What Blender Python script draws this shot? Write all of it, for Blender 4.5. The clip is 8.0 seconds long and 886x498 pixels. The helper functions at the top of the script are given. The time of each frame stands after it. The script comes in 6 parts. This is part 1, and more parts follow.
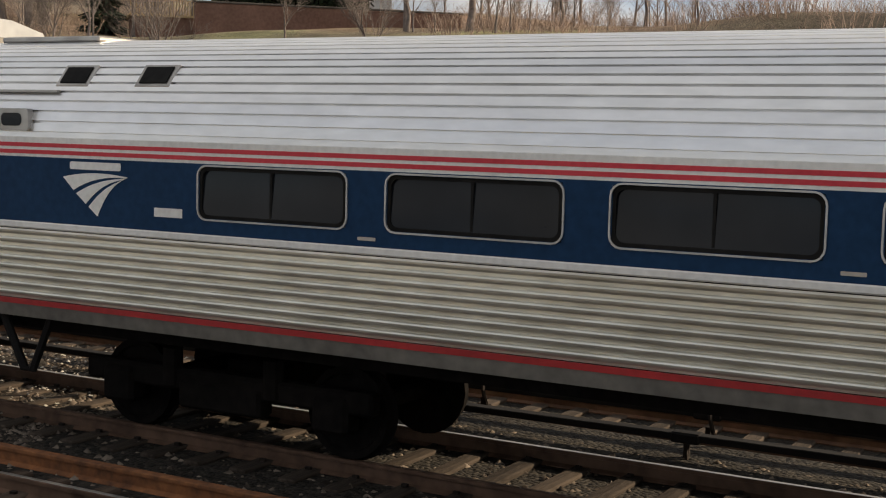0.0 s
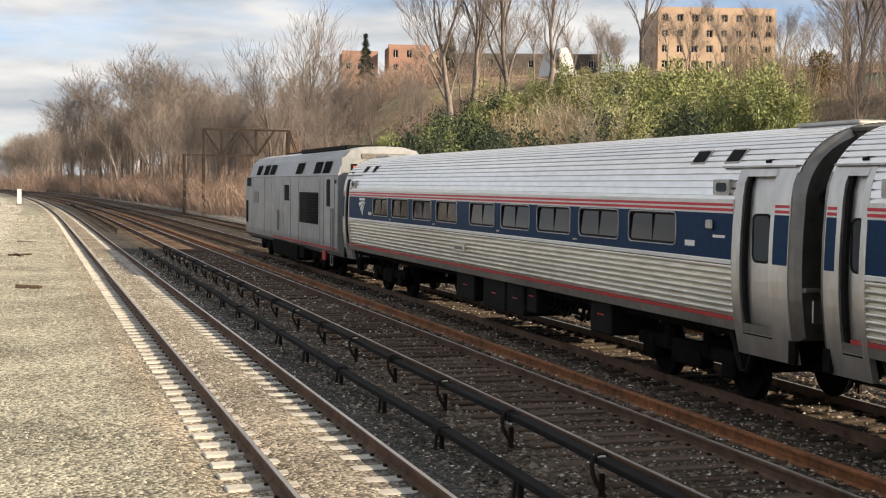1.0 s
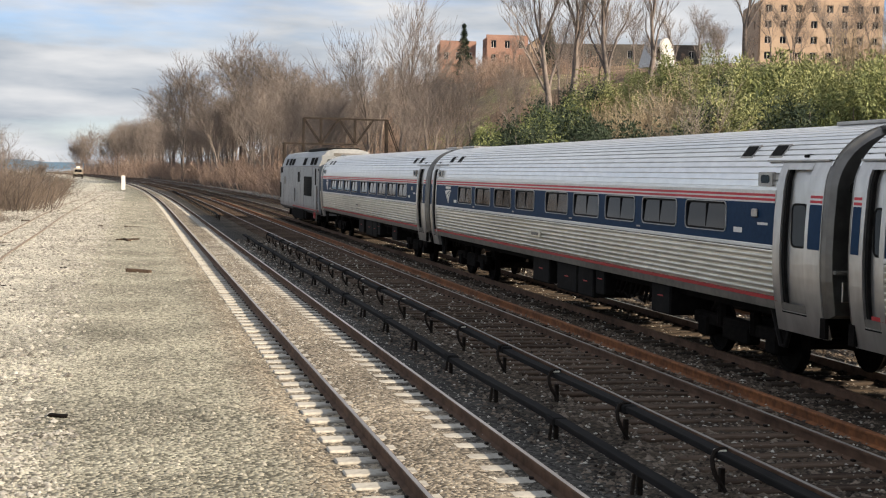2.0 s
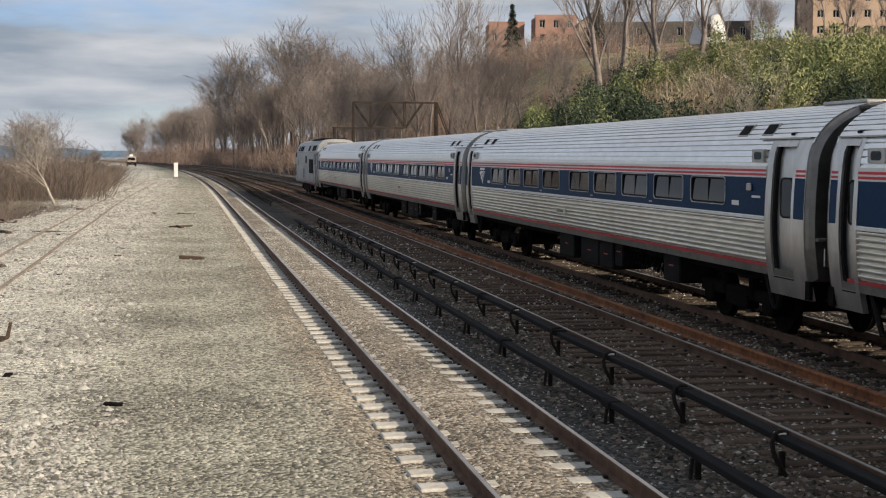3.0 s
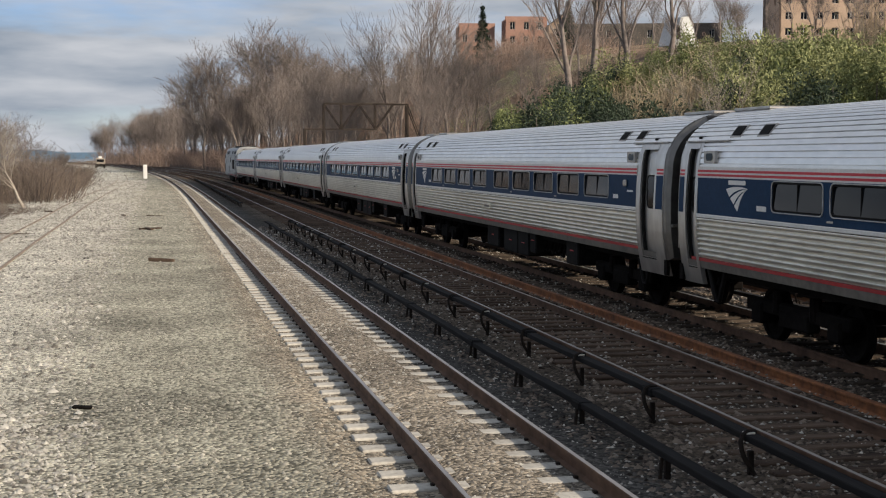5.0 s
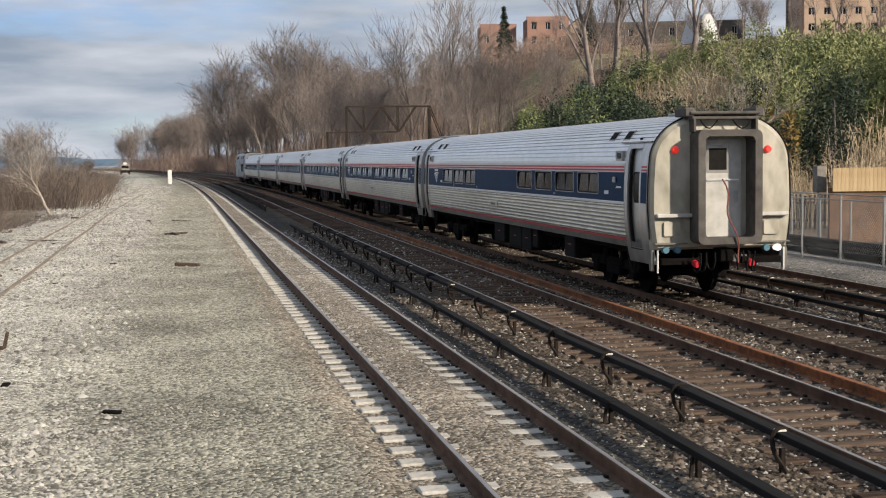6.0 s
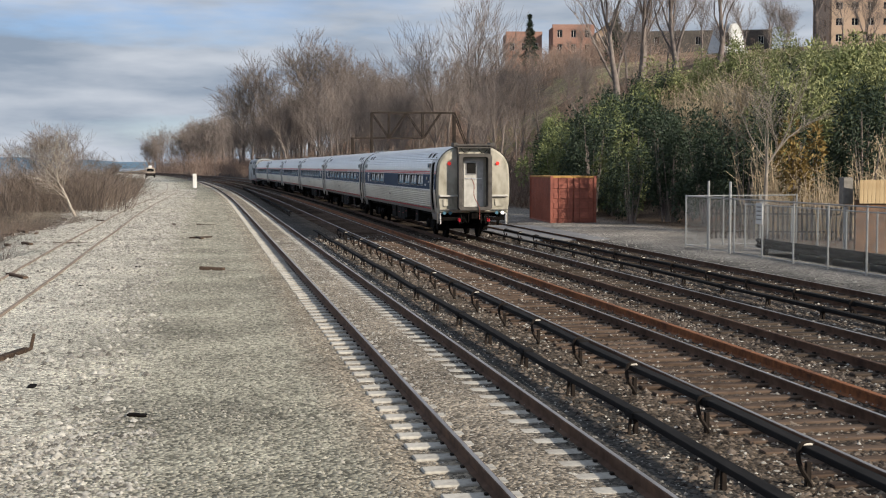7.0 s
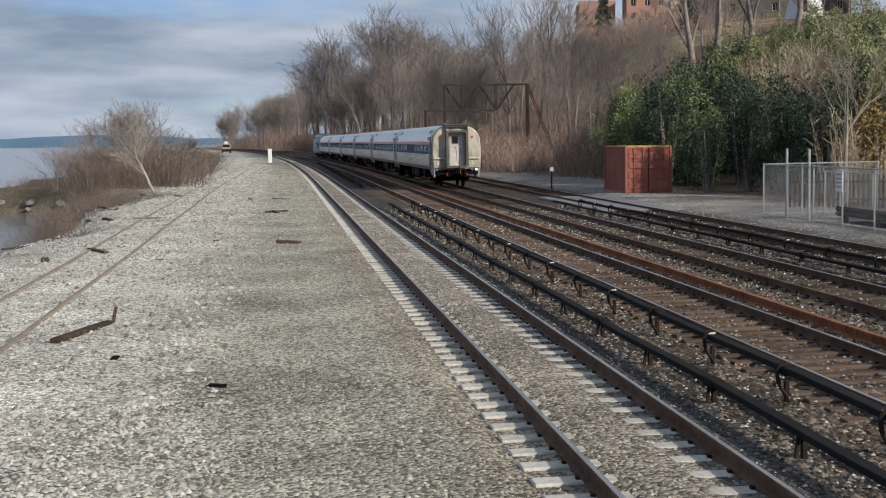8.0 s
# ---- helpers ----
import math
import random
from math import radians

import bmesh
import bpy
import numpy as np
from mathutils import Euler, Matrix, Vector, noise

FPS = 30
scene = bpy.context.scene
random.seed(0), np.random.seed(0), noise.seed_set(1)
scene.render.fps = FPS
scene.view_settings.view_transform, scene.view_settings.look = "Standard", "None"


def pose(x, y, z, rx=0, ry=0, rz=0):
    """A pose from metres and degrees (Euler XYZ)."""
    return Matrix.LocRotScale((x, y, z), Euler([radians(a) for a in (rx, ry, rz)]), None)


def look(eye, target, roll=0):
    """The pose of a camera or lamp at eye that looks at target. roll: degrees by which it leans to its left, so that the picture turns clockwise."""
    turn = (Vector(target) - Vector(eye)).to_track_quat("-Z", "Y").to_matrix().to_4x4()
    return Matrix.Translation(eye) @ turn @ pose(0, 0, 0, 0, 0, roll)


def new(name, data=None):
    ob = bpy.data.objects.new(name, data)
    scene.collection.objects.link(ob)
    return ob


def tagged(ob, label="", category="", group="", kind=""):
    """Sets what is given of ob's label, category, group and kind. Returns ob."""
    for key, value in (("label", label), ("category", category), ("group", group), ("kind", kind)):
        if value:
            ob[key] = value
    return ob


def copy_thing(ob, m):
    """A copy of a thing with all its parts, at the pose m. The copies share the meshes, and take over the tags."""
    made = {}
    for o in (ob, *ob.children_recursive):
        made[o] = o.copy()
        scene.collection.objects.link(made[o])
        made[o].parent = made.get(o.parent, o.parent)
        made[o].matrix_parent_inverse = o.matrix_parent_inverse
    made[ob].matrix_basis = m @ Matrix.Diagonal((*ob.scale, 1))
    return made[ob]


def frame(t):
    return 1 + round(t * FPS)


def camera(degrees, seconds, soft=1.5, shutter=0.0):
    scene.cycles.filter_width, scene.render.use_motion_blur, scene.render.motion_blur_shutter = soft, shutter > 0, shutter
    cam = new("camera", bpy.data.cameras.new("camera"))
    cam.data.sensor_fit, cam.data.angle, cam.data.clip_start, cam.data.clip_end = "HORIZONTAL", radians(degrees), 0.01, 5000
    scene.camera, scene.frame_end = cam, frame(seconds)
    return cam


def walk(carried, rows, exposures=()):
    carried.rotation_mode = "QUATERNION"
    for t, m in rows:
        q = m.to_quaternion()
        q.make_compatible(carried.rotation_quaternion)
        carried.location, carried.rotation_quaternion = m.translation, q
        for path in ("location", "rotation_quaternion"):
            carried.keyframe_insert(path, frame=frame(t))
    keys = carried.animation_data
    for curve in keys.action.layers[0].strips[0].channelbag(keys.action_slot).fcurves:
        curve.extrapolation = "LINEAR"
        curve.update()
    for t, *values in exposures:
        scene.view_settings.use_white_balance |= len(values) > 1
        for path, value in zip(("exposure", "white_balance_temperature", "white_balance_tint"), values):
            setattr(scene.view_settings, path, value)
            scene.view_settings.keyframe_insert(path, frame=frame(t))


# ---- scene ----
# camera: stands beside the line, turns after the train
cam = camera(37.65, 8.0, soft=1.15)

VIEW = [
    # seconds, x, y, z, heading (left positive), pitch, lean to the right
    (0.0, 0.200, -0.130, 3.110, -60.94, -5.11, -1.41),
    (0.1, 0.200, -0.130, 3.110, -55.05, -4.86, -1.53),
    (0.2, 0.210, -0.135, 3.110, -48.89, -4.54, -2.40),
    (0.3, 0.220, -0.140, 3.110, -44.00, -3.72, -3.55),
    (0.4, 0.230, -0.140, 3.110, -39.17, -3.54, -3.72),
    (0.5, 0.235, -0.145, 3.110, -35.18, -3.30, -3.80),
    (0.6, 0.240, -0.150, 3.110, -31.08, -3.73, -3.05),
    (0.8, 0.240, -0.160, 3.115, -23.75, -3.39, -1.35),
    (1.0, 0.215, -0.165, 3.130, -17.60, -2.80, -0.50),
    (1.2, 0.172, -0.134, 3.115, -14.56, -2.53, -1.49),
    (2.3, -0.101, -0.045, 3.110, -12.24, -3.63, -0.47),
    (2.5, -0.081, 0.037, 3.135, -11.00, -3.81, -0.23),
    (3.0, -0.035, 0.056, 3.122, -11.21, -4.09, -0.13),
    (3.5, 0.008, 0.075, 3.124, -12.16, -4.21, 0.05),
    (4.0, -0.037, 0.035, 3.115, -13.86, -4.72, -0.24),
    (4.5, -0.025, 0.030, 3.127, -13.20, -4.27, -0.42),
    (6.0, -0.052, 0.062, 3.112, -11.42, -3.95, 0.76),
    (6.5, -0.041, 0.071, 3.118, -11.12, -3.81, 0.61),
    (7.0, -0.096, 0.058, 3.129, -10.42, -3.65, 0.10),
    (7.5, -0.104, 0.078, 3.143, -7.77, -3.47, 0.70),
    (7.9, -0.101, 0.059, 3.116, -7.49, -4.40, 0.94),
    (8.0, -0.110, 0.049, 3.097, -7.13, -4.83, 0.89),
]


# the clip's camera opens up while it faces the dark train side
LIGHTING = [(0.0, 0.49, 7700, 12), (0.5, 0.72, 7700, 12), (1.2, 0.79, 7350, 11), (2.3, 0.49, 6950, 11), (3.0, 0.25, 6750, 11), (4.0, 0.12, 6700, 11), (4.5, 0.12, 6700, 11), (6.0, 0.27, 6500, 11), (7.0, 0.21, 6350, 10), (8.0, 0.07, 6000, 10)]


def aim(x, y, z, heading, pitch, lean):
    return pose(x, y, z, 0, 0, heading) @ pose(0, 0, 0, 90 + pitch) @ pose(0, 0, 0, 0, 0, -lean)


# ---- light ----
SUN_DIR = Vector((0.62, -0.66, 0.42)).normalized()
sun = new("sun", bpy.data.lights.new("sun", "SUN"))
sun.data.energy, sun.data.angle, sun.data.color = 5.0, radians(1.5), (1.0, 0.88, 0.72)
sun.matrix_world = look(SUN_DIR * 200, (0, 0, 0))
scene.view_settings.exposure = 0.1

world = bpy.data.worlds.new("overcast_sky")
scene.world = world
world.use_nodes = True
wn, wl = world.node_tree.nodes, world.node_tree.links
wn.clear()
sky = wn.new("ShaderNodeTexSky")
sky.sky_type, sky.sun_disc = "NISHITA", False
sky.sun_elevation = math.asin(SUN_DIR.z)
sky.sun_rotation = math.atan2(SUN_DIR.x, SUN_DIR.y)
sky.air_density, sky.dust_density, sky.ozone_density = 1.0, 0.2, 4.0
blue_bg = wn.new("ShaderNodeBackground")
blue_bg.inputs["Strength"].default_value = 0.09
cloud_bg = wn.new("ShaderNodeBackground")
cloud_bg.inputs["Strength"].default_value = 0.82
mixer = wn.new("ShaderNodeMixShader")
out = wn.new("ShaderNodeOutputWorld")
coord = wn.new("ShaderNodeTexCoord")
stretch = wn.new("ShaderNodeMapping")
stretch.inputs["Scale"].default_value = (2.2, 2.2, 11.0)
clouds = wn.new("ShaderNodeTexNoise")
clouds.inputs["Scale"].default_value, clouds.inputs["Detail"].default_value = 1.7, 7
clouds.inputs["Roughness"].default_value = 0.55
cover = wn.new("ShaderNodeValToRGB")
cover.color_ramp.elements[0].position, cover.color_ramp.elements[1].position = 0.29, 0.50
shade = wn.new("ShaderNodeTexNoise")
shade.inputs["Scale"].default_value, shade.inputs["Detail"].default_value = 3.1, 6
tone = wn.new("ShaderNodeValToRGB")
tone.color_ramp.elements[0].position, tone.color_ramp.elements[0].color = 0.35, (0.305, 0.37, 0.46, 1)
tone.color_ramp.elements[1].position, tone.color_ramp.elements[1].color = 0.62, (0.60, 0.64, 0.70, 1)
wl.new(coord.outputs["Generated"], stretch.inputs["Vector"])
wl.new(stretch.outputs["Vector"], clouds.inputs["Vector"])
wl.new(stretch.outputs["Vector"], shade.inputs["Vector"])
wl.new(clouds.outputs["Fac"], cover.inputs["Fac"])
wl.new(shade.outputs["Fac"], tone.inputs["Fac"])
wl.new(tone.outputs["Color"], cloud_bg.inputs["Color"])
cool = wn.new("ShaderNodeVectorMath")
cool.operation = "MULTIPLY"
cool.inputs[1].default_value = (0.86, 0.90, 1.10)
wl.new(sky.outputs["Color"], cool.inputs[0])
wl.new(cool.outputs[0], blue_bg.inputs["Color"])
wl.new(cover.outputs["Color"], mixer.inputs["Fac"])
wl.new(blue_bg.outputs[0], mixer.inputs[1])
wl.new(cloud_bg.outputs[0], mixer.inputs[2])
wl.new(mixer.outputs[0], out.inputs["Surface"])


# ---- materials ----
def material(name, dark, light, rough=0.8, metal=0.0, grain=12.0, stain=0.7, bump=0.15, bump_scale=None,
             vary=0.0, spec=0.5, island=False, stretch_by=(1, 1, 1), depth=0.02):
    """Two-scale surface: grain and stains between a dark and a light colour, with relief."""
    m = bpy.data.materials.new(name)
    m.use_nodes = True
    n, l = m.node_tree.nodes, m.node_tree.links
    bsdf = n["Principled BSDF"]
    bsdf.inputs["Roughness"].default_value = rough
    bsdf.inputs["Metallic"].default_value = metal
    bsdf.inputs["Specular IOR Level"].default_value = spec
    tc = n.new("ShaderNodeTexCoord")
    mp = n.new("ShaderNodeMapping")
    mp.inputs["Scale"].default_value = stretch_by
    l.new(tc.outputs["Object"], mp.inputs["Vector"])
    fine = n.new("ShaderNodeTexNoise")
    fine.inputs["Scale"].default_value, fine.inputs["Detail"].default_value = grain, 5
    wide = n.new("ShaderNodeTexNoise")
    wide.inputs["Scale"].default_value, wide.inputs["Detail"].default_value = stain, 4
    for tex in (fine, wide):
        l.new(mp.outputs["Vector"], tex.inputs["Vector"])
    add = n.new("ShaderNodeMath")
    add.operation = "ADD"
    half = n.new("ShaderNodeMath")
    half.operation = "MULTIPLY_ADD"
    half.inputs[1].default_value, half.inputs[2].default_value = 1.6, -1.1
    l.new(fine.outputs["Fac"], add.inputs[0])
    l.new(wide.outputs["Fac"], add.inputs[1])
    l.new(add.outputs[0], half.inputs[0])
    fac = half.outputs[0]
    if vary:
        info = n.new("ShaderNodeNewGeometry" if island else "ShaderNodeObjectInfo")
        rnd = n.new("ShaderNodeMath")
        rnd.operation = "MULTIPLY_ADD"
        rnd.inputs[1].default_value = vary
        l.new(info.outputs["Random Per Island" if island else "Random"], rnd.inputs[0])
        rnd.inputs[2].default_value = -vary / 2
        tot = n.new("ShaderNodeMath")
        tot.operation = "ADD"
        l.new(fac, tot.inputs[0])
        l.new(rnd.outputs[0], tot.inputs[1])
        fac = tot.outputs[0]
    mix = n.new("ShaderNodeMix")
    mix.data_type = "RGBA"
    mix.clamp_factor = True
    mix.inputs[6].default_value, mix.inputs[7].default_value = (*dark, 1), (*light, 1)
    l.new(fac, mix.inputs[0])
    l.new(mix.outputs[2], bsdf.inputs["Base Color"])
    if bump:
        b = n.new("ShaderNodeBump")
        b.inputs["Strength"].default_value, b.inputs["Distance"].default_value = bump, depth
        if bump_scale:
            t2 = n.new("ShaderNodeTexNoise")
            t2.inputs["Scale"].default_value, t2.inputs["Detail"].default_value = bump_scale, 4
            l.new(mp.outputs["Vector"], t2.inputs["Vector"])
            l.new(t2.outputs["Fac"], b.inputs["Height"])
        else:
            l.new(fine.outputs["Fac"], b.inputs["Height"])
        l.new(b.outputs[0], bsdf.inputs["Normal"])
    return m


def glowing(name, color, strength):
    m = bpy.data.materials.new(name)
    m.use_nodes = True
    b = m.node_tree.nodes["Principled BSDF"]
    b.inputs["Base Color"].default_value = (*color, 1)
    b.inputs["Emission Color"].default_value = (*color, 1)
    b.inputs["Emission Strength"].default_value = strength
    return m


STEEL = material("stainless_steel", (0.76, 0.755, 0.745), (0.95, 0.945, 0.935), 0.32, 0.88, 9, 0.35, 0.04, stretch_by=(1, 0.3, 1))
STEEL_LOW = material("grimy_stainless_steel", (0.58, 0.555, 0.48), (0.90, 0.87, 0.775), 0.36, 0.72, 7, 0.5, 0.04, stretch_by=(1, 0.3, 1))
DOOR_STEEL = material("dull_door_steel", (0.42, 0.405, 0.385), (0.66, 0.645, 0.62), 0.36, 0.85, 5, 0.7, 0.04, stretch_by=(1, 1, 0.4))
# coach end steel, darker than the side panels
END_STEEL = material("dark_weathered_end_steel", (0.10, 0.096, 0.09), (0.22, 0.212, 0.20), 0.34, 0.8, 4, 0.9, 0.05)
SMOOTH = material("brushed_steel_panel", (0.27, 0.255, 0.235), (0.47, 0.45, 0.425), 0.33, 0.9, 4, 0.9, 0.05)
FRAME = material("dull_window_frame", (0.34, 0.335, 0.325), (0.56, 0.55, 0.535), 0.45, 0.5, 6, 0.8, 0.05)
BLUE = material("blue_livery_paint", (0.005, 0.028, 0.072), (0.009, 0.043, 0.105), 0.55, 0, 14, 0.6, 0.02, spec=0.12)
RED = material("red_stripe_paint", (0.50, 0.018, 0.034), (0.64, 0.040, 0.058), 0.5, 0, 20, 1.0, 0.02)
DULL_RED = material("dull_red_sill_paint", (0.28, 0.008, 0.010), (0.42, 0.016, 0.018), 0.55, 0, 12, 1.2, 0.02)
WHITE = material("white_stripe_paint", (0.62, 0.61, 0.58), (0.80, 0.79, 0.76), 0.5, 0, 18, 0.8, 0.02)
GLASS = material("dark_window_glass", (0.005, 0.006, 0.008), (0.012, 0.014, 0.018), 0.06, 0, 2, 0.6, 0.0, spec=0.24)
RUBBER = material("black_rubber", (0.006, 0.006, 0.006), (0.018, 0.017, 0.016), 0.8, 0, 10, 1, 0.2, spec=0.12)
# grime and box paint near black: shade under the cars is in both colours
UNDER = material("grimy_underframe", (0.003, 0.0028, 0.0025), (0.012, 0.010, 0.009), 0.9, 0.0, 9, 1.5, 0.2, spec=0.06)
BOXES = material("underfloor_box_paint", (0.005, 0.0048, 0.0048), (0.015, 0.0138, 0.013), 0.75, 0.0, 6, 1.1, 0.1, spec=0.1)
BELLOWS = material("dark_rubber_bellows", (0.055, 0.05, 0.046), (0.12, 0.11, 0.10), 0.7, 0, 6, 1.0, 0.15, spec=0.2)
DOOR_WHITE = material("off_white_door_paint", (0.38, 0.37, 0.34), (0.60, 0.585, 0.55), 0.5, 0, 5, 1.0, 0.03)
CREAM = material("weathered_cream_end_paint", (0.23, 0.215, 0.165), (0.50, 0.47, 0.39), 0.55, 0.1, 4, 1.3, 0.06, stretch_by=(1, 1, 0.5))
GREY_END = material("grey_diaphragm", (0.12, 0.112, 0.10), (0.22, 0.205, 0.18), 0.5, 0.3, 8, 1, 0.1)
LOCO = material("silver_grey_locomotive_paint", (0.21, 0.225, 0.235), (0.36, 0.375, 0.385), 0.45, 0.3, 3, 0.5, 0.03)
LOCO_TOP = material("pale_upper_locomotive_paint", (0.24, 0.255, 0.265), (0.38, 0.395, 0.41), 0.5, 0.1, 5, 0.5, 0.03)
RAILTOP = material("rusty_brown_rail_steel", (0.055, 0.030, 0.019), (0.15, 0.088, 0.058), 0.8, 0.0, 6, 1.2, 0.08, spec=0.25)
POLISHED = material("polished_rail_head", (0.26, 0.235, 0.21), (0.46, 0.43, 0.40), 0.35, 0.7, 6, 0.8, 0.05, stretch_by=(1, 0.2, 1))
CABLE_RED = material("dull_red_cable", (0.16, 0.045, 0.035), (0.28, 0.09, 0.07), 0.6, 0, 10, 1.0, 0.05)
RUSTY = material("rusted_rail", (0.09, 0.034, 0.014), (0.34, 0.128, 0.044), 0.85, 0.1, 10, 0.9, 0.2)
OLD_RUST = material("old_rail_rust", (0.15, 0.122, 0.098), (0.26, 0.205, 0.16), 0.9, 0, 10, 0.9, 0.2)
CONCRETE = material("pale_concrete_tie", (0.29, 0.27, 0.235), (0.52, 0.495, 0.44), 0.85, 0, 14, 2.0, 0.2, vary=0.35)
TIMBER = material("weathered_timber_tie", (0.033, 0.022, 0.016), (0.125, 0.089, 0.066), 0.95, 0, 9, 1.5, 0.5, vary=0.7, spec=0.15, stretch_by=(0.4, 3, 2))
# brown tie timber, darkened to carry the shade around the train
SHADED_TIMBER = material("sooty_timber_tie", (0.018, 0.014, 0.011), (0.075, 0.058, 0.045), 0.95, 0, 9, 1.5, 0.5, vary=0.7, spec=0.15, stretch_by=(0.4, 3, 2))
COVER = material("tarred_cover_board", (0.006, 0.006, 0.0065), (0.020, 0.019, 0.019), 0.9, 0, 7, 1.2, 0.2, spec=0.12, stretch_by=(2, 0.3, 2))
IRON = material("dark_iron_bracket", (0.010, 0.008, 0.007), (0.032, 0.024, 0.019), 0.8, 0.1, 12, 2, 0.2, spec=0.15)
BRIDGE = material("rust_brown_bridge_iron", (0.018, 0.014, 0.012), (0.050, 0.038, 0.030), 0.85, 0, 6, 1.0, 0.1, spec=0.2)
INSULATOR = material("pale_porcelain", (0.45, 0.41, 0.35), (0.68, 0.64, 0.56), 0.5, 0, 20, 3, 0.1)
STONES = material("loose_grey_stone", (0.11, 0.10, 0.085), (0.58, 0.55, 0.485), 0.9, 0, 14, 2, 0.3, vary=0.85, island=True)
GREEN_STONES = material("olive_grey_stone", (0.135, 0.125, 0.10), (0.54, 0.505, 0.42), 0.9, 0, 14, 2, 0.3, vary=0.8, island=True)
DARK_STONES = material("sooty_ballast_stone", (0.020, 0.015, 0.012), (0.23, 0.187, 0.15), 0.9, 0, 14, 2, 0.3, vary=1.0, spec=0.15, island=True)
BARK = material("grey_brown_bark", (0.115, 0.095, 0.087), (0.28, 0.237, 0.212), 0.95, 0, 3, 0.5, 0.3, vary=0.5)
GREY_BARK = material("grey_tan_bark", (0.19, 0.16, 0.13), (0.34, 0.30, 0.25), 0.9, 0, 3, 0.6, 0.3)
PALE_BARK = material("pale_bark", (0.25, 0.21, 0.17), (0.46, 0.41, 0.35), 0.9, 0, 3, 0.6, 0.3)
BRUSH = material("dry_brown_brush", (0.15, 0.104, 0.084), (0.40, 0.294, 0.236), 0.95, 0, 0.6, 0.06, 0.0, vary=0.6, island=True)
SHORE_BRUSH = material("grey_shore_brush", (0.075, 0.058, 0.05), (0.23, 0.18, 0.145), 0.95, 0, 0.6, 0.06, 0.0, vary=0.6, island=True)
REED = material("straw_coloured_reed", (0.30, 0.228, 0.145), (0.55, 0.45, 0.31), 0.9, 0, 0.6, 0.1, 0.0, vary=0.7, island=True)
LEAF = material("evergreen_leaf", (0.085, 0.105, 0.042), (0.29, 0.325, 0.135), 0.6, 0, 0.5, 0.15, 0.0, vary=0.6, spec=0.2, island=True)
LIGHT_LEAF = material("yellow_green_leaf", (0.15, 0.165, 0.065), (0.39, 0.405, 0.19), 0.6, 0, 0.5, 0.15, 0.0, vary=0.6, spec=0.2, island=True)
DARK_LEAF = material("dark_conifer_leaf", (0.012, 0.025, 0.012), (0.04, 0.065, 0.03), 0.7, 0, 0.5, 0.15, 0.0, vary=0.8, island=True)
YELLOW_LEAF = material("ochre_leaf", (0.12, 0.075, 0.015), (0.26, 0.18, 0.05), 0.7, 0, 0.5, 0.2, 0.0, vary=0.7, island=True)
RUST_PAINT = material("faded_red_container_paint", (0.18, 0.052, 0.034), (0.32, 0.098, 0.064), 0.6, 0, 6, 0.8, 0.08)
TIMBER_NEW = material("honey_timber_board", (0.42, 0.29, 0.15), (0.62, 0.47, 0.27), 0.8, 0, 6, 1, 0.2, vary=0.4, stretch_by=(3, 3, 0.5))
GALV = material("galvanised_steel", (0.30, 0.31, 0.31), (0.48, 0.49, 0.49), 0.5, 0.6, 12, 2, 0.05)
BUFF_BRICK = material("buff_brick_facade", (0.38, 0.275, 0.20), (0.50, 0.375, 0.28), 0.9, 0, 6, 0.3, 0.1)
RED_BRICK = material("red_brick_facade", (0.27, 0.15, 0.115), (0.37, 0.225, 0.175), 0.9, 0, 6, 0.3, 0.1)
OLD_BRICK = material("old_red_brown_brick", (0.13, 0.07, 0.05), (0.24, 0.135, 0.10), 0.9, 0, 5, 0.5, 0.2)
ROOFING = material("dark_roofing", (0.06, 0.055, 0.05), (0.13, 0.115, 0.10), 0.9, 0, 4, 0.5, 0.1)
BEIGE = material("beige_render", (0.34, 0.29, 0.23), (0.46, 0.40, 0.33), 0.9, 0, 4, 0.3, 0.08)
PALE_PAINT = material("pale_facade_paint", (0.50, 0.52, 0.53), (0.68, 0.69, 0.70), 0.7, 0, 4, 0.4, 0.05)
ASPHALT = material("grey_asphalt", (0.12, 0.12, 0.125), (0.21, 0.21, 0.215), 0.85, 0, 10, 0.4, 0.1)
ROCK = material("quarry_rock", (0.13, 0.12, 0.11), (0.34, 0.32, 0.29), 0.9, 0, 3, 0.7, 0.4)
TAIL = glowing("red_tail_light", (0.75, 0.03, 0.02), 0.45)
LAMP_BLUE = glowing("bluish_lamp_glass", (0.06, 0.16, 0.22), 0.02)
LAMP_LIT = glowing("lit_headlamp", (1.0, 0.97, 0.88), 0.9)


# ---- building helpers ----
def part(name, bm, mat, parent=None, label="", smooth=False):
    """Links a bmesh as one mesh object under a thing."""
    me = bpy.data.meshes.new(name)
    bmesh.ops.recalc_face_normals(bm, faces=bm.faces)
    bm.to_mesh(me)
    bm.free()
    me.materials.append(mat)
    if smooth:
        me.polygons.foreach_set("use_smooth", [True] * len(me.polygons))
    ob = new(name, me)
    if parent:
        ob.parent = parent
    if label:
        tagged(ob, label)
    return ob


def raw(name, verts, faces, mat, parent=None, smooth=False):
    me = bpy.data.meshes.new(name)
    me.from_pydata(verts, [], faces)
    me.materials.append(mat)
    if smooth:
        me.polygons.foreach_set("use_smooth", [True] * len(me.polygons))
    ob = new(name, me)
    if parent:
        ob.parent = parent
    return ob


def share(ob, parent, m):
    """One more piece on the same mesh."""
    o = new(ob.name.split(".")[0], ob.data)
    o.parent = parent
    o.matrix_basis = m
    return o


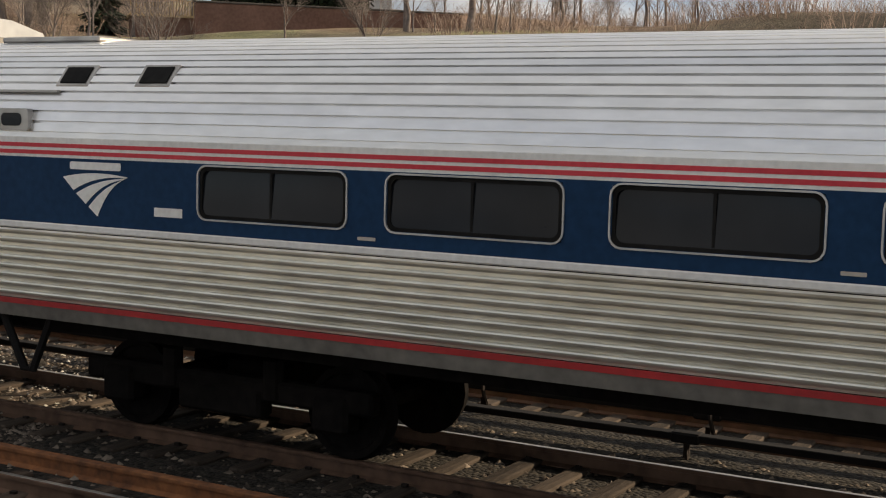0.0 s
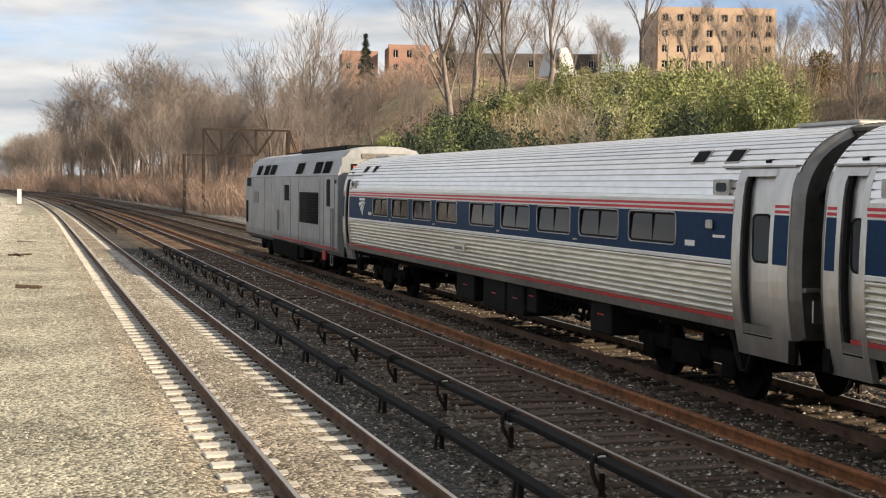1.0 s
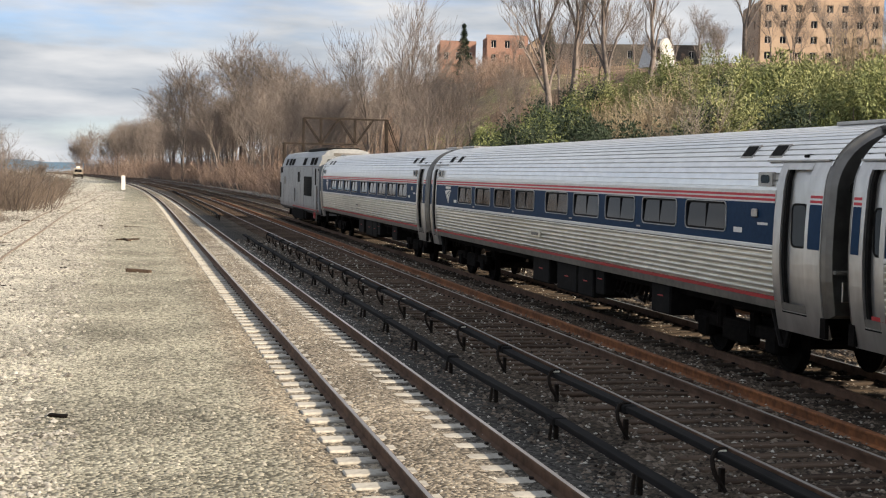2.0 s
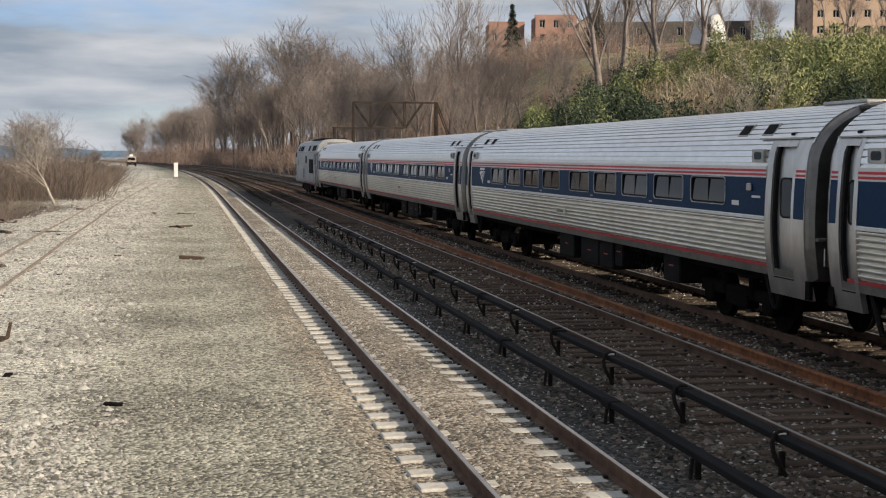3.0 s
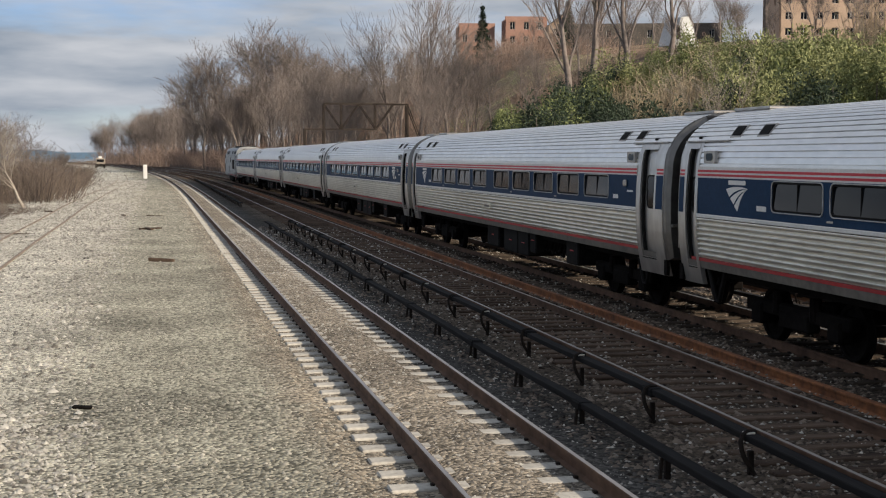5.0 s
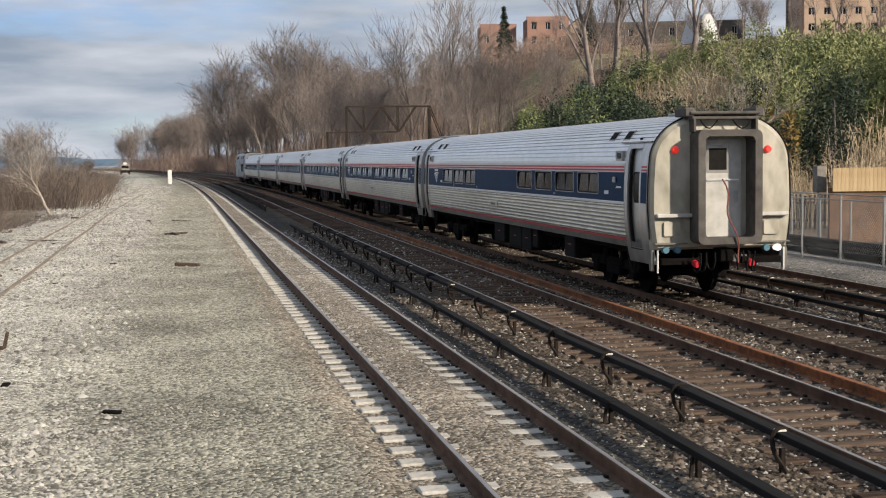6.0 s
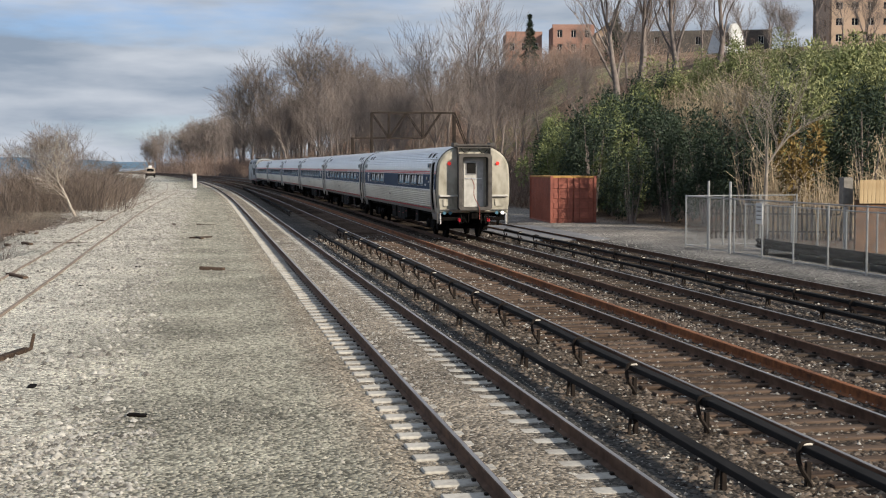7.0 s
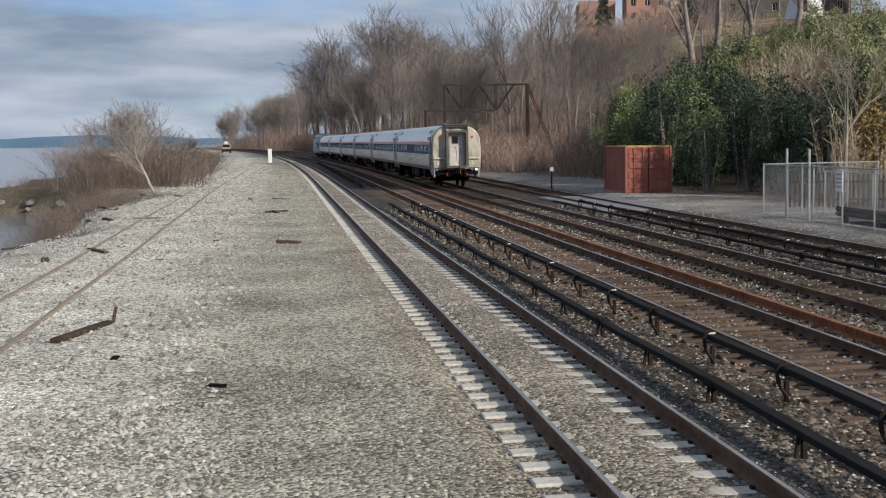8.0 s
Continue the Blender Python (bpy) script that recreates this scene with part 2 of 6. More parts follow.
def box(bm, x0, x1, y0, y1, z0, z1, bevel=0.0):
    vs = [bm.verts.new((x, y, z)) for x in (x0, x1) for y in (y0, y1) for z in (z0, z1)]
    fs = [bm.faces.new([vs[i] for i in q]) for q in
          ((0, 1, 3, 2), (4, 6, 7, 5), (0, 4, 5, 1), (2, 3, 7, 6), (0, 2, 6, 4), (1, 5, 7, 3))]
    if bevel:
        es = list({e for f in fs for e in f.edges})
        bmesh.ops.bevel(bm, geom=es, offset=bevel, segments=1, affect="EDGES")
    return bm


def boxed(*a, **k):
    return box(bmesh.new(), *a, **k)


def tube(bm, a, b, r0, r1=None, n=6):
    a, b = Vector(a), Vector(b)
    r1 = r0 if r1 is None else r1
    d = (b - a).normalized()
    u = d.orthogonal().normalized()
    w = d.cross(u)
    ring = []
    for p, r in ((a, r0), (b, r1)):
        ring.append([bm.verts.new(p + (u * math.cos(6.2832 * i / n) + w * math.sin(6.2832 * i / n)) * r) for i in range(n)])
    for i in range(n):
        bm.faces.new((ring[0][i], ring[0][(i + 1) % n], ring[1][(i + 1) % n], ring[1][i]))
    bm.faces.new(ring[0][::-1])
    bm.faces.new(ring[1])
    return bm


def loft(bm, profile, stations, close=False, caps=False):
    """Sweeps (x, z) points along stations of (y, dx, dz, scale)."""
    rows = [[bm.verts.new((dx + x * sc, y, dz + z * sc)) for x, z in profile] for y, dx, dz, sc in stations]
    n = len(profile)
    for a, b in zip(rows, rows[1:]):
        for i in range(n if close else n - 1):
            bm.faces.new((a[i], a[(i + 1) % n], b[(i + 1) % n], b[i]))
    if caps:
        bm.faces.new(rows[0])
        bm.faces.new(rows[-1][::-1])
    return bm


def rounded(w, h, r, k=4):
    pts = []
    for cx, cy, a0 in ((w / 2 - r, h / 2 - r, 0), (-w / 2 + r, h / 2 - r, 90), (-w / 2 + r, -h / 2 + r, 180), (w / 2 - r, -h / 2 + r, 270)):
        for i in range(k + 1):
            a = radians(a0 + 90 * i / k)
            pts.append((cx + r * math.cos(a), cy + r * math.sin(a)))
    return pts


def plate(bm, pts, x0, x1, yc, zc):
    """A plate of outline pts (y, z), from x0 to x1."""
    a = [bm.verts.new((x0, yc + p, zc + q)) for p, q in pts]
    b = [bm.verts.new((x1, yc + p, zc + q)) for p, q in pts]
    n = len(pts)
    bm.faces.new(a)
    bm.faces.new(b[::-1])
    for i in range(n):
        bm.faces.new((a[i], b[i], b[(i + 1) % n], a[(i + 1) % n]))
    return bm


def ring_plate(bm, outer, inner, x0, x1, yc, zc):
    v = [[bm.verts.new((x, yc + p, zc + q)) for p, q in pts] for x in (x0, x1) for pts in (outer, inner)]
    n = len(outer)
    for i in range(n):
        j = (i + 1) % n
        bm.faces.new((v[0][i], v[0][j], v[1][j], v[1][i]))
        bm.faces.new((v[2][i], v[2][j], v[3][j], v[3][i]))
        bm.faces.new((v[0][i], v[0][j], v[2][j], v[2][i]))
        bm.faces.new((v[1][i], v[1][j], v[3][j], v[3][i]))
    return bm


def thing(name, label, category, at=None, group="", kind=""):
    ob = new(name)
    ob.empty_display_size = 0.3
    if at is not None:
        ob.matrix_basis = at
    return tagged(ob, label, category, group, kind)


def bend(y):
    """Sideways shift of the line, which curves to the left beyond a straight."""
    return -max(0.0, y - 100.0) ** 2 / 8400.0


def bend_angle(y):
    return math.degrees(math.atan(max(0.0, y - 100.0) * 2 / 8400.0))

# ---- ground ----
TRACK_X = (3.50, 7.48, 11.15, 15.22)
GAUGE = 1.435


def step(a, b, v):
    v = min(1.0, max(0.0, (v - a) / (b - a)))
    return v * v * (3 - 2 * v)


def plateau(y):
    return 9.3 + 7.8 * step(50, 165, y) + 5.6 * step(165, 245, y) - 18.4 * step(280, 420, y)


def hill_foot(y):
    return 25.5 - 3.0 * step(80, 130, y)


def shore(y):
    out = -10.2 - 14.0 * step(88, 104, y) * (1 - step(135, 215, y))
    return out - 1.0 * math.sin(y * 0.21) - 0.6 * math.sin(y * 0.57 + 1)


def height(x, y):
    u = x - bend(y)
    z = -0.16
    if 1.8 < u < 5.0:
        z -= 0.040 * step(1.9, 2.15, u) * (1 - step(2.85, 3.12, u)) + 0.028 * step(3.62, 3.85, u) * (1 - step(4.1, 4.3, u)) - 0.012
    if u > 5.0:
        z -= 0.014 * step(4.8, 5.6, u) * (1 - step(16.5, 18.0, u))
    if u > 17:
        z += 0.1 * step(16.6, 18.2, u)
    f = hill_foot(y)
    if u > f:
        s = step(f, f + 44, u)
        z += plateau(y) * s + 0.9 * noise.noise((x * 0.07, y * 0.07, 3.0)) * min(1, (u - f) / 6)
        z += max(0.0, u - f - 44) * 0.07
    e = shore(y)
    if u < e + 2.5:
        z -= 2.4 * step(0, 5.0, e + 2.5 - u)
        z += 0.25 * noise.noise((x * 0.5, y * 0.5, 1.0))
    elif u < 1.5:
        z += 0.035 * noise.noise((x * 0.6, y * 0.4, 7.0)) * step(0, 1.5, 2.0 - u) * (1 - 0.9 * step(35, 70, y))
    return z


def axis(spans):
    v = []
    for a, b, d in spans:
        v += list(np.arange(a, b, d))
    return v + [spans[-1][1]]


GX = axis([(-30, -6, 0.9), (-6, 1.6, 0.7), (1.6, 5.2, 0.12), (5.2, 24, 0.5), (24, 80, 2.0), (80, 260, 12)])
GY = axis([(-260, -20, 12), (-20, 10, 2.5), (10, 120, 2.0), (120, 340, 5), (340, 900, 40)])
verts = [(u + bend(y), y, height(u + bend(y), y)) for y in GY for u in GX]
nx = len(GX)
faces = [(j * nx + i, j * nx + i + 1, (j + 1) * nx + i + 1, (j + 1) * nx + i) for j in range(len(GY) - 1) for i in range(nx - 1)]


def ground_material():
    m = bpy.data.materials.new("gravel_and_leaf_litter")
    m.use_nodes = True
    n, l = m.node_tree.nodes, m.node_tree.links
    bsdf = n["Principled BSDF"]
    bsdf.inputs["Roughness"].default_value = 0.95
    bsdf.inputs["Specular IOR Level"].default_value = 0.2
    tc = n.new("ShaderNodeTexCoord")
    sep = n.new("ShaderNodeSeparateXYZ")
    l.new(tc.outputs["Object"], sep.inputs[0])
    wob = n.new("ShaderNodeTexNoise")
    wob.inputs["Scale"].default_value, wob.inputs["Detail"].default_value = 1.1, 5
    l.new(tc.outputs["Object"], wob.inputs["Vector"])
    # across the line: bank, gravel strip, first track, dark strip, timber tracks, pale path, hill
    shift = n.new("ShaderNodeMath")
    shift.operation = "MULTIPLY_ADD"
    shift.inputs[1].default_value = 1.2
    l.new(wob.outputs["Fac"], shift.inputs[0])
    far = n.new("ShaderNodeMath")
    far.operation = "SUBTRACT"
    far.inputs[1].default_value = 100.0
    l.new(sep.outputs["Y"], far.inputs[0])
    pos = n.new("ShaderNodeMath")
    pos.operation = "MAXIMUM"
    pos.inputs[1].default_value = 0.0
    l.new(far.outputs[0], pos.inputs[0])
    sq = n.new("ShaderNodeMath")
    sq.operation = "MULTIPLY"
    l.new(pos.outputs[0], sq.inputs[0])
    l.new(pos.outputs[0], sq.inputs[1])
    across = n.new("ShaderNodeMath")
    across.operation = "MULTIPLY_ADD"
    across.inputs[1].default_value = 1 / 8400.0
    l.new(sq.outputs[0], across.inputs[0])
    l.new(sep.outputs["X"], across.inputs[2])
    l.new(across.outputs[0], shift.inputs[2])
    rng = n.new("ShaderNodeMapRange")
    rng.inputs[1].default_value, rng.inputs[2].default_value = -14.4, 30.6
    l.new(shift.outputs[0], rng.inputs[0])
    ramp = n.new("ShaderNodeValToRGB")
    stops = [(-14, (0.13, 0.105, 0.075)), (-9.5, (0.20, 0.17, 0.13)), (-8.0, (0.385, 0.375, 0.32)), (-3.2, (0.475, 0.455, 0.39)), (-1.6, (0.395, 0.375, 0.31)),
             (0.0, (0.282, 0.268, 0.213)), (1.9, (0.255, 0.242, 0.19)), (2.6, (0.23, 0.198, 0.152)), (4.3, (0.22, 0.19, 0.15)), (4.9, (0.06, 0.058, 0.054)),
             (5.9, (0.045, 0.039, 0.032)), (6.6, (0.078, 0.060, 0.043)), (8.6, (0.076, 0.054, 0.038)), (12.5, (0.06, 0.048, 0.037)), (14.0, (0.042, 0.036, 0.031)),
             (17.3, (0.085, 0.08, 0.072)), (18.4, (0.21, 0.195, 0.175)), (23.5, (0.22, 0.20, 0.175)), (25.0, (0.15, 0.105, 0.07)), (28.0, (0.14, 0.095, 0.065))]
    while len(ramp.color_ramp.elements) < len(stops):
        ramp.color_ramp.elements.new(0.5)
    for el, (x, c) in zip(ramp.color_ramp.elements, stops):
        el.position = (x + 14.4 + 0.0) / 45.0
        el.color = (*c, 1)
    l.new(rng.outputs[0], ramp.inputs[0])
    # hillside: leaf litter, dull grass and patches of rust-coloured soil
    soil = n.new("ShaderNodeTexNoise")
    soil.inputs["Scale"].default_value, soil.inputs["Detail"].default_value = 0.045, 7
    soil.inputs["Roughness"].default_value = 0.65
    l.new(tc.outputs["Object"], soil.inputs["Vector"])
    soil_ramp = n.new("ShaderNodeValToRGB")
    tones = [(0.34, (0.21, 0.20, 0.10)), (0.43, (0.19, 0.155, 0.105)), (0.52, (0.16, 0.115, 0.082)), (0.60, (0.22, 0.155, 0.11)), (0.70, (0.28, 0.14, 0.078))]
    while len(soil_ramp.color_ramp.elements) < len(tones):
        soil_ramp.color_ramp.elements.new(0.5)
    for el, (q, c) in zip(soil_ramp.color_ramp.elements, tones):
        el.position, el.color = q, (*c, 1)
    l.new(soil.outputs["Fac"], soil_ramp.inputs[0])
    on_hill = n.new("ShaderNodeMapRange")
    on_hill.inputs[1].default_value, on_hill.inputs[2].default_value = 25.0, 29.0
    l.new(shift.outputs[0], on_hill.inputs[0])
    zone = n.new("ShaderNodeMix")
    zone.data_type = "RGBA"
    l.new(on_hill.outputs[0], zone.inputs[0])
    l.new(ramp.outputs["Color"], zone.inputs[6])
    l.new(soil_ramp.outputs["Color"], zone.inputs[7])
    cells = n.new("ShaderNodeTexVoronoi")
    cells.inputs["Scale"].default_value = 21
    l.new(tc.outputs["Object"], cells.inputs["Vector"])
    gray = n.new("ShaderNodeRGBToBW")
    l.new(cells.outputs["Color"], gray.inputs[0])
    cell_tone = n.new("ShaderNodeMapRange")
    cell_tone.inputs[1].default_value, cell_tone.inputs[2].default_value = 0.25, 0.8
    cell_tone.inputs[3].default_value, cell_tone.inputs[4].default_value = 0.45, 1.75
    l.new(gray.outputs[0], cell_tone.inputs[0])
    patch = n.new("ShaderNodeTexNoise")
    patch.inputs["Scale"].default_value, patch.inputs["Detail"].default_value = 0.32, 6
    l.new(tc.outputs["Object"], patch.inputs["Vector"])
    patch_tone = n.new("ShaderNodeMapRange")
    patch_tone.inputs[1].default_value, patch_tone.inputs[2].default_value = 0.3, 0.7
    patch_tone.inputs[3].default_value, patch_tone.inputs[4].default_value = 0.62, 1.35
    l.new(patch.outputs["Fac"], patch_tone.inputs[0])
    prod = n.new("ShaderNodeMath")
    prod.operation = "MULTIPLY"
    l.new(cell_tone.outputs[0], prod.inputs[0])
    l.new(patch_tone.outputs[0], prod.inputs[1])
    scale = n.new("ShaderNodeVectorMath")
    scale.operation = "SCALE"
    # train's shade painted into the far tracks' ground at the yard's near end
    side = n.new("ShaderNodeMapRange")
    side.inputs[1].default_value, side.inputs[2].default_value = 6.9, 8.8
    side.inputs[3].default_value, side.inputs[4].default_value = 0.0, 0.92
    l.new(shift.outputs[0], side.inputs[0])
    along = n.new("ShaderNodeMapRange")
    along.inputs[1].default_value, along.inputs[2].default_value = 21.0, 10.0
    l.new(sep.outputs["Y"], along.inputs[0])
    train_shade = n.new("ShaderNodeMath")
    train_shade.operation = "MULTIPLY"
    l.new(side.outputs[0], train_shade.inputs[0])
    l.new(along.outputs[0], train_shade.inputs[1])
    shaded = n.new("ShaderNodeMix")
    shaded.data_type = "RGBA"
    shaded.inputs[7].default_value = (0.018, 0.016, 0.013, 1)
    l.new(train_shade.outputs[0], shaded.inputs[0])
    l.new(zone.outputs[2], shaded.inputs[6])
    l.new(shaded.outputs[2], scale.inputs[0])
    l.new(prod.outputs[0], scale.inputs["Scale"])
    l.new(scale.outputs[0], bsdf.inputs["Base Color"])
    b = n.new("ShaderNodeBump")
    b.inputs["Strength"].default_value, b.inputs["Distance"].default_value = 0.7, 0.035
    l.new(cells.outputs["Distance"], b.inputs["Height"])
    b.invert = True
    l.new(b.outputs[0], bsdf.inputs["Normal"])
    return m


ground = raw("ground", verts, faces, ground_material(), smooth=True)
tagged(ground, "grey gravel trackside ground rising to a brown wooded hillside", "ground", kind="structure")

WATER = material("grey_river_water", (0.10, 0.12, 0.13), (0.14, 0.16, 0.17), 0.12, 0, 0.4, 0.05, 0.25, bump_scale=1.3, depth=0.05, stretch_by=(1, 0.5, 1))
bm = bmesh.new()
for q in ((-4200, -600), (-4, -600), (-4, 4400), (-4200, 4400)):
    bm.verts.new((*q, -1.75))
bm.faces.new(bm.verts[:])
tagged(part("water", bm, WATER), "calm grey river beside the railway", "water", kind="structure")

# low hills on the far shore, distance haze put into their blue
bm = bmesh.new()
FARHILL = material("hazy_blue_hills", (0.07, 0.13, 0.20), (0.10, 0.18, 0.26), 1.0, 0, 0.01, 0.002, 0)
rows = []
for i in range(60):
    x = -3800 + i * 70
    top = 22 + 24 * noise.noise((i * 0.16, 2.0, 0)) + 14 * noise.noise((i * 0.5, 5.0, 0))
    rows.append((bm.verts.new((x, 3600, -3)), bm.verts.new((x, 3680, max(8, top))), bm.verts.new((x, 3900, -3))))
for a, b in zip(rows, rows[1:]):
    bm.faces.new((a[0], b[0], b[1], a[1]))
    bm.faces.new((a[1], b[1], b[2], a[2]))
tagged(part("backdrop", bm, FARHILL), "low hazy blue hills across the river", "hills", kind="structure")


# ---- tracks ----
def rail_profile(s=1.0, h=0.17):
    p = [(-0.07, 0), (-0.07, 0.012), (-0.012, 0.035), (-0.010, h - 0.045), (-0.036, h - 0.036), (-0.036, h - 0.006), (-0.028, h)]
    p += [(-x, z) for x, z in reversed(p)]
    return [(x * s, z - h) for x, z in p]


RAIL_Y = [-190, 60, 100] + list(range(112, 700, 14))


def rail(name, x, parent, mat, y0=-190, y1=700, z=0.0, lab="", head=False):
    st = [y0] + [y for y in RAIL_Y if y0 < y < y1] + [y1]
    bm = loft(bmesh.new(), rail_profile(), [(y, x + bend(y), z, 1) for y in st], close=True, caps=True)
    r = part(name, bm, mat, parent, lab)
    if head:
        bm = loft(bmesh.new(), [(-0.026, -0.004), (-0.024, 0.0025), (0.024, 0.0025), (0.026, -0.004)], [(y, x + bend(y), z, 1) for y in st], caps=True)
        part("running_surface", bm, POLISHED, r)
    return r


def tie_mesh(name, w, d, h, mat, bev):
    ob = part(name, boxed(-w / 2, w / 2, -d / 2, d / 2, -h, 0, bevel=bev), mat)
    return ob


for k, cx in enumerate(TRACK_X):
    concrete = k == 0
    tr = thing(f"track_{k + 1}", ("railway track with pale concrete ties and brown rails" if concrete else
               ("railway track with weathered timber ties and a shiny rail" if k == 1 else
                "railway track with dark timber ties in sooty ballast")), "railway track", kind="structure")
    for s in (-1, 1):
        rail("rail", cx + s * (GAUGE / 2 + 0.036), tr, RAILTOP, head=k < 2 or s > 0)
    w, d, gap, mat = (2.6, 0.26, 0.61, CONCRETE) if concrete else (2.55, 0.20, 0.54, TIMBER if k == 1 else SHADED_TIMBER)
    y, count, far = (-11.8, -12.0, -12.0, -12.0)[k], 0, []
    first = None
    bolts = []
    while y < (300 if k < 3 else 200):
        jit = 0 if concrete else random.uniform(-0.05, 0.05)
        zt = -0.165 if concrete else -0.125 - random.uniform(0, 0.025)
        m = pose(cx + bend(y) + jit, y + jit * 0.6, zt, 0, random.uniform(-0.5, 0.5), bend_angle(y) + random.uniform(-0.6, 0.6) * (0.5 if concrete else 3))
        if count < 230 - 40 * k:
            if first is None:
                first = tie_mesh("tie", w, d, 0.2, mat, 0.015)
                first.parent = tr
                first.matrix_basis = m
            else:
                share(first, tr, m)
        else:
            far.append(m)
        if y < 45 and k < 3:
            for s in (-1, 1):
                for e in (-0.10, 0.10):
                    bolts.append((cx + s * (GAUGE / 2 + 0.036) + e, y, zt))
        y += gap
        count += 1
    fv, ff = [], []
    for m in far:
        o = len(fv)
        for x in (-w / 2, w / 2):
            for yy in (-d / 2, d / 2):
                for z in (-0.15, 0):
                    fv.append(tuple(m @ Vector((x, yy, z))))
        ff += [tuple(o + i for i in q) for q in ((0, 1, 3, 2), (4, 6, 7, 5), (0, 4, 5, 1), (2, 3, 7, 6), (1, 5, 7, 3))]
    tagged(raw("far_ties", fv, ff, mat, tr), kind="stuff")
    bv, bf = [], []
    for x, yy, z in bolts:
        o = len(bv)
        bv += [(x + a, yy + b, z + c) for a in (-0.02, 0.02) for b in (-0.03, 0.03) for c in (0, 0.028)]
        bf += [tuple(o + i for i in q) for q in ((0, 1, 3, 2), (4, 6, 7, 5), (0, 4, 5, 1), (2, 3, 7, 6), (1, 5, 7, 3))]
    if bv:
        tagged(raw("rail_clips", bv, bf, IRON, tr), kind="stuff")

spare = thing("spare_rail", "long rusted spare rail lying between two tracks", "rail")
rail("railhead", 8.97, spare, RUSTY, -60, 150, -0.01)
rail("second_railhead", 9.12, spare, RUSTY, -60, 150, -0.05)

old = thing("siding", "disused rusty siding sunk in the gravel", "railway track", kind="structure")
for x in (-5.95, -4.52):
    bm = loft(bmesh.new(), [(-0.04, 0), (-0.036, 0.05), (0.036, 0.05), (0.04, 0)],
              [(y, x + bend(y) + 1.7 * step(90, 190, y) + 0.03 * math.sin(y * 0.2), -0.15, 1) for y in range(10, 260, 6)], caps=True)
    part("rail", bm, OLD_RUST, old)


# ---- third rails ----
def sweep(bm, pts, r, n=6):
    """One tube through all the points."""
    pts = [Vector(p) for p in pts]
    rings = []
    u = (pts[1] - pts[0]).orthogonal().normalized()
    for i, p in enumerate(pts):
        d = (pts[min(i + 1, len(pts) - 1)] - pts[max(i - 1, 0)]).normalized()
        u = (u - d * u.dot(d)).normalized()
        w = d.cross(u)
        rings.append([bm.verts.new(p + (u * math.cos(6.2832 * k / n) + w * math.sin(6.2832 * k / n)) * r) for k in range(n)])
    for a, b in zip(rings, rings[1:]):
        for k in range(n):
            bm.faces.new((a[k], a[(k + 1) % n], b[(k + 1) % n], b[k]))
    bm.faces.new(rings[0][::-1])
    bm.faces.new(rings[-1])
    return bm

def hoop(bm, x, y, z0, side):
    """Curved iron bracket that carries the cover board."""
    shape = ((0.05, 0.085), (-0.05, 0.095), (-0.11, 0.075), (-0.145, 0.0), (-0.14, -0.09), (-0.11, -0.18), (-0.06, -0.26), (-0.02, -0.34))
    sweep(bm, [(x + p * side, y - 0.02 * i, z0 + q) for i, (p, q) in enumerate(shape)], 0.026, 6)


def third_rail(x, y0, y1, z, side, label, hooped):
    t = thing("third_rail", label, "third rail", group="third rails")
    st = [(y, x + 0.01 * math.sin(y * 0.9), z + 0.012 * math.sin(y * 0.55), 1) for y in np.arange(y0, y1, 1.2)]
    prof = [(-0.060, -0.060), (-0.074, -0.055), (-0.076, 0.004), (-0.068, 0.014), (0.068, 0.014), (0.076, 0.004), (0.074, -0.04), (0.060, -0.04), (0.055, -0.012), (-0.055, -0.012)]
    part("cover_board", loft(bmesh.new(), prof, st, close=True, caps=True), COVER, t)
    part("conductor_rail", boxed(x - 0.03, x + 0.03, y0, y1 - 1.5, z - 0.075, z - 0.02, 0.008), RAILTOP, t)
    y = y0 + 0.6
    first = joint0 = leg0 = None
    k = 0
    while y < y1 - 0.5:
        m = pose(x, y, z)
        if leg0 is None:
            leg0 = part("support", boxed(-0.028, 0.028, -0.03, 0.03, -0.42, -0.16 if hooped else -0.07, 0.006), IRON, t)
            leg0.matrix_basis = m
            bm = bmesh.new()
            if hooped:
                hoop(bm, 0.0, 0.0, -0.05, 1)
            else:
                tube(bm, (-0.06, 0, -0.06), (-0.10, -0.04, -0.30), 0.024, 0.024, 5)
            first = part("bracket", bm, IRON, t)
            first.matrix_basis = m
            joint0 = part("joint_sleeve", boxed(-0.095, 0.095, -0.16, 0.16, -0.075, 0.036, 0.022), COVER, t)
            joint0.matrix_basis = m
            cap0 = part("insulator_cap", boxed(-0.085, 0.03, -0.05, 0.05, 0.012, 0.04, 0.01), INSULATOR, t)
            cap0.matrix_basis = m
        else:
            share(leg0, t, m)
            share(first, t, m)
            if k % 2 == 0:
                share(joint0, t, m)
            elif hooped and k % 2 == 1:
                share(cap0, t, m)
        y += 2.74
        k += 1
    return t


third_rail(5.06, -12.9, 62.0, 0.12, 1, "low third rail under a black cover board", False)
third_rail(5.98, -12.9, 60.0, 0.25, 1, "raised third rail with black cover board and curved brackets", True)
third_rail(13.0, -13.0, 62.0, 0.06, 1, "low third rail under a black cover board beside the far tracks", False)
third_rail(13.72, -13.0, 60.0, 0.17, 1, "raised third rail with black cover board beside the far tracks", True)
third_rail(5.5, 86.0, 190.0, 0.15, 1, "distant black third rail between two tracks", False)


# ---- the train ----
CAR = 26.0
rolling = []


def side_x(z):
    if z < 1.9:
        return 1.6 - 0.09 * ((1.9 - z) / 0.95) ** 2
    return 1.6 - 0.035 * ((z - 1.9) / 0.85) ** 2


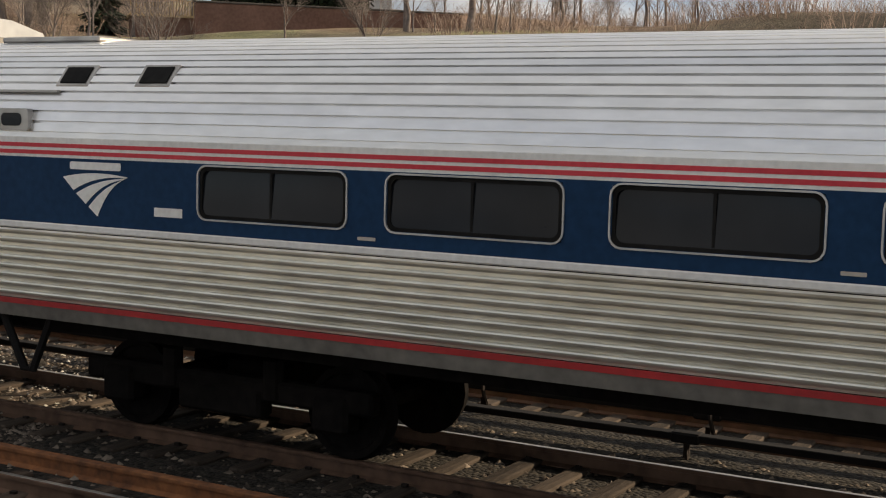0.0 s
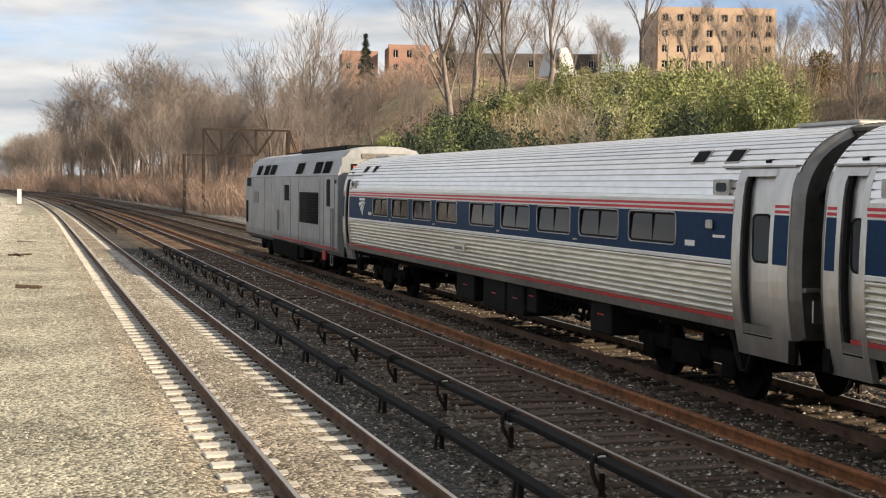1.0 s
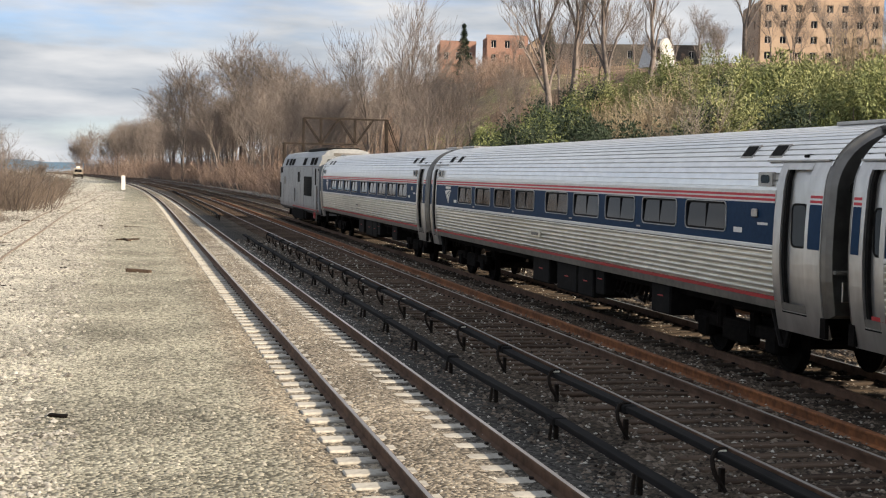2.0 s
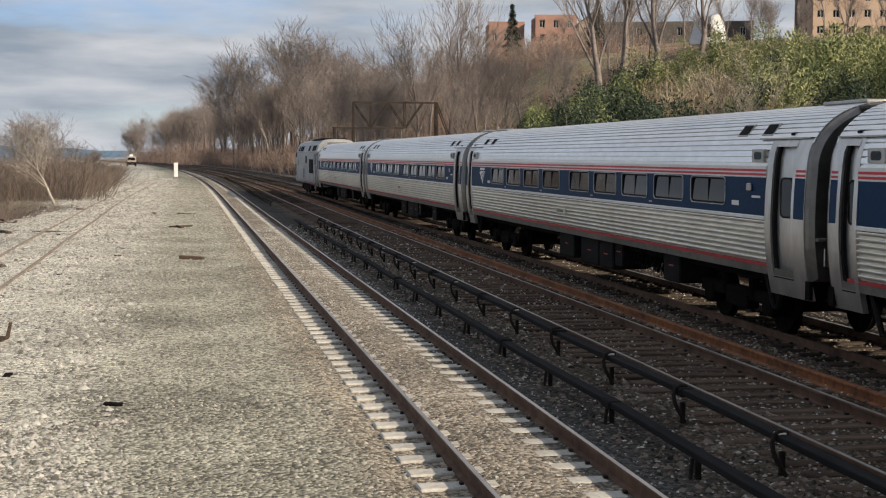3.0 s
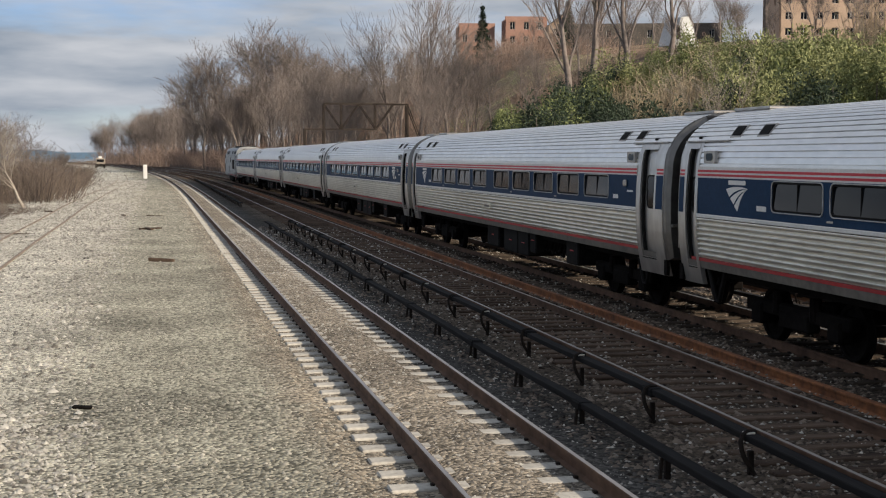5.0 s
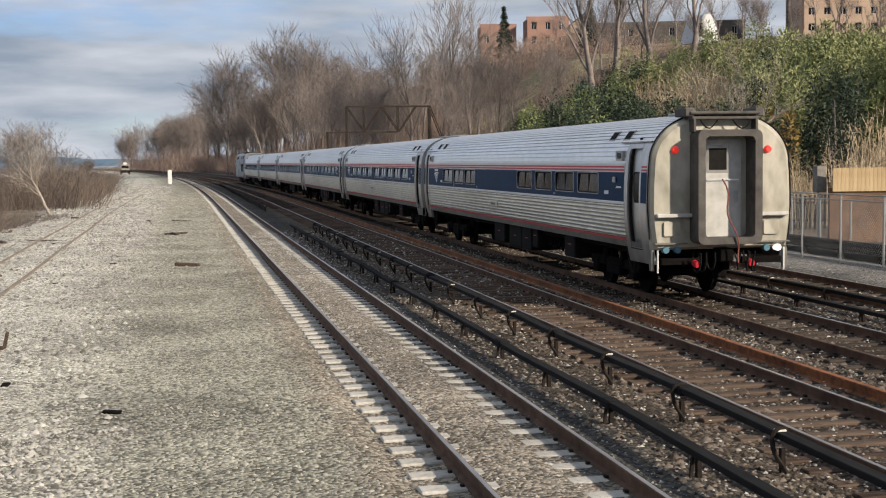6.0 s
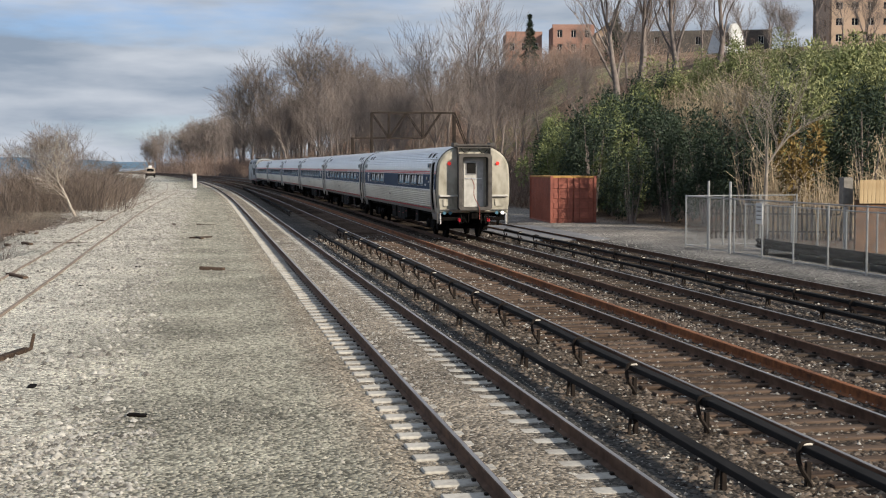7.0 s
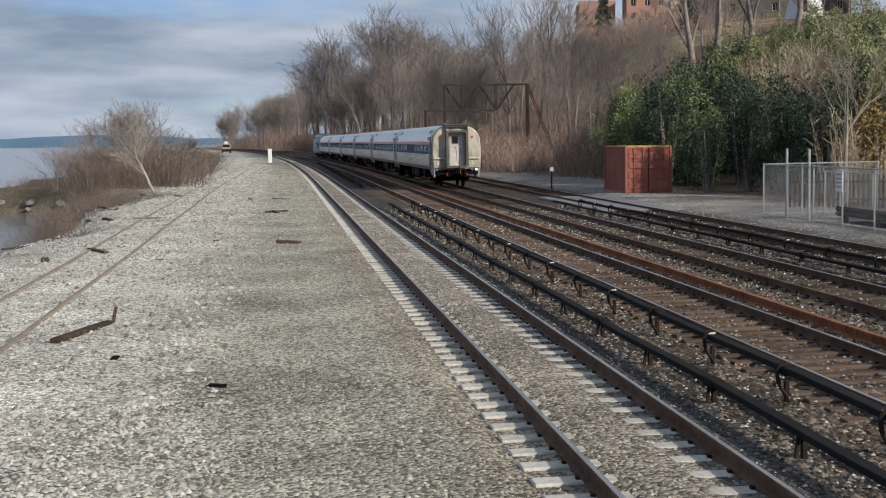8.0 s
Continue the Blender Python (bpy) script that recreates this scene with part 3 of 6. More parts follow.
def body_x(z):
    """Half width of the shell at height z, roof shoulder included."""
    if z <= 2.75:
        return side_x(z)
    a = math.asin(min(1.0, (z - 2.75) / 1.10) ** (1 / 0.92))
    return side_x(2.75) * math.cos(a) ** 0.82


def roof_arc(n=140):
    pts = []
    for i in range(n + 1):
        a = i / n * math.pi / 2
        pts.append((side_x(2.75) * math.cos(a) ** 0.82, 2.75 + 1.10 * math.sin(a) ** 0.92))
    return pts


def fluted(base, period, shape):
    """Walks along base points and adds flutes: shape gives (share of the period, offset outwards)."""
    seg = [0.0]
    for a, b in zip(base, base[1:]):
        seg.append(seg[-1] + math.hypot(b[0] - a[0], b[1] - a[1]))
    total = seg[-1]
    count = max(1, round(total / period))
    per = total / count
    out = []
    for k in range(count):
        for share_, off in shape:
            d = (k + share_) * per
            i = min(len(seg) - 2, max(j for j in range(len(seg)) if seg[j] <= d + 1e-9))
            f = (d - seg[i]) / (seg[i + 1] - seg[i] + 1e-9)
            a, b = base[i], base[i + 1]
            tx, tz = b[0] - a[0], b[1] - a[1]
            ln = math.hypot(tx, tz) + 1e-9
            out.append((a[0] + tx * f + tz / ln * off, a[1] + tz * f - tx / ln * off))
    return out + [base[-1]]


def ys(s):
    return CAR / 2 - s


def mirror(pts, sgn):
    return [(sgn * x, z) for x, z in pts]


def wheel(s, y, r=0.455):
    """A flanged disc turned as one shape."""
    bm = bmesh.new()
    rings = []
    for x, rad in ((0.66, r - 0.02), (0.66, r + 0.026), (0.685, r + 0.026), (0.70, r), (0.80, r - 0.008), (0.80, r - 0.07), (0.765, r - 0.09), (0.755, 0.16), (0.82, 0.14), (0.82, 0.05)):
        rings.append([bm.verts.new((s * x, y + rad * math.cos(6.2832 * k / 24), r + rad * math.sin(6.2832 * k / 24))) for k in range(24)])
    for a, b in zip(rings, rings[1:]):
        for k in range(24):
            bm.faces.new((a[k], a[(k + 1) % 24], b[(k + 1) % 24], b[k]))
    bm.faces.new(rings[0][::-1])
    bm.faces.new(rings[-1])
    return bm


def truck(parent, y0, half=1.3):
    tr = part("truck", boxed(-0.55, 0.55, y0 - 0.35, y0 + 0.35, 0.42, 0.75, 0.03), UNDER, parent)
    for s in (-1, 1):
        bm = boxed(s * 1.0 - 0.09, s * 1.0 + 0.09, y0 - half - 0.45, y0 + half + 0.45, 0.50, 0.72, 0.03)
        box(bm, s * 1.0 - 0.12, s * 1.0 + 0.12, y0 - 0.5, y0 + 0.5, 0.34, 0.62, 0.03)
        for e in (-1, 1):
            box(bm, s * 1.0 - 0.13, s * 1.0 + 0.13, y0 + e * half - 0.2, y0 + e * half + 0.2, 0.30, 0.66, 0.04)
            tube(bm, (s * 1.05, y0 + e * 0.62, 0.55), (s * 1.05, y0 + e * 0.62, 0.92), 0.10, 0.10, 8)
        part("side_frame", bm, UNDER, tr)
    for e in (-1, 1):
        for s in (-1, 1):
            part("wheel", wheel(s, y0 + e * half), UNDER, tr)
        part("axle", tube(bmesh.new(), (-0.66, y0 + e * half, 0.455), (0.66, y0 + e * half, 0.455), 0.09, 0.09, 8), UNDER, tr)


def fan_mark(parent, yc, zc, x, sgn=-1):
    """The white fan: three curved blades that meet at one corner, and a bar of lettering above it."""
    w, h = 0.84, 0.37

    def curve(f, bow):
        e = Vector((-0.5 * w + 0.54 * w * f, -h * f ** 0.9))
        tip = Vector((0.5 * w - 0.10 * w * f, 0.02 - 0.10 * h * f))
        mid = (e + tip) / 2 + Vector((-0.03 * w, bow * h))
        return [e * (1 - q) ** 2 + mid * 2 * q * (1 - q) + tip * q * q for q in [i / 8 for i in range(9)]]

    for f0, f1 in ((0.0, 0.30), (0.38, 0.66), (0.74, 1.0)):
        ring = curve(f0, 0.20) + curve(f1, 0.26)[::-1]
        part("white_fan_blade", plate(bmesh.new(), [(sgn * v.x, v.y) for v in ring], x, x + sgn * 0.004, yc, zc), WHITE, parent)
    part("lettering_bar", plate(bmesh.new(), rounded(0.66, 0.075, 0.02), x, x + sgn * 0.004, yc, zc + 0.115), WHITE, parent)


def coach(windows, label, last=False, mark=True, rear_mark=False):
    c = thing("passenger_coach", label, "train coach", group="coaches of the train")
    y_f, y_r = ys(0.36), ys(25.64)
    arc = roof_arc()
    groove = ((0.0, 0.0), (0.74, 0.0), (0.76, -0.034), (0.97, -0.034))
    half = fluted(arc, 0.108, groove)
    full = mirror(half, -1) + mirror(half, 1)[::-1][1:]
    part("roof", loft(bmesh.new(), full, [(ys(24.18), 0, 0, 1), (ys(1.24), 0, 0, 1)]), STEEL, c, "fluted stainless steel roof")
    crown = [q for q in full if q[1] > 3.17]
    for ya, yb in ((y_r, ys(24.18)), (ys(1.24), y_f)):
        part("end_roof", loft(bmesh.new(), crown, [(ya, 0, 0, 1), (yb, 0, 0, 1)]), STEEL, c)
    for ya, yb in ((25.55, 24.1), (1.9, 0.45)):
        part("roof_hatch", boxed(-0.55, 0.55, ys(ya), ys(yb), 3.82, 3.88, 0.015), SMOOTH, c)
    # near-black inner shell, standing for the unlit interior behind the windows
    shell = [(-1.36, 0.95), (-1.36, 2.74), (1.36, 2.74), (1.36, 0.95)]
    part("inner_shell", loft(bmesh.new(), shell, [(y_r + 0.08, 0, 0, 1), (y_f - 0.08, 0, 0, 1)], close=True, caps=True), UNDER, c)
    ridge = ((0.0, -0.036), (0.32, -0.036), (0.37, -0.008), (0.58, 0.003), (0.80, 0.006), (0.95, 0.0))
    z_w0, z_w1 = 2.08, 2.595
    s0, s1 = 1.24, 24.18
    for sgn in (-1, 1):
        low = [(side_x(1.15 + i * 0.0725), 1.15 + i * 0.0725) for i in range(11)]
        fl = fluted(low, 0.092, ridge)
        part("lower_panel", loft(bmesh.new(), mirror(fl, sgn), [(ys(s1), 0, 0, 1), (ys(s0), 0, 0, 1)]), STEEL_LOW, c, "fluted stainless steel lower side")
        part("sill", loft(bmesh.new(), mirror([(1.36, 0.955), (side_x(0.97), 0.965), (side_x(1.10), 1.10)], sgn), [(ys(25.5), 0, 0, 1), (ys(0.5), 0, 0, 1)]), GREY_END, c)
        x = sgn * (side_x(1.12) + 0.004)
        part("sill_stripe", plate(bmesh.new(), [(ys(24.3), 1.098), (ys(24.3), 1.152), (ys(0.9), 1.152), (ys(0.9), 1.098)], x - sgn * 0.02, x + sgn * 0.003, 0, 0), DULL_RED, c, "dull red sill stripe")
        # window band with real openings
        bm = bmesh.new()
        xb = sgn * 1.592
        cuts = [s0] + [v for a in windows for v in (a + 0.03, a + 1.64)] + [s1]

        def slab(sa, sb, za, zb):
            box(bm, min(xb, xb - sgn * 0.03), max(xb, xb - sgn * 0.03), ys(sb), ys(sa), za, zb)

        slab(s0, s1, 1.955, z_w0 + 0.02)
        slab(s0, s1, z_w1 - 0.02, 2.62)
        for i in range(0, len(cuts), 2):
            slab(cuts[i], cuts[i + 1], z_w0 + 0.02, z_w1 - 0.02)
        part("window_band", bm, BLUE, c, "dark blue painted window band")
        part("belt_rail", boxed(min(sgn * 1.60, sgn * 1.625), max(sgn * 1.60, sgn * 1.625), ys(s1), ys(s0), 1.885, 1.955, 0.012), WHITE, c, "pale belt rail under the blue band")
        part("letterboard", boxed(min(sgn * 1.56, sgn * 1.594), max(sgn * 1.56, sgn * 1.594), ys(s1), ys(s0), 2.60, 2.80, 0.004), WHITE, c)
        for z in (2.632, 2.702):
            part("red_stripe", boxed(min(sgn * 1.59, sgn * 1.598), max(sgn * 1.59, sgn * 1.598), ys(s1), ys(s0), z, z + 0.04), RED, c)
        for a in windows:
            yc, zc = ys(a + 0.835), (z_w0 + z_w1) / 2
            fr = part("window", ring_plate(bmesh.new(), rounded(1.655, 0.512, 0.105), rounded(1.625, 0.482, 0.09), sgn * 1.575, sgn * 1.607, yc, zc), FRAME, c)
            part("gasket", ring_plate(bmesh.new(), rounded(1.635, 0.49, 0.09), rounded(1.55, 0.41, 0.07), sgn * 1.570, sgn * 1.590, yc, zc), RUBBER, fr)
            bm = plate(bmesh.new(), rounded(1.66, 0.50, 0.10), sgn * 1.560, sgn * 1.572, yc, zc)
            for v in bm.verts:
                v.co.x -= sgn * 0.06 * (v.co.z - zc)
            part("pane", bm, GLASS, fr)
            part("mullion", boxed(min(sgn * 1.56, sgn * 1.584), max(sgn * 1.56, sgn * 1.584), yc - 0.012, yc + 0.012, zc - 0.22, zc + 0.22), RUBBER, fr)
        # vestibules: curved doors sunk between steel jambs, with a dropped skirt below
        for sa, sb, da, db in ((0.40, s0, 0.72, 1.12), (s1, 25.60, 24.40, 25.14)):
            def curved(bm, ya, yb, za, zb, inset, thick):
                zs = [za + (zb - za) * i / 12 for i in range(13)]
                rows = [[bm.verts.new((sgn * (body_x(z) - d), ys(yy), z)) for z in zs] for d, yy in ((inset, ya), (inset, yb), (inset + thick, yb), (inset + thick, ya))]
                for p_, q_ in zip(rows, rows[1:] + rows[:1]):
                    for i in range(12):
                        bm.faces.new((p_[i], p_[i + 1], q_[i + 1], q_[i]))
                bm.faces.new([r_[0] for r_ in rows])
                bm.faces.new([r_[-1] for r_ in rows][::-1])
                return bm

            top, foot = 3.12, 0.98
            bm = bmesh.new()
            for ya, yb, za, zb in ((sa, da, 0.66, 3.24), (db, sb, 0.66, 3.24), (da, db, top, 3.24), (da, db, 0.66, foot)):
                curved(bm, ya, yb, za, zb, -0.010, 0.09)
            part("vestibule_panel", bm, DOOR_STEEL, c, "plain steel door surround with a dropped skirt")
            leaf = part("door", curved(bmesh.new(), da, db, foot, top, 0.085, 0.03), DOOR_STEEL, c, "curved steel vestibule door")
            rear = sa > 5
            mid_y = ys((da + db) / 2 + 0.04)
            wide = (db - da) * 0.56
            bm = plate(bmesh.new(), rounded(wide, 0.62, 0.09), sgn * 1.500, sgn * 1.518, mid_y, 2.28)
            part("door_window", bm, GLASS, leaf)
            part("door_gasket", ring_plate(bmesh.new(), rounded(wide + 0.05, 0.67, 0.11), rounded(wide - 0.01, 0.61, 0.085), sgn * 1.50, sgn * 1.524, mid_y, 2.28), RUBBER, leaf)
            part("seal", curved(bmesh.new(), da - 0.002, da + 0.07, foot, top, 0.03, 0.055), RUBBER, leaf)
            part("door_line", curved(bmesh.new(), da, db, foot - 0.035, foot - 0.012, -0.012, 0.02), RUBBER, leaf)
            e0, e1 = (db + 0.10, sb - 0.02) if rear else (sa + 0.02, da - 0.10)
            for z, h, mat in ((2.632, 0.04, RED), (2.702, 0.04, RED), (1.955, 0.655, BLUE)):
                part("livery_patch", curved(bmesh.new(), e0, e1, z, z + h, -0.015, 0.02), mat, c)
            part("roof_lamp", boxed(min(sgn * 1.30, sgn * 1.42), max(sgn * 1.30, sgn * 1.42), ys((da + db) / 2) - 0.06, ys((da + db) / 2) + 0.06, 3.30, 3.345, 0.01), RUBBER, c)
            # small upper window, roof vents
            su = 1.5 if sa < 5 else 23.62
            fr = part("upper_window", plate(bmesh.new(), rounded(0.46, 0.22, 0.03), sgn * 1.53, sgn * 1.60, ys(su + 0.23), 2.97), SMOOTH, c)
            part("upper_pane", plate(bmesh.new(), rounded(0.28, 0.13, 0.05), sgn * 1.60, sgn * 1.605, ys(su + 0.23), 2.97), GLASS, fr)
            for sv in ((2.12, 3.16) if sa < 5 else (22.55, 23.55)):
                a = math.pi / 2 * 0.44
                m = Matrix.Translation((sgn * 1.30, ys(sv + 0.24), 3.40)) @ Matrix.Rotation(sgn * radians(52), 4, "Y")
                bm = boxed(-0.14, 0.14, -0.22, 0.22, -0.03, 0.035, 0.01)
                bm.transform(m)
                v = part("roof_vent", bm, SMOOTH, c)
                bm = boxed(-0.10, 0.10, -0.17, 0.17, 0.03, 0.045)
                bm.transform(m)
                part("vent_mesh", bm, RUBBER, v)
            part("drip_rail", boxed(min(sgn * 1.43, sgn * 1.485), max(sgn * 1.43, sgn * 1.485), ys(sb if sa < 5 else 25.55) - (1.0 if sa < 5 else 0), ys(sa) + (0 if sa < 5 else 0.5), 3.245, 3.27), SMOOTH, c)
        if sgn < 0:
            if mark:
                fan_mark(c, ys(2.86), 2.42, -1.594)
                part("number_bar", plate(bmesh.new(), rounded(0.34, 0.085, 0.01), -1.594, -1.598, ys(3.78), 2.13), WHITE, c)
            part("name_bar", plate(bmesh.new(), rounded(0.34, 0.04, 0.01), -1.594, -1.598, ys(23.80), 2.27), WHITE, c)
            part("number_bar", plate(bmesh.new(), rounded(0.30, 0.085, 0.01), -1.594, -1.598, ys(22.95), 2.14), WHITE, c)
            part("number_plate", boxed(-1.63, -1.58, ys(12.45), ys(11.70), 1.47, 1.62, 0.006), STEEL_LOW, c, "stamped steel plate on the fluting")
            part("plate_bar", boxed(-1.634, -1.63, ys(12.36), ys(11.79), 1.51, 1.58), GREY_END, c)
            part("intercom_box", boxed(-1.64, -1.59, ys(23.65), ys(23.47), 2.36, 2.50, 0.02), SMOOTH, c)
            if rear_mark:
                fan_mark(c, ys(22.55), 2.42, -1.594)
            for a in windows[:-1:2]:
                part("small_placard", plate(bmesh.new(), rounded(0.18, 0.03, 0.005), -1.594, -1.597, ys(a + 1.86), 2.02), SMOOTH, c)
    # ends
    outline = [(x, z) for x, z in arc[::5]]
    cap = [(side_x(0.97), 0.97), (side_x(1.5), 1.5), (1.6, 1.9), (1.59, 2.4)] + outline
    cap = cap + [(-x, z) for x, z in reversed(cap[:-1])]
    for e, y in ((1, y_f), (-1, y_r)):
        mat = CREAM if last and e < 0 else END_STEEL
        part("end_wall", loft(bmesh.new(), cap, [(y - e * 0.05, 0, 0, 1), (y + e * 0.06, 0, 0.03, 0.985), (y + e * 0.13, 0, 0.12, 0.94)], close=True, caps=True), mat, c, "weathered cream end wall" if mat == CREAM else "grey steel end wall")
        bm = bmesh.new()
        ring = [(p, q + 2.29) for p, q in rounded(1.42, 2.38, 0.14)]
        inn = [(p, q + 2.29) for p, q in rounded(1.10, 2.10, 0.10)]
        v = [[bm.verts.new((p, yy, q)) for p, q in pts] for yy in (y + e * 0.10, y + e * (0.60 if last and e < 0 else 0.345)) for pts in (ring, inn)]
        for i in range(len(ring)):
            j = (i + 1) % len(ring)
            for a, b in ((0, 1), (2, 3), (0, 2), (1, 3)):
                bm.faces.new((v[a][i], v[a][j], v[b][j], v[b][i]))
        part("diaphragm", bm, BELLOWS, c, "grey gangway diaphragm")
        door = part("end_door", boxed(-0.42, 0.42, min(y, y + e * 0.16), max(y, y + e * 0.16), 1.24, 3.28), DOOR_WHITE if last and e < 0 else SMOOTH, c)
        part("end_door_window", boxed(-0.30, 0.10, min(y + e * 0.15, y + e * 0.168), max(y + e * 0.15, y + e * 0.168), 2.64, 3.10, 0.006), RUBBER, door)
        part("window_frame", boxed(-0.36, 0.16, min(y + e * 0.15, y + e * 0.164), max(y + e * 0.15, y + e * 0.164), 2.58, 3.16, 0.006), SMOOTH, door)
        part("latch_plate", boxed(0.26, 0.36, min(y + e * 0.15, y + e * 0.172), max(y + e * 0.15, y + e * 0.172), 1.95, 2.2, 0.004), SMOOTH, door)
        part("end_door_rail", boxed(-0.36, 0.36, min(y + e * 0.16, y + e * 0.19), max(y + e * 0.16, y + e * 0.19), 2.42, 2.45), STEEL, door)
        part("coupler", boxed(-0.16, 0.16, min(y, y + e * 0.42), max(y, y + e * 0.42), 0.72, 1.0, 0.03), UNDER, c)
        bm = boxed(-0.72, -0.66, min(y, y + e * 0.36), max(y, y + e * 0.36), 3.44, 3.72, 0.01)
        box(bm, 0.66, 0.72, min(y, y + e * 0.36), max(y, y + e * 0.36), 3.44, 3.72, 0.01)
        box(bm, -0.75, 0.75, min(y, y + e * 0.36), max(y, y + e * 0.36), 3.70, 3.76, 0.01)
        part("roof_fairing", bm, BELLOWS, c)
        for s in (-1, 1):
            part("corner_step", boxed(s * 1.5 - 0.03, s * 1.5 + 0.03, min(y - e * 0.1, y + e * 0.05), max(y - e * 0.1, y + e * 0.05), 0.54 if last and e < 0 else 0.68, 0.98), GREY_END if last and e < 0 else UNDER, c)
            for dx in (0.3, 0.5, 0.62):
                pts = [(s * (dx + 0.04 * math.sin(i)), y + e * (0.1 + 0.06 * i), 0.92 - 0.42 * math.sin(i / 6 * math.pi) * (0.8 + 0.3 * dx)) for i in range(7)]
                part("hose", sweep(bmesh.new(), pts, 0.022, 5), RUBBER, c)
            if not (last and e < 0):
                lamp = part("end_lamp", tube(bmesh.new(), (s * 1.18, y + e * 0.05, 2.86), (s * 1.18, y + e * 0.19, 2.86), 0.10, 0.09, 14), RUBBER, c)
                part("lamp_glass", tube(bmesh.new(), (s * 1.18, y + e * 0.19, 2.86), (s * 1.18, y + e * 0.197, 2.86), 0.06, 0.06, 12), BOXES, lamp)
                part("end_ledge", boxed(s * 1.15 - 0.34, s * 1.15 + 0.34, min(y, y + e * 0.2), max(y, y + e * 0.2), 1.62, 1.68, 0.012), GREY_END, c)
                part("end_plate", boxed(s * 1.18 - 0.16, s * 1.18 + 0.16, min(y + e * 0.1, y + e * 0.15), max(y + e * 0.1, y + e * 0.15), 1.22, 1.52, 0.012), SMOOTH, c)
            if last and e < 0:
                part("tail_light", tube(bmesh.new(), (s * 1.04, y - 0.12, 3.07), (s * 1.04, y - 0.20, 3.07), 0.085, 0.06, 14), TAIL, c, "glowing red tail light")
                part("ledge", boxed(s * 1.08 - 0.40, s * 1.08 + 0.40, y - 0.26, y - 0.08, 1.66, 1.74, 0.015), DOOR_WHITE, c)
                part("marker_panel", plate(bmesh.new(), rounded(0.36, 0.30, 0.04), 0, 0.02, 0, 0), CREAM, c).matrix_basis = pose(s * 1.12, y - 0.15, 1.42, 0, 0, -90)
                part("lamp_bracket", boxed(s * 1.15 - 0.36, s * 1.15 + 0.36, y - 0.22, y - 0.05, 1.10, 1.13), GREY_END, c)
                for dx, mm in ((1.0, LAMP_BLUE), (1.26, LAMP_LIT if s > 0 else LAMP_BLUE)):
                    part("marker_lamp", tube(bmesh.new(), (s * dx, y - 0.06, 0.98), (s * dx, y - 0.20, 0.98), 0.07, 0.07, 14), mm, c)
                part("buffer_beam", boxed(s * 0.9 - 0.45, s * 0.9 + 0.45, y - 0.16, y, 0.66, 0.80, 0.01), UNDER, c)
                part("red_connector", tube(bmesh.new(), (s * 0.62, y - 0.14, 0.70), (s * 0.62, y - 0.30, 0.66), 0.07, 0.07, 8), RED, c)
                part("grab_iron", tube(bmesh.new(), (s * 1.42, y - 0.12, 0.5), (s * 1.42, y - 0.12, 0.98), 0.02, 0.02, 6), WHITE, c)
        if last and e < 0:
            bm = bmesh.new()
            sweep(bm, [(-0.2 + 0.42 * (i / 12) + 0.05 * math.sin(i * 0.9), y - 0.63 - 0.03 * math.sin(i), 2.46 - 1.75 * i / 12) for i in range(13)], 0.016, 6)
            part("hanging_cable", bm, CABLE_RED, c, "red-brown cable hanging over the door")
            bm = boxed(-0.78, 0.78, y - 0.34, y + 0.05, 3.80, 3.87, 0.02)
            for s in (-1, 1):
                box(bm, s * 0.78 - 0.10, s * 0.78 + 0.10, y - 0.30, y + 0.30, 3.76, 3.94, 0.02)
                box(bm, s * 0.30 - 0.05, s * 0.30 + 0.05, y - 0.25, y + 0.9, 3.83, 3.89, 0.01)
            part("roof_hood", bm, BELLOWS, c, "dark grimy hood over the gangway")
            for s in (-1, 1):
                part("roof_cable", sweep(bmesh.new(), [(s * (0.62 - 0.09 * i), y - 0.33 - 0.02 * math.sin(i), 3.78 - 0.22 * math.sin(i / 5 * math.pi) - 0.02 * i) for i in range(6)], 0.016, 5), RUBBER, c)
                rim = [(s * (px + 0.012), y - 0.03, pz) for px, pz in [(side_x(1.2), 1.2), (1.6, 1.9), (1.59, 2.4)] + arc[:100:14]]
                part("corner_trim", sweep(bmesh.new(), rim, 0.016, 5), RUBBER, c)
    # underside
    part("underframe", boxed(-1.2, 1.2, ys(25.2), ys(0.8), 0.80, 0.97), UNDER, c)
    for ya in (4.0, 22.0):
        truck(c, ys(ya))
    for k, (a, b, z) in enumerate(((11.2, 12.5, 0.34), (13.1, 14.5, 0.30), (14.6, 15.6, 0.30), (15.75, 16.3, 0.42), (18.9, 19.8, 0.38))):
        bx = part("equipment_box", boxed(-1.38, -0.45, ys(b), ys(a), z, 0.95, 0.03), BOXES, c)
        part("latch", boxed(-1.388, -1.378, ys((a + b) / 2) - 0.13, ys((a + b) / 2) + 0.13, z + 0.33, z + 0.355), DULL_RED, bx)
        part("far_equipment_box", boxed(0.45, 1.38, ys(b + 0.2), ys(a + 0.1), z, 0.95, 0.03), BOXES, c)
    for k in range(9):
        yy = ys(16.5 + k * 0.27)
        part("pipe", sweep(bmesh.new(), ((-1.1, yy, 0.9), (-1.15, yy + 0.12, 0.47 + 0.06 * (k % 3)), (-1.1, yy + 0.5, 0.5 + 0.05 * (k % 2))), 0.036, 6), UNDER, c)
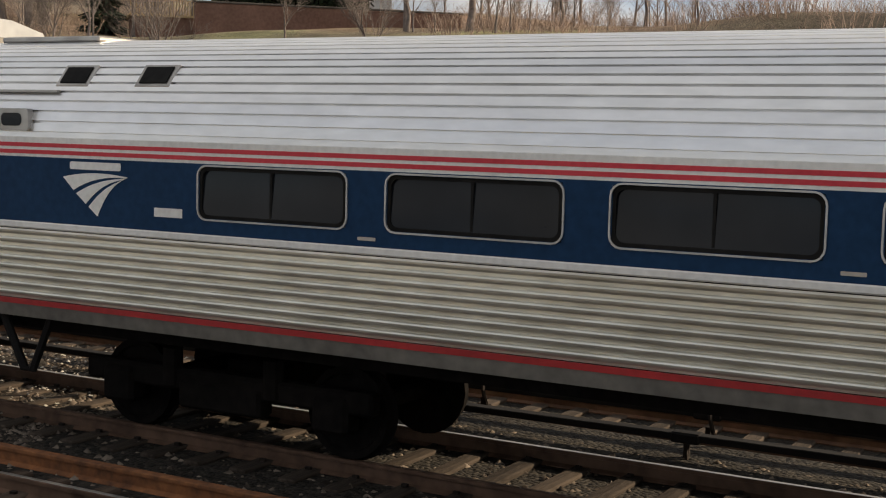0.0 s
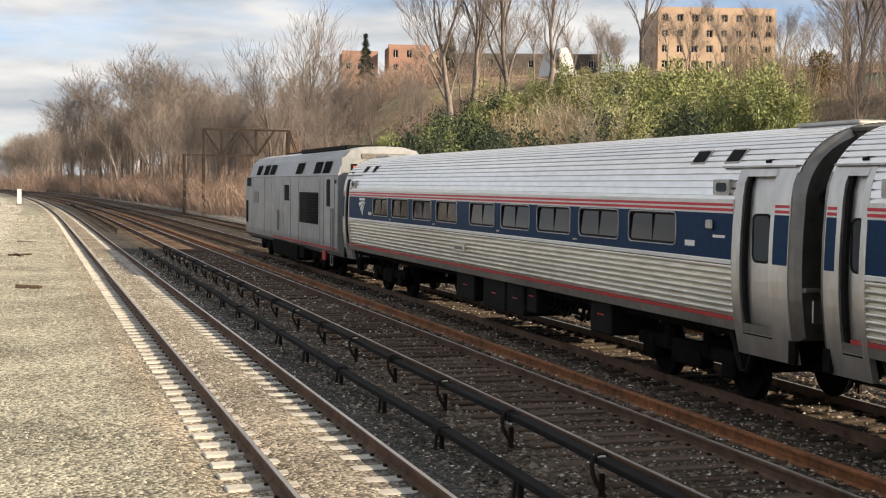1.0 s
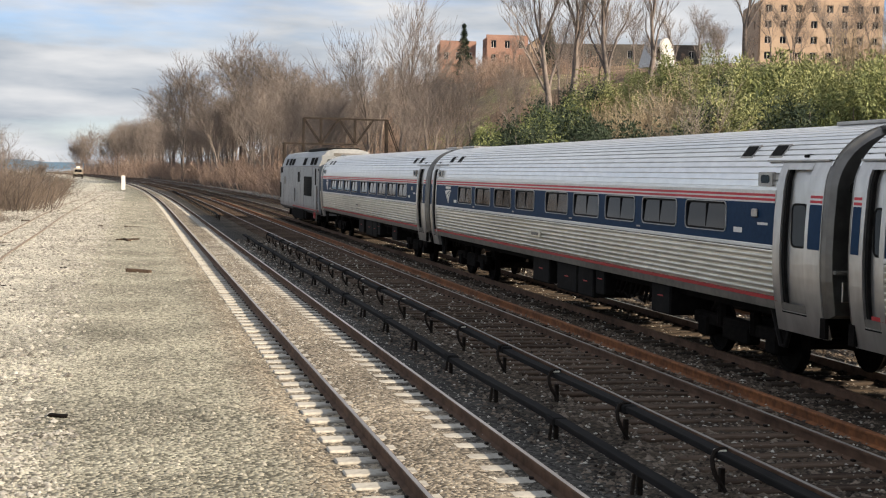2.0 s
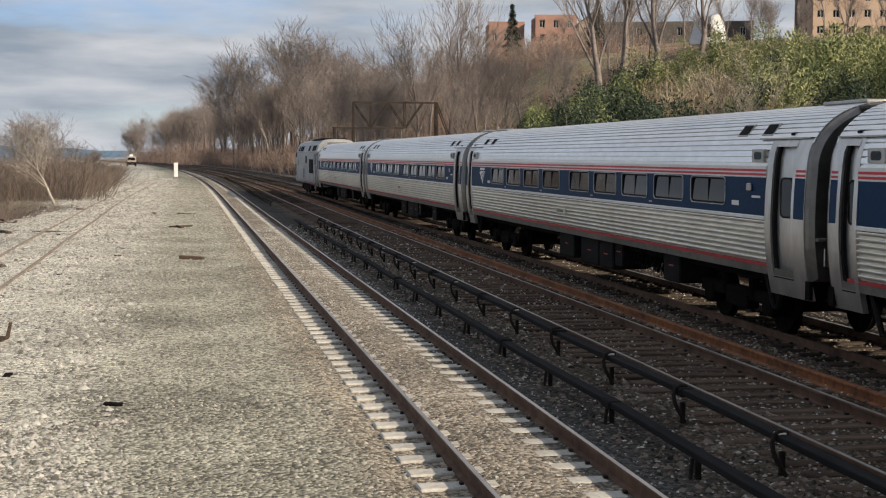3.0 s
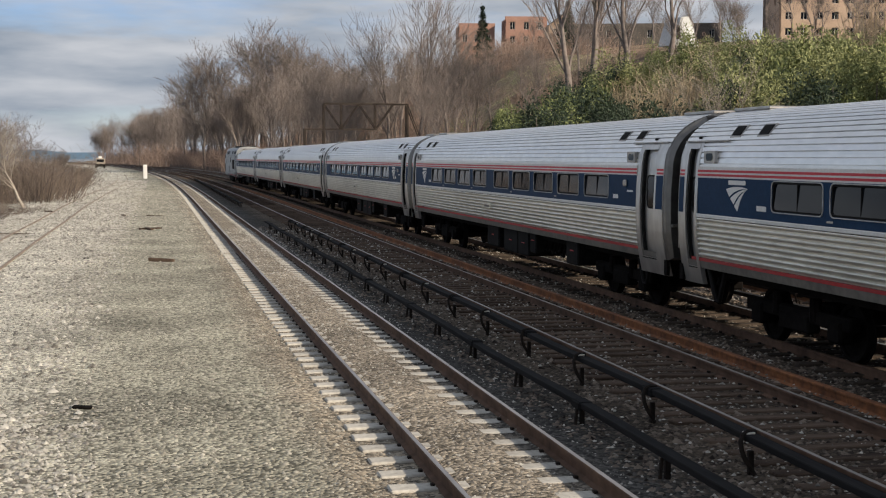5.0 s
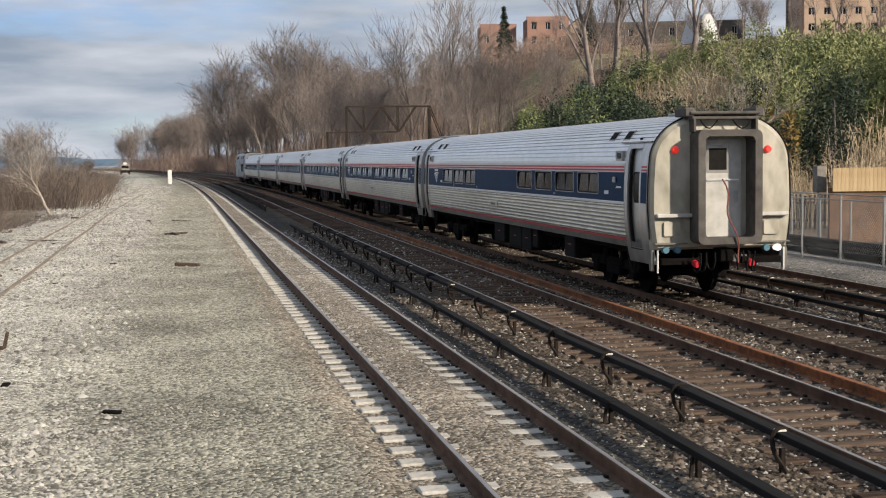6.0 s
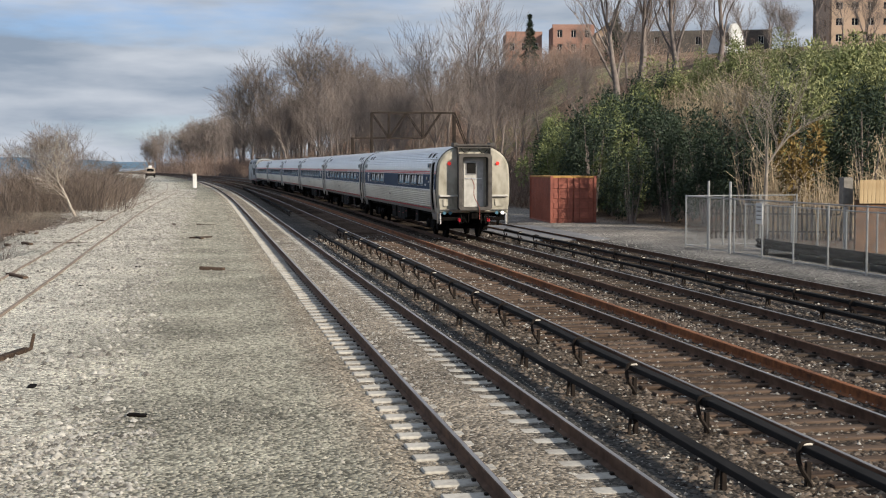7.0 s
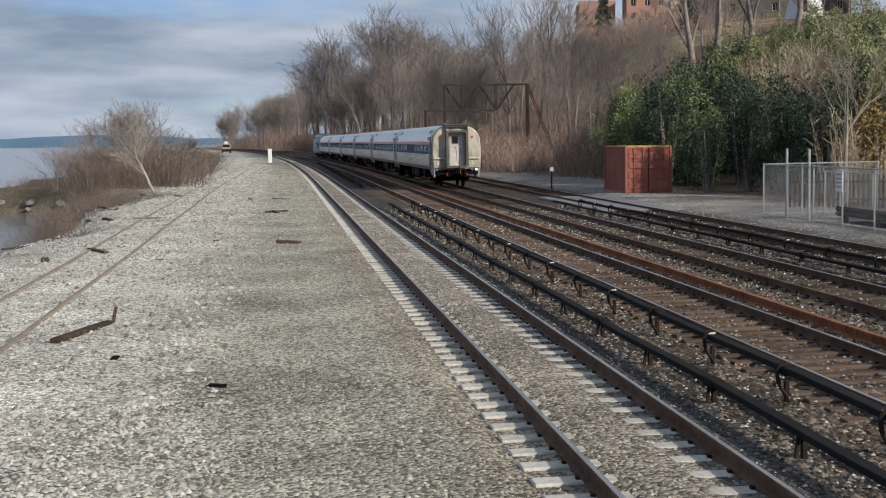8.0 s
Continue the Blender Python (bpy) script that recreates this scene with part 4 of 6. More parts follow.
    for ya in (1.75, 24.25):
        for s in (-1, 1):
            bm = sweep(bmesh.new(), ((s * 1.42, ys(ya) - 0.34, 0.96), (s * 1.40, ys(ya) - 0.06, 0.40), (s * 1.40, ys(ya) + 0.06, 0.40), (s * 1.42, ys(ya) + 0.34, 0.96)), 0.045, 6)
            part("step_bracket", bm, BOXES, c)
    # the body rides high on its trucks
    for o in c.children:
        if not o.name.startswith("truck"):
            o.matrix_basis = Matrix.Translation((0, 0, 0.17)) @ o.matrix_basis
    return c


WIN = [4.12 + 2.03 * i for i in range(4)] + [12.74 + 2.03 * i for i in range(5)]
TURNED = [2.99 + 2.03 * i for i in range(5)] + [13.68 + 2.03 * i for i in range(4)]
CAFE = [4.12 + 1.85 * i for i in range(3)] + [14.9 + 1.95 * i for i in range(4)]
COACH = "fluted stainless steel coach with blue window band"
first_coach = coach(WIN, COACH + ", red stripes")
rolling.append((first_coach, 13.0))
for k in (1, 2, 4):
    rolling.append((copy_thing(first_coach, Matrix()), 13.0 + CAR * k))
rolling.append((coach(TURNED, COACH + ", turned end for end", mark=False, rear_mark=True), 13.0 + CAR * 3))
rolling.append((coach(CAFE, COACH + " and cream tail end", last=True), 13.0 + CAR * 5))


def locomotive():
    c = thing("locomotive", "boxy silver-grey diesel locomotive with dark slot windows", "locomotive")
    base = 10.2                      # local y of s = 0

    def yl(s):
        return -s - base + 0.0

    low = [(-1.30, 0.78), (-1.50, 0.95), (-1.53, 1.2), (-1.53, 3.42)]
    top = [(-1.53, 3.42), (-1.33, 3.98), (-1.10, 4.24), (-0.6, 4.36), (0, 4.38)]
    sec = low + top[1:]
    sec = sec + [(-x, z) for x, z in reversed(sec[:-1])]
    lo_sec = low + [(-x, z) for x, z in reversed(low)]
    part("lower_body", loft(bmesh.new(), lo_sec, [(yl(-0.45), 0, 0, 1), (yl(-19.1), 0, 0, 1), (yl(-19.9), 0, 0, 0.93), (yl(-20.3), 0, 0, 0.80)], close=True, caps=True), LOCO, c)
    up = top + [(-x, z) for x, z in reversed(top[:-1])]
    part("upper_body", loft(bmesh.new(), up, [(yl(-0.45), 0, 0, 1), (yl(-18.2), 0, 0, 1), (yl(-19.7), 0, 0.02, 0.90)], close=True, caps=True), LOCO_TOP, c)
    part("rear_wall", boxed(-1.40, 1.40, yl(-0.46) - 0.02, yl(-0.46) + 0.05, 0.9, 4.0), LOCO, c)
    part("rear_door", boxed(-0.4, 0.4, yl(-0.44) - 0.03, yl(-0.44), 1.1, 3.0), GREY_END, c)
    for s, a, b in ((-1, -16.4, -15.3), (-1, -14.6, -13.4), (-1, -13.1, -11.9), (-1, -7.6, -6.3), (-1, -4.4, -3.2), (-1, -2.9, -1.8)):
        for sg in (-1, 1):
            n0 = Vector((sg * 1.50, 0, 3.50))
            n1 = Vector((sg * 1.365, 0, 3.90))
            out = Vector((sg * 0.012, 0, 0.006))
            bm = bmesh.new()
            q = [bm.verts.new(Vector((n.x, y, n.z)) + out) for n, y in ((n0, yl(a)), (n0, yl(b)), (n1, yl(b)), (n1, yl(a)))]
            bm.faces.new(q)
            bmesh.ops.solidify(bm, geom=bm.faces[:], thickness=0.02)
            part("slot_window", bm, RUBBER, c)
    for sg in (-1, 1):
        x = sg * 1.535
        gr = part("radiator_grille", boxed(min(x, x + sg * 0.02), max(x, x + sg * 0.02), yl(-3.4), yl(-6.6), 1.75, 2.85, 0.008), RUBBER, c)
        for i in range(10):
            part("slat", boxed(min(x, x + sg * 0.035), max(x, x + sg * 0.035), yl(-3.5), yl(-5.2), 1.82 + i * 0.1, 1.85 + i * 0.1), UNDER, gr)
        part("side_door_window", plate(bmesh.new(), rounded(0.5, 0.9, 0.08), x, x + sg * 0.012, yl(-1.8), 2.85), RUBBER, c)
        part("cab_window", boxed(min(x, x + sg * 0.012), max(x, x + sg * 0.012), yl(-17.6), yl(-18.7), 3.02, 3.40, 0.005), RUBBER, c)
        part("cab_door", plate(bmesh.new(), rounded(0.55, 1.0, 0.06), x, x + sg * 0.012, yl(-18.7), 1.9), UNDER, c)
        part("handrail", tube(bmesh.new(), (sg * 1.58, yl(-10.8), 1.3), (sg * 1.58, yl(-10.8), 2.1), 0.03, 0.03, 6), GREY_END, c)
        part("sill_stripe", boxed(min(x, x + sg * 0.006), max(x, x + sg * 0.006), yl(-0.5), yl(-12), 0.99, 1.06), DULL_RED, c)
        part("emblem", plate(bmesh.new(), rounded(1.3, 0.5, 0.2), x, x + sg * 0.006, yl(-16.3), 2.55), GREY_END, c)
        part("fuel_tank_side", boxed(min(sg * 0.4, sg * 1.42), max(sg * 0.4, sg * 1.42), yl(-7.6), yl(-12.8), 0.28, 0.95, 0.06), UNDER, c)
        part("red_cock", boxed(min(sg * 1.36, sg * 1.44), max(sg * 1.36, sg * 1.44), yl(-2.7), yl(-3.2), 0.55, 1.0, 0.03), DULL_RED, c)
    bm = boxed(-0.9, 0.9, yl(-2.0), yl(-9.5), 4.30, 4.46, 0.03)
    box(bm, -0.5, 0.5, yl(-11), yl(-15), 4.32, 4.44, 0.03)
    part("roof_gear", bm, BOXES, c)
    for s in (-1, 1):
        hs = part("marker_housing", boxed(s * 1.0 - 0.10, s * 1.0 + 0.10, yl(-0.44) - 0.03, yl(-0.44), 3.60, 3.80, 0.01), RUBBER, c)
        part("marker_light", tube(bmesh.new(), (s * 1.0, yl(-0.44), 3.70), (s * 1.0, yl(-0.44) - 0.04, 3.70), 0.035, 0.035, 10), TAIL, hs)
    part("end_vent", boxed(-0.75, 0.75, yl(-0.44) - 0.02, yl(-0.44), 3.98, 4.14, 0.006), GREY_END, c)
    # black box added to darken the gap between locomotive and coach
    part("gangway_bellows", boxed(-0.85, 0.85, yl(-0.42) - 0.45, yl(-0.42), 1.02, 3.15, 0.05), RUBBER, c)
    for sg in (-1, 1):
        for s in (-0.9, -2.55, -3.15, -6.85, -8.4, -9.9, -12.6, -14.2, -17.2):
            part("panel_seam", boxed(min(sg * 1.528, sg * 1.5345), max(sg * 1.528, sg * 1.5345), yl(s) - 0.008, yl(s) + 0.008, 1.1, 3.38), BOXES, c)
        part("roof_seam", boxed(min(sg * 1.50, sg * 1.54), max(sg * 1.50, sg * 1.54), yl(-0.47), yl(-18.5), 3.405, 3.43), GREY_END, c)
        for s in (-1.0, -1.30):
            part("ladder_rail", tube(bmesh.new(), (sg * 1.56, yl(s), 0.45), (sg * 1.56, yl(s), 2.35), 0.018, 0.018, 6), GREY_END, c)
        for i in range(5):
            part("ladder_rung", tube(bmesh.new(), (sg * 1.56, yl(-1.0), 0.5 + 0.27 * i), (sg * 1.56, yl(-1.3), 0.5 + 0.27 * i), 0.014, 0.014, 5), GREY_END, c)
        part("louvre", boxed(min(sg * 1.53, sg * 1.545), max(sg * 1.53, sg * 1.545), yl(-8.7), yl(-9.6), 2.5, 3.1, 0.006), BOXES, c)
        part("number_bar", boxed(min(sg * 1.53, sg * 1.538), max(sg * 1.53, sg * 1.538), yl(-0.62), yl(-0.86), 3.16, 3.28), RUBBER, c)
        part("battery_box", boxed(min(sg * 0.7, sg * 1.40), max(sg * 0.7, sg * 1.40), yl(-6.5), yl(-7.3), 0.4, 0.95, 0.03), UNDER, c)
    part("underframe", boxed(-1.2, 1.2, yl(-0.6), yl(-19.4), 0.70, 0.95), UNDER, c)
    part("coupler", boxed(-0.16, 0.16, yl(0.05), yl(-0.8), 0.72, 1.0, 0.03), UNDER, c)
    for ya in (-4.6, -15.6):
        truck(c, yl(ya), 1.4)
    return c


rolling.append((locomotive(), -10.4))


# ---- plants ----
def tube_arrays(segs, sides):
    """Many tapered tubes as arrays: segs of (a, b, ra, rb)."""
    a = np.array([s[0] for s in segs])
    b = np.array([s[1] for s in segs])
    ra = np.array([s[2] for s in segs])[:, None]
    rb = np.array([s[3] for s in segs])[:, None]
    d = b - a
    d /= np.linalg.norm(d, axis=1, keepdims=True) + 1e-9
    ref = np.where(np.abs(d[:, 2:3]) > 0.9, np.array([[1.0, 0, 0]]), np.array([[0, 0, 1.0]]))
    u = np.cross(d, ref)
    u /= np.linalg.norm(u, axis=1, keepdims=True) + 1e-9
    w = np.cross(d, u)
    n = len(segs)
    v = np.zeros((n, 2 * sides, 3))
    for i in range(sides):
        c, s = math.cos(6.2832 * i / sides), math.sin(6.2832 * i / sides)
        v[:, i] = a + (u * c + w * s) * ra
        v[:, sides + i] = b + (u * c + w * s) * rb
    f = []
    for i in range(sides):
        j = (i + 1) % sides
        f.append((i, j, sides + j, sides + i))
    f = np.array(f)
    faces = (np.arange(n)[:, None, None] * 2 * sides + f[None]).reshape(-1, 4)
    return v.reshape(-1, 3), faces


def quad_mesh(name, v, f, mat, parent=None):
    me = bpy.data.meshes.new(name)
    me.vertices.add(len(v))
    me.vertices.foreach_set("co", np.asarray(v, dtype=np.float32).ravel())
    me.loops.add(len(f) * 4)
    me.loops.foreach_set("vertex_index", np.asarray(f, dtype=np.int32).ravel())
    me.polygons.add(len(f))
    me.polygons.foreach_set("loop_start", np.arange(0, len(f) * 4, 4, dtype=np.int32))
    me.update(calc_edges=True)
    me.materials.append(mat)
    ob = new(name, me)
    if parent:
        ob.parent = parent
    return ob


def grow(rng, height, spread, levels=4, trunk_share=0.3, twigs=5, r0=None, up=0.5, clear=1):
    """A bare tree: thick segments and thin twigs."""
    thick, thin = [], []
    r0 = r0 or height * 0.016

    def branch(p, d, length, r, lev):
        steps = 4 if lev == 0 else (3 if lev < 3 else 2)
        for i in range(steps):
            q = p + d * (length / steps)
            rr = r * (1 - 0.22)
            (thick if lev < 2 else thin).append((tuple(p), tuple(q), r, rr))
            p, r = q, rr
            d = d + np.array([rng.gauss(0, 0.10 + 0.05 * lev), rng.gauss(0, 0.10 + 0.05 * lev), rng.gauss(0.05 * up, 0.06)])
            d /= np.linalg.norm(d)
            if lev < levels and (i >= clear or lev > 0):
                kids = 2 if lev < 2 else twigs // 2
                for _ in range(kids):
                    ang = rng.uniform(0, 6.283)
                    lean = rng.uniform(0.45, 0.95) * spread
                    side = np.array([math.cos(ang), math.sin(ang), 0.0])
                    nd = d * 1.0 + side * lean + np.array([0, 0, 0.18 * up])
                    nd /= np.linalg.norm(nd)
                    branch(p.copy(), nd, length * rng.uniform(0.52, 0.78), max(0.011, r * 0.5), lev + 1)
        if lev < levels:
            for _ in range(2 if lev else 3):
                ang = rng.uniform(0, 6.283)
                nd = d + np.array([math.cos(ang), math.sin(ang), 0.25]) * 0.45 * spread
                nd /= np.linalg.norm(nd)
                branch(p.copy(), nd, length * rng.uniform(0.5, 0.75), max(0.011, r * 0.8), lev + 1)

    branch(np.zeros(3), np.array([rng.gauss(0, 0.04), rng.gauss(0, 0.04), 1.0]), height * trunk_share, r0, 0)
    top = max(s[1][2] for s in thick + thin)
    k = height / top
    thick = [(tuple(np.array(a) * k), tuple(np.array(b) * k), ra, rb) for a, b, ra, rb in thick]
    thin = [(tuple(np.array(a) * k), tuple(np.array(b) * k), max(0.0009 * height, ra * 0.7), max(0.0005 * height, rb * 0.6)) for a, b, ra, rb in thin]
    return thick, thin


def bare_tree(seed, height, spread, levels, label, mat, group="bare trees", twigs=5, trunk_share=0.3, up=0.5, at=Matrix(), r0=None, clear=1):
    rng = random.Random(seed)
    thick, thin = grow(rng, height, spread, levels, trunk_share, twigs, r0=r0, up=up, clear=clear)
    t = thing("bare_tree", label, "tree", at, group)
    quad_mesh("trunk", *tube_arrays(thick, 6), mat, t)
    quad_mesh("crown", *tube_arrays(thin, 3), mat, t)
    return t


TREES = [bare_tree(11 + k, h, sp, 3, lab, BARK, twigs=tw, trunk_share=ts, up=u) for k, (h, sp, tw, ts, u, lab) in enumerate((
    (18, 0.9, 4, 0.30, 0.5, "bare grey-brown deciduous tree with a round crown"),
    (18, 0.7, 4, 0.36, 0.8, "tall bare deciduous tree with upswept limbs"),
    (18, 1.0, 4, 0.25, 0.4, "bare spreading deciduous tree on the wooded slope"),
    (18, 0.55, 4, 0.42, 1.0, "slender bare tree with a long straight trunk"),
    (18, 0.85, 4, 0.33, 0.6, "bare brown winter tree with fine twigs"),
))]
TREES.append(bare_tree(33, 18, 0.95, 4, "large bare tree with a broad rounded crown on the skyline", BARK, twigs=4, trunk_share=0.3, up=0.55))
TREES.append(bare_tree(36, 18, 0.6, 3, "tall bare tree with a thick straight grey trunk", BARK, twigs=4, trunk_share=0.6, up=0.9, r0=0.42))


def put_tree(k, x, y, h, turn):
    z = height(x, y) - 0.15
    return (k, Matrix.Translation((x, y, z)) @ Matrix.Rotation(turn, 4, "Z"), h / 18.0)


SKY_AZ = (-3.0, -2.2, -0.6, 0.5, 1.6, 3.5, 8.7, 12.0, 16.0, 25.0, 40.0, 62.0)
SKY_EL = (0.9, 1.3, 2.4, 3.3, 4.4, 4.4, 4.6, 5.2, 5.8, 7.6, 8.6, 9.4)

rng = random.Random(5)
spots = []
placed = set()


def forest(count, u0, u1, y0, y1, lo, hi, gap):
    tries = n = 0
    while n < count and tries < count * 30:
        tries += 1
        y = rng.uniform(y0, y1)
        u = rng.uniform(u0, u1)
        x = u + bend(y)
        cell = (round(x / gap), round(y / gap))
        if cell in placed:
            continue
        az = math.degrees(math.atan2(x, y))
        r = math.hypot(x, y)
        el = float(np.interp(az, SKY_AZ, SKY_EL)) * rng.uniform(0.72, 1.0)
        h = 3.1 + r * math.tan(radians(el)) - height(x, y)
        if az > 14 and az < 33 and math.hypot(x, y) < 135:
            continue
        h = min(hi, h)
        if h < lo:
            continue
        placed.add(cell)
        spots.append(put_tree(rng.randrange(5), x, y, h, rng.uniform(0, 6.28)))
        n += 1


forest(135, 20.5, 62, 112, 420, 6, 22, 4)
forest(45, 20, 40, 260, 560, 6, 20, 6)
forest(30, 58, 110, 60, 190, 6, 20, 5)
forest(18, 40, 80, 20, 75, 5, 16, 4)
# trees that stand out on the skyline
for k, az, el, r in ((5, 2.1, 5.1, 330), (5, 4.9, 6.2, 275), (5, 5.8, 5.6, 280), (1, 11.4, 8.2, 165), (1, 10.1, 6.6, 172), (3, 10.6, 5.9, 190), (0, 7.4, 4.9, 230), (4, 8.6, 5.0, 210), (3, 12.2, 6.2, 175), (3, 18.4, 7.6, 165), (6, 18.1, 11.0, 138), (6, 18.9, 12.0, 140), (6, 20.5, 12.0, 136), (6, 22.4, 11.0, 142), (6, 26.2, 12.0, 142), (1, 20.1, 7.9, 160),
                     (3, 24.4, 7.8, 150), (3, 23.4, 7.5, 155), (3, 28.3, 8.4, 150), (3, 29.9, 8.2, 140), (2, 33.0, 7.2, 135), (6, 36.5, 13.6, 110), (6, 35.3, 12, 104), (3, 38.0, 10.5, 104), (6, 41.0, 14.0, 100), (1, 39.6, 10.0, 106), (6, 42.3, 14.5, 97), (6, 40.2, 13, 102), (6, 44.0, 14, 99), (2, 30.6, 6.4, 118), (2, 32.0, 6.2, 116), (4, 37.0, 8, 96), (4, 40.5, 8, 92), (0, 43.0, 8, 90), (6, 48.6, 14, 102), (6, 55.8, 14, 96), (4, 60.5, 7, 80), (4, 68, 7, 74), (2, 26.6, 6.6, 150), (1, 27.4, 8.0, 165), (3, 31.4, 8.2, 150), (2, 34.6, 7.6, 125),
                     (4, 47.6, 9.0, 92), (3, 52.6, 12.0, 96), (4, 57.5, 6.0, 84), (4, 64.0, 6.4, 76), (3, 59.3, 12.0, 82), (0, 14.2, 5.7, 240), (4, 12.6, 5.9, 238), (3, 16.4, 6.3, 236), (0, 15.9, 5.6, 245), (4, 18.7, 6.4, 225), (1, 19.4, 7.2, 200), (3, 21.6, 7.9, 185), (4, 25.2, 7.0, 175), (0, 20.6, 6.4, 210),
                     (6, 43.3, 13.5, 98), (6, 46.5, 14.0, 96), (1, 51.5, 12.4, 92), (6, 62.0, 13.5, 80), (3, 66.0, 11.5, 78)):
    x, y = r * math.sin(radians(az)), r * math.cos(radians(az))
    spots.append(put_tree(k, x, y, 3.1 + r * math.tan(radians(el)) - height(x, y), r * 1.7 + az))
for _ in range(34):
    az, r = rng.uniform(-2.4, 1.4), rng.uniform(350, 520)
    x, y = r * math.sin(radians(az)), r * math.cos(radians(az))
    if x - bend(y) > 19.5:
        el = float(np.interp(az, SKY_AZ, SKY_EL)) * rng.uniform(0.75, 1.0)
        spots.append(put_tree(rng.randrange(5), x, y, max(5, 3.1 + r * math.tan(radians(el)) - height(x, y)), r))
far_count = 0
while far_count < 34:
    az, r = rng.uniform(-2.7, 0.8), rng.uniform(430, 740)
    x, y = r * math.sin(radians(az)), r * math.cos(radians(az))
    if x - bend(y) > 15.5:
        far_count += 1
        el = float(np.interp(az, (-2.7, -2.3, -1.6, 0.8), (1.1, 1.7, 2.0, 2.6))) * rng.uniform(0.7, 1.0)
        spots.append(put_tree(rng.choice((0, 2, 4, 5)), x, y, 3.1 + r * math.tan(radians(el)) - height(x, y), r))
for _ in range(66):
    az, r = rng.uniform(33, 72), rng.uniform(74, 165)
    if 46 < az < 59 and r < 97:
        continue
    x, y = r * math.sin(radians(az)), r * math.cos(radians(az))
    h = 3.1 + r * math.tan(radians(rng.uniform(6.5, 11))) - height(x, y)
    spots.append(put_tree(rng.choice((0, 2, 4, 3)), x, y, max(4, h), r))
used = set()
for k, m, s in spots:
    if k not in used:
        used.add(k)
        TREES[k].matrix_basis = m @ Matrix.Diagonal((s, s, s, 1))
    else:
        o = copy_thing(TREES[k], m)
        o.scale = (s, s, s)


def stems(rng, n, h, spread, r, lean=0.75):
    segs = []
    for _ in range(n):
        a = rng.uniform(0, 6.283)
        b0 = spread * 0.35 * rng.random()
        p = np.array([b0 * math.cos(a), b0 * math.sin(a), 0.0])
        d = np.array([math.cos(a) * rng.uniform(0, lean), math.sin(a) * rng.uniform(0, lean), 1.0])
        ln = h * rng.uniform(0.45, 1.0)
        q = p + d * ln * 0.5
        e = q + (d + np.array([rng.gauss(0, 0.53 * lean), rng.gauss(0, 0.53 * lean), -0.33 * lean])) * ln * 0.5
        segs += [(tuple(p), tuple(q), r, r * 0.7), (tuple(q), tuple(e), r * 0.7, r * 0.3)]
        for _ in range(2):
            f = q + (e - q) * rng.random()
            g = f + np.array([rng.gauss(0, 0.3), rng.gauss(0, 0.3), rng.uniform(0, 0.5)]) * ln * 0.4
            segs.append((tuple(f), tuple(g), r * 0.5, r * 0.25))
    return segs


def scatter_stems(name, places, n, mat, label, category, r=0.014, spread=1.0, variants=4, seed=1, lean=0.75):
    """Clumps of stems joined as one mass. places: (x, y, height)."""
    rng = random.Random(seed)
    base = [tube_arrays(stems(rng, n, 1.0, spread, r, lean), 3) for _ in range(variants)]
    vs, fs, off = [], [], 0
    for x, y, h in places:
        v, f = base[rng.randrange(variants)]
        a = rng.uniform(0, 6.283)
        c, s = math.cos(a), math.sin(a)
        w = v.copy()
        w[:, 0], w[:, 1] = (v[:, 0] * c - v[:, 1] * s) * h, (v[:, 0] * s + v[:, 1] * c) * h
        w[:, 2] = v[:, 2] * h
        w += np.array([x, y, height(x, y) - 0.1])
        vs.append(w)
        fs.append(f + off)
        off += len(v)
    ob = quad_mesh(name, np.concatenate(vs), np.concatenate(fs), mat)
    return tagged(ob, label, category, kind="stuff")


rng = random.Random(21)
brush = []
while len(brush) < 1500:
    y = rng.uniform(75, 420)
    u = hill_foot(y) - 3 + abs(rng.gauss(0, 20))
    x = u + bend(y)
    az = math.degrees(math.atan2(x, y))
    if az > 14.5 and y < 125:
        continue
    brush.append((x, y, rng.uniform(0.8, 2.9) * (1 + y / 500)))
for _ in range(1200):
    y = rng.uniform(12, 125)
    x = rng.uniform(34, 110)
    az = math.degrees(math.atan2(x, y))
    if az > 32 and not (45.5 < az < 60 and math.hypot(x, y) < 95):
        brush.append((x, y, rng.uniform(0.8, 2.6)))
while len(brush) < 3150:
    y = rng.uniform(118, 430)
    u = hill_foot(y) - 3.5 + abs(rng.gauss(0, 7))
    brush.append((u + bend(y), y, rng.uniform(2.4, 5.2) * (0.8 + y / 700)))
for _ in range(150):
    az, r = rng.uniform(10.5, 20), rng.uniform(205, 252)
    x, y = r * math.sin(radians(az)), r * math.cos(radians(az))
    brush.append((x, y, rng.uniform(2.0, 5.0)))
for _ in range(130):
    az, r = rng.uniform(-2.7, 1.0), rng.uniform(430, 720)
    x, y = r * math.sin(radians(az)), r * math.cos(radians(az))
    if x - bend(y) > 14:
        brush.append((x, y, rng.uniform(6.0, 12.0)))
scatter_stems("hillside_brush", brush, 18, BRUSH, "dense bare brown brush on the hillside", "brush", r=0.0085, spread=1.6)

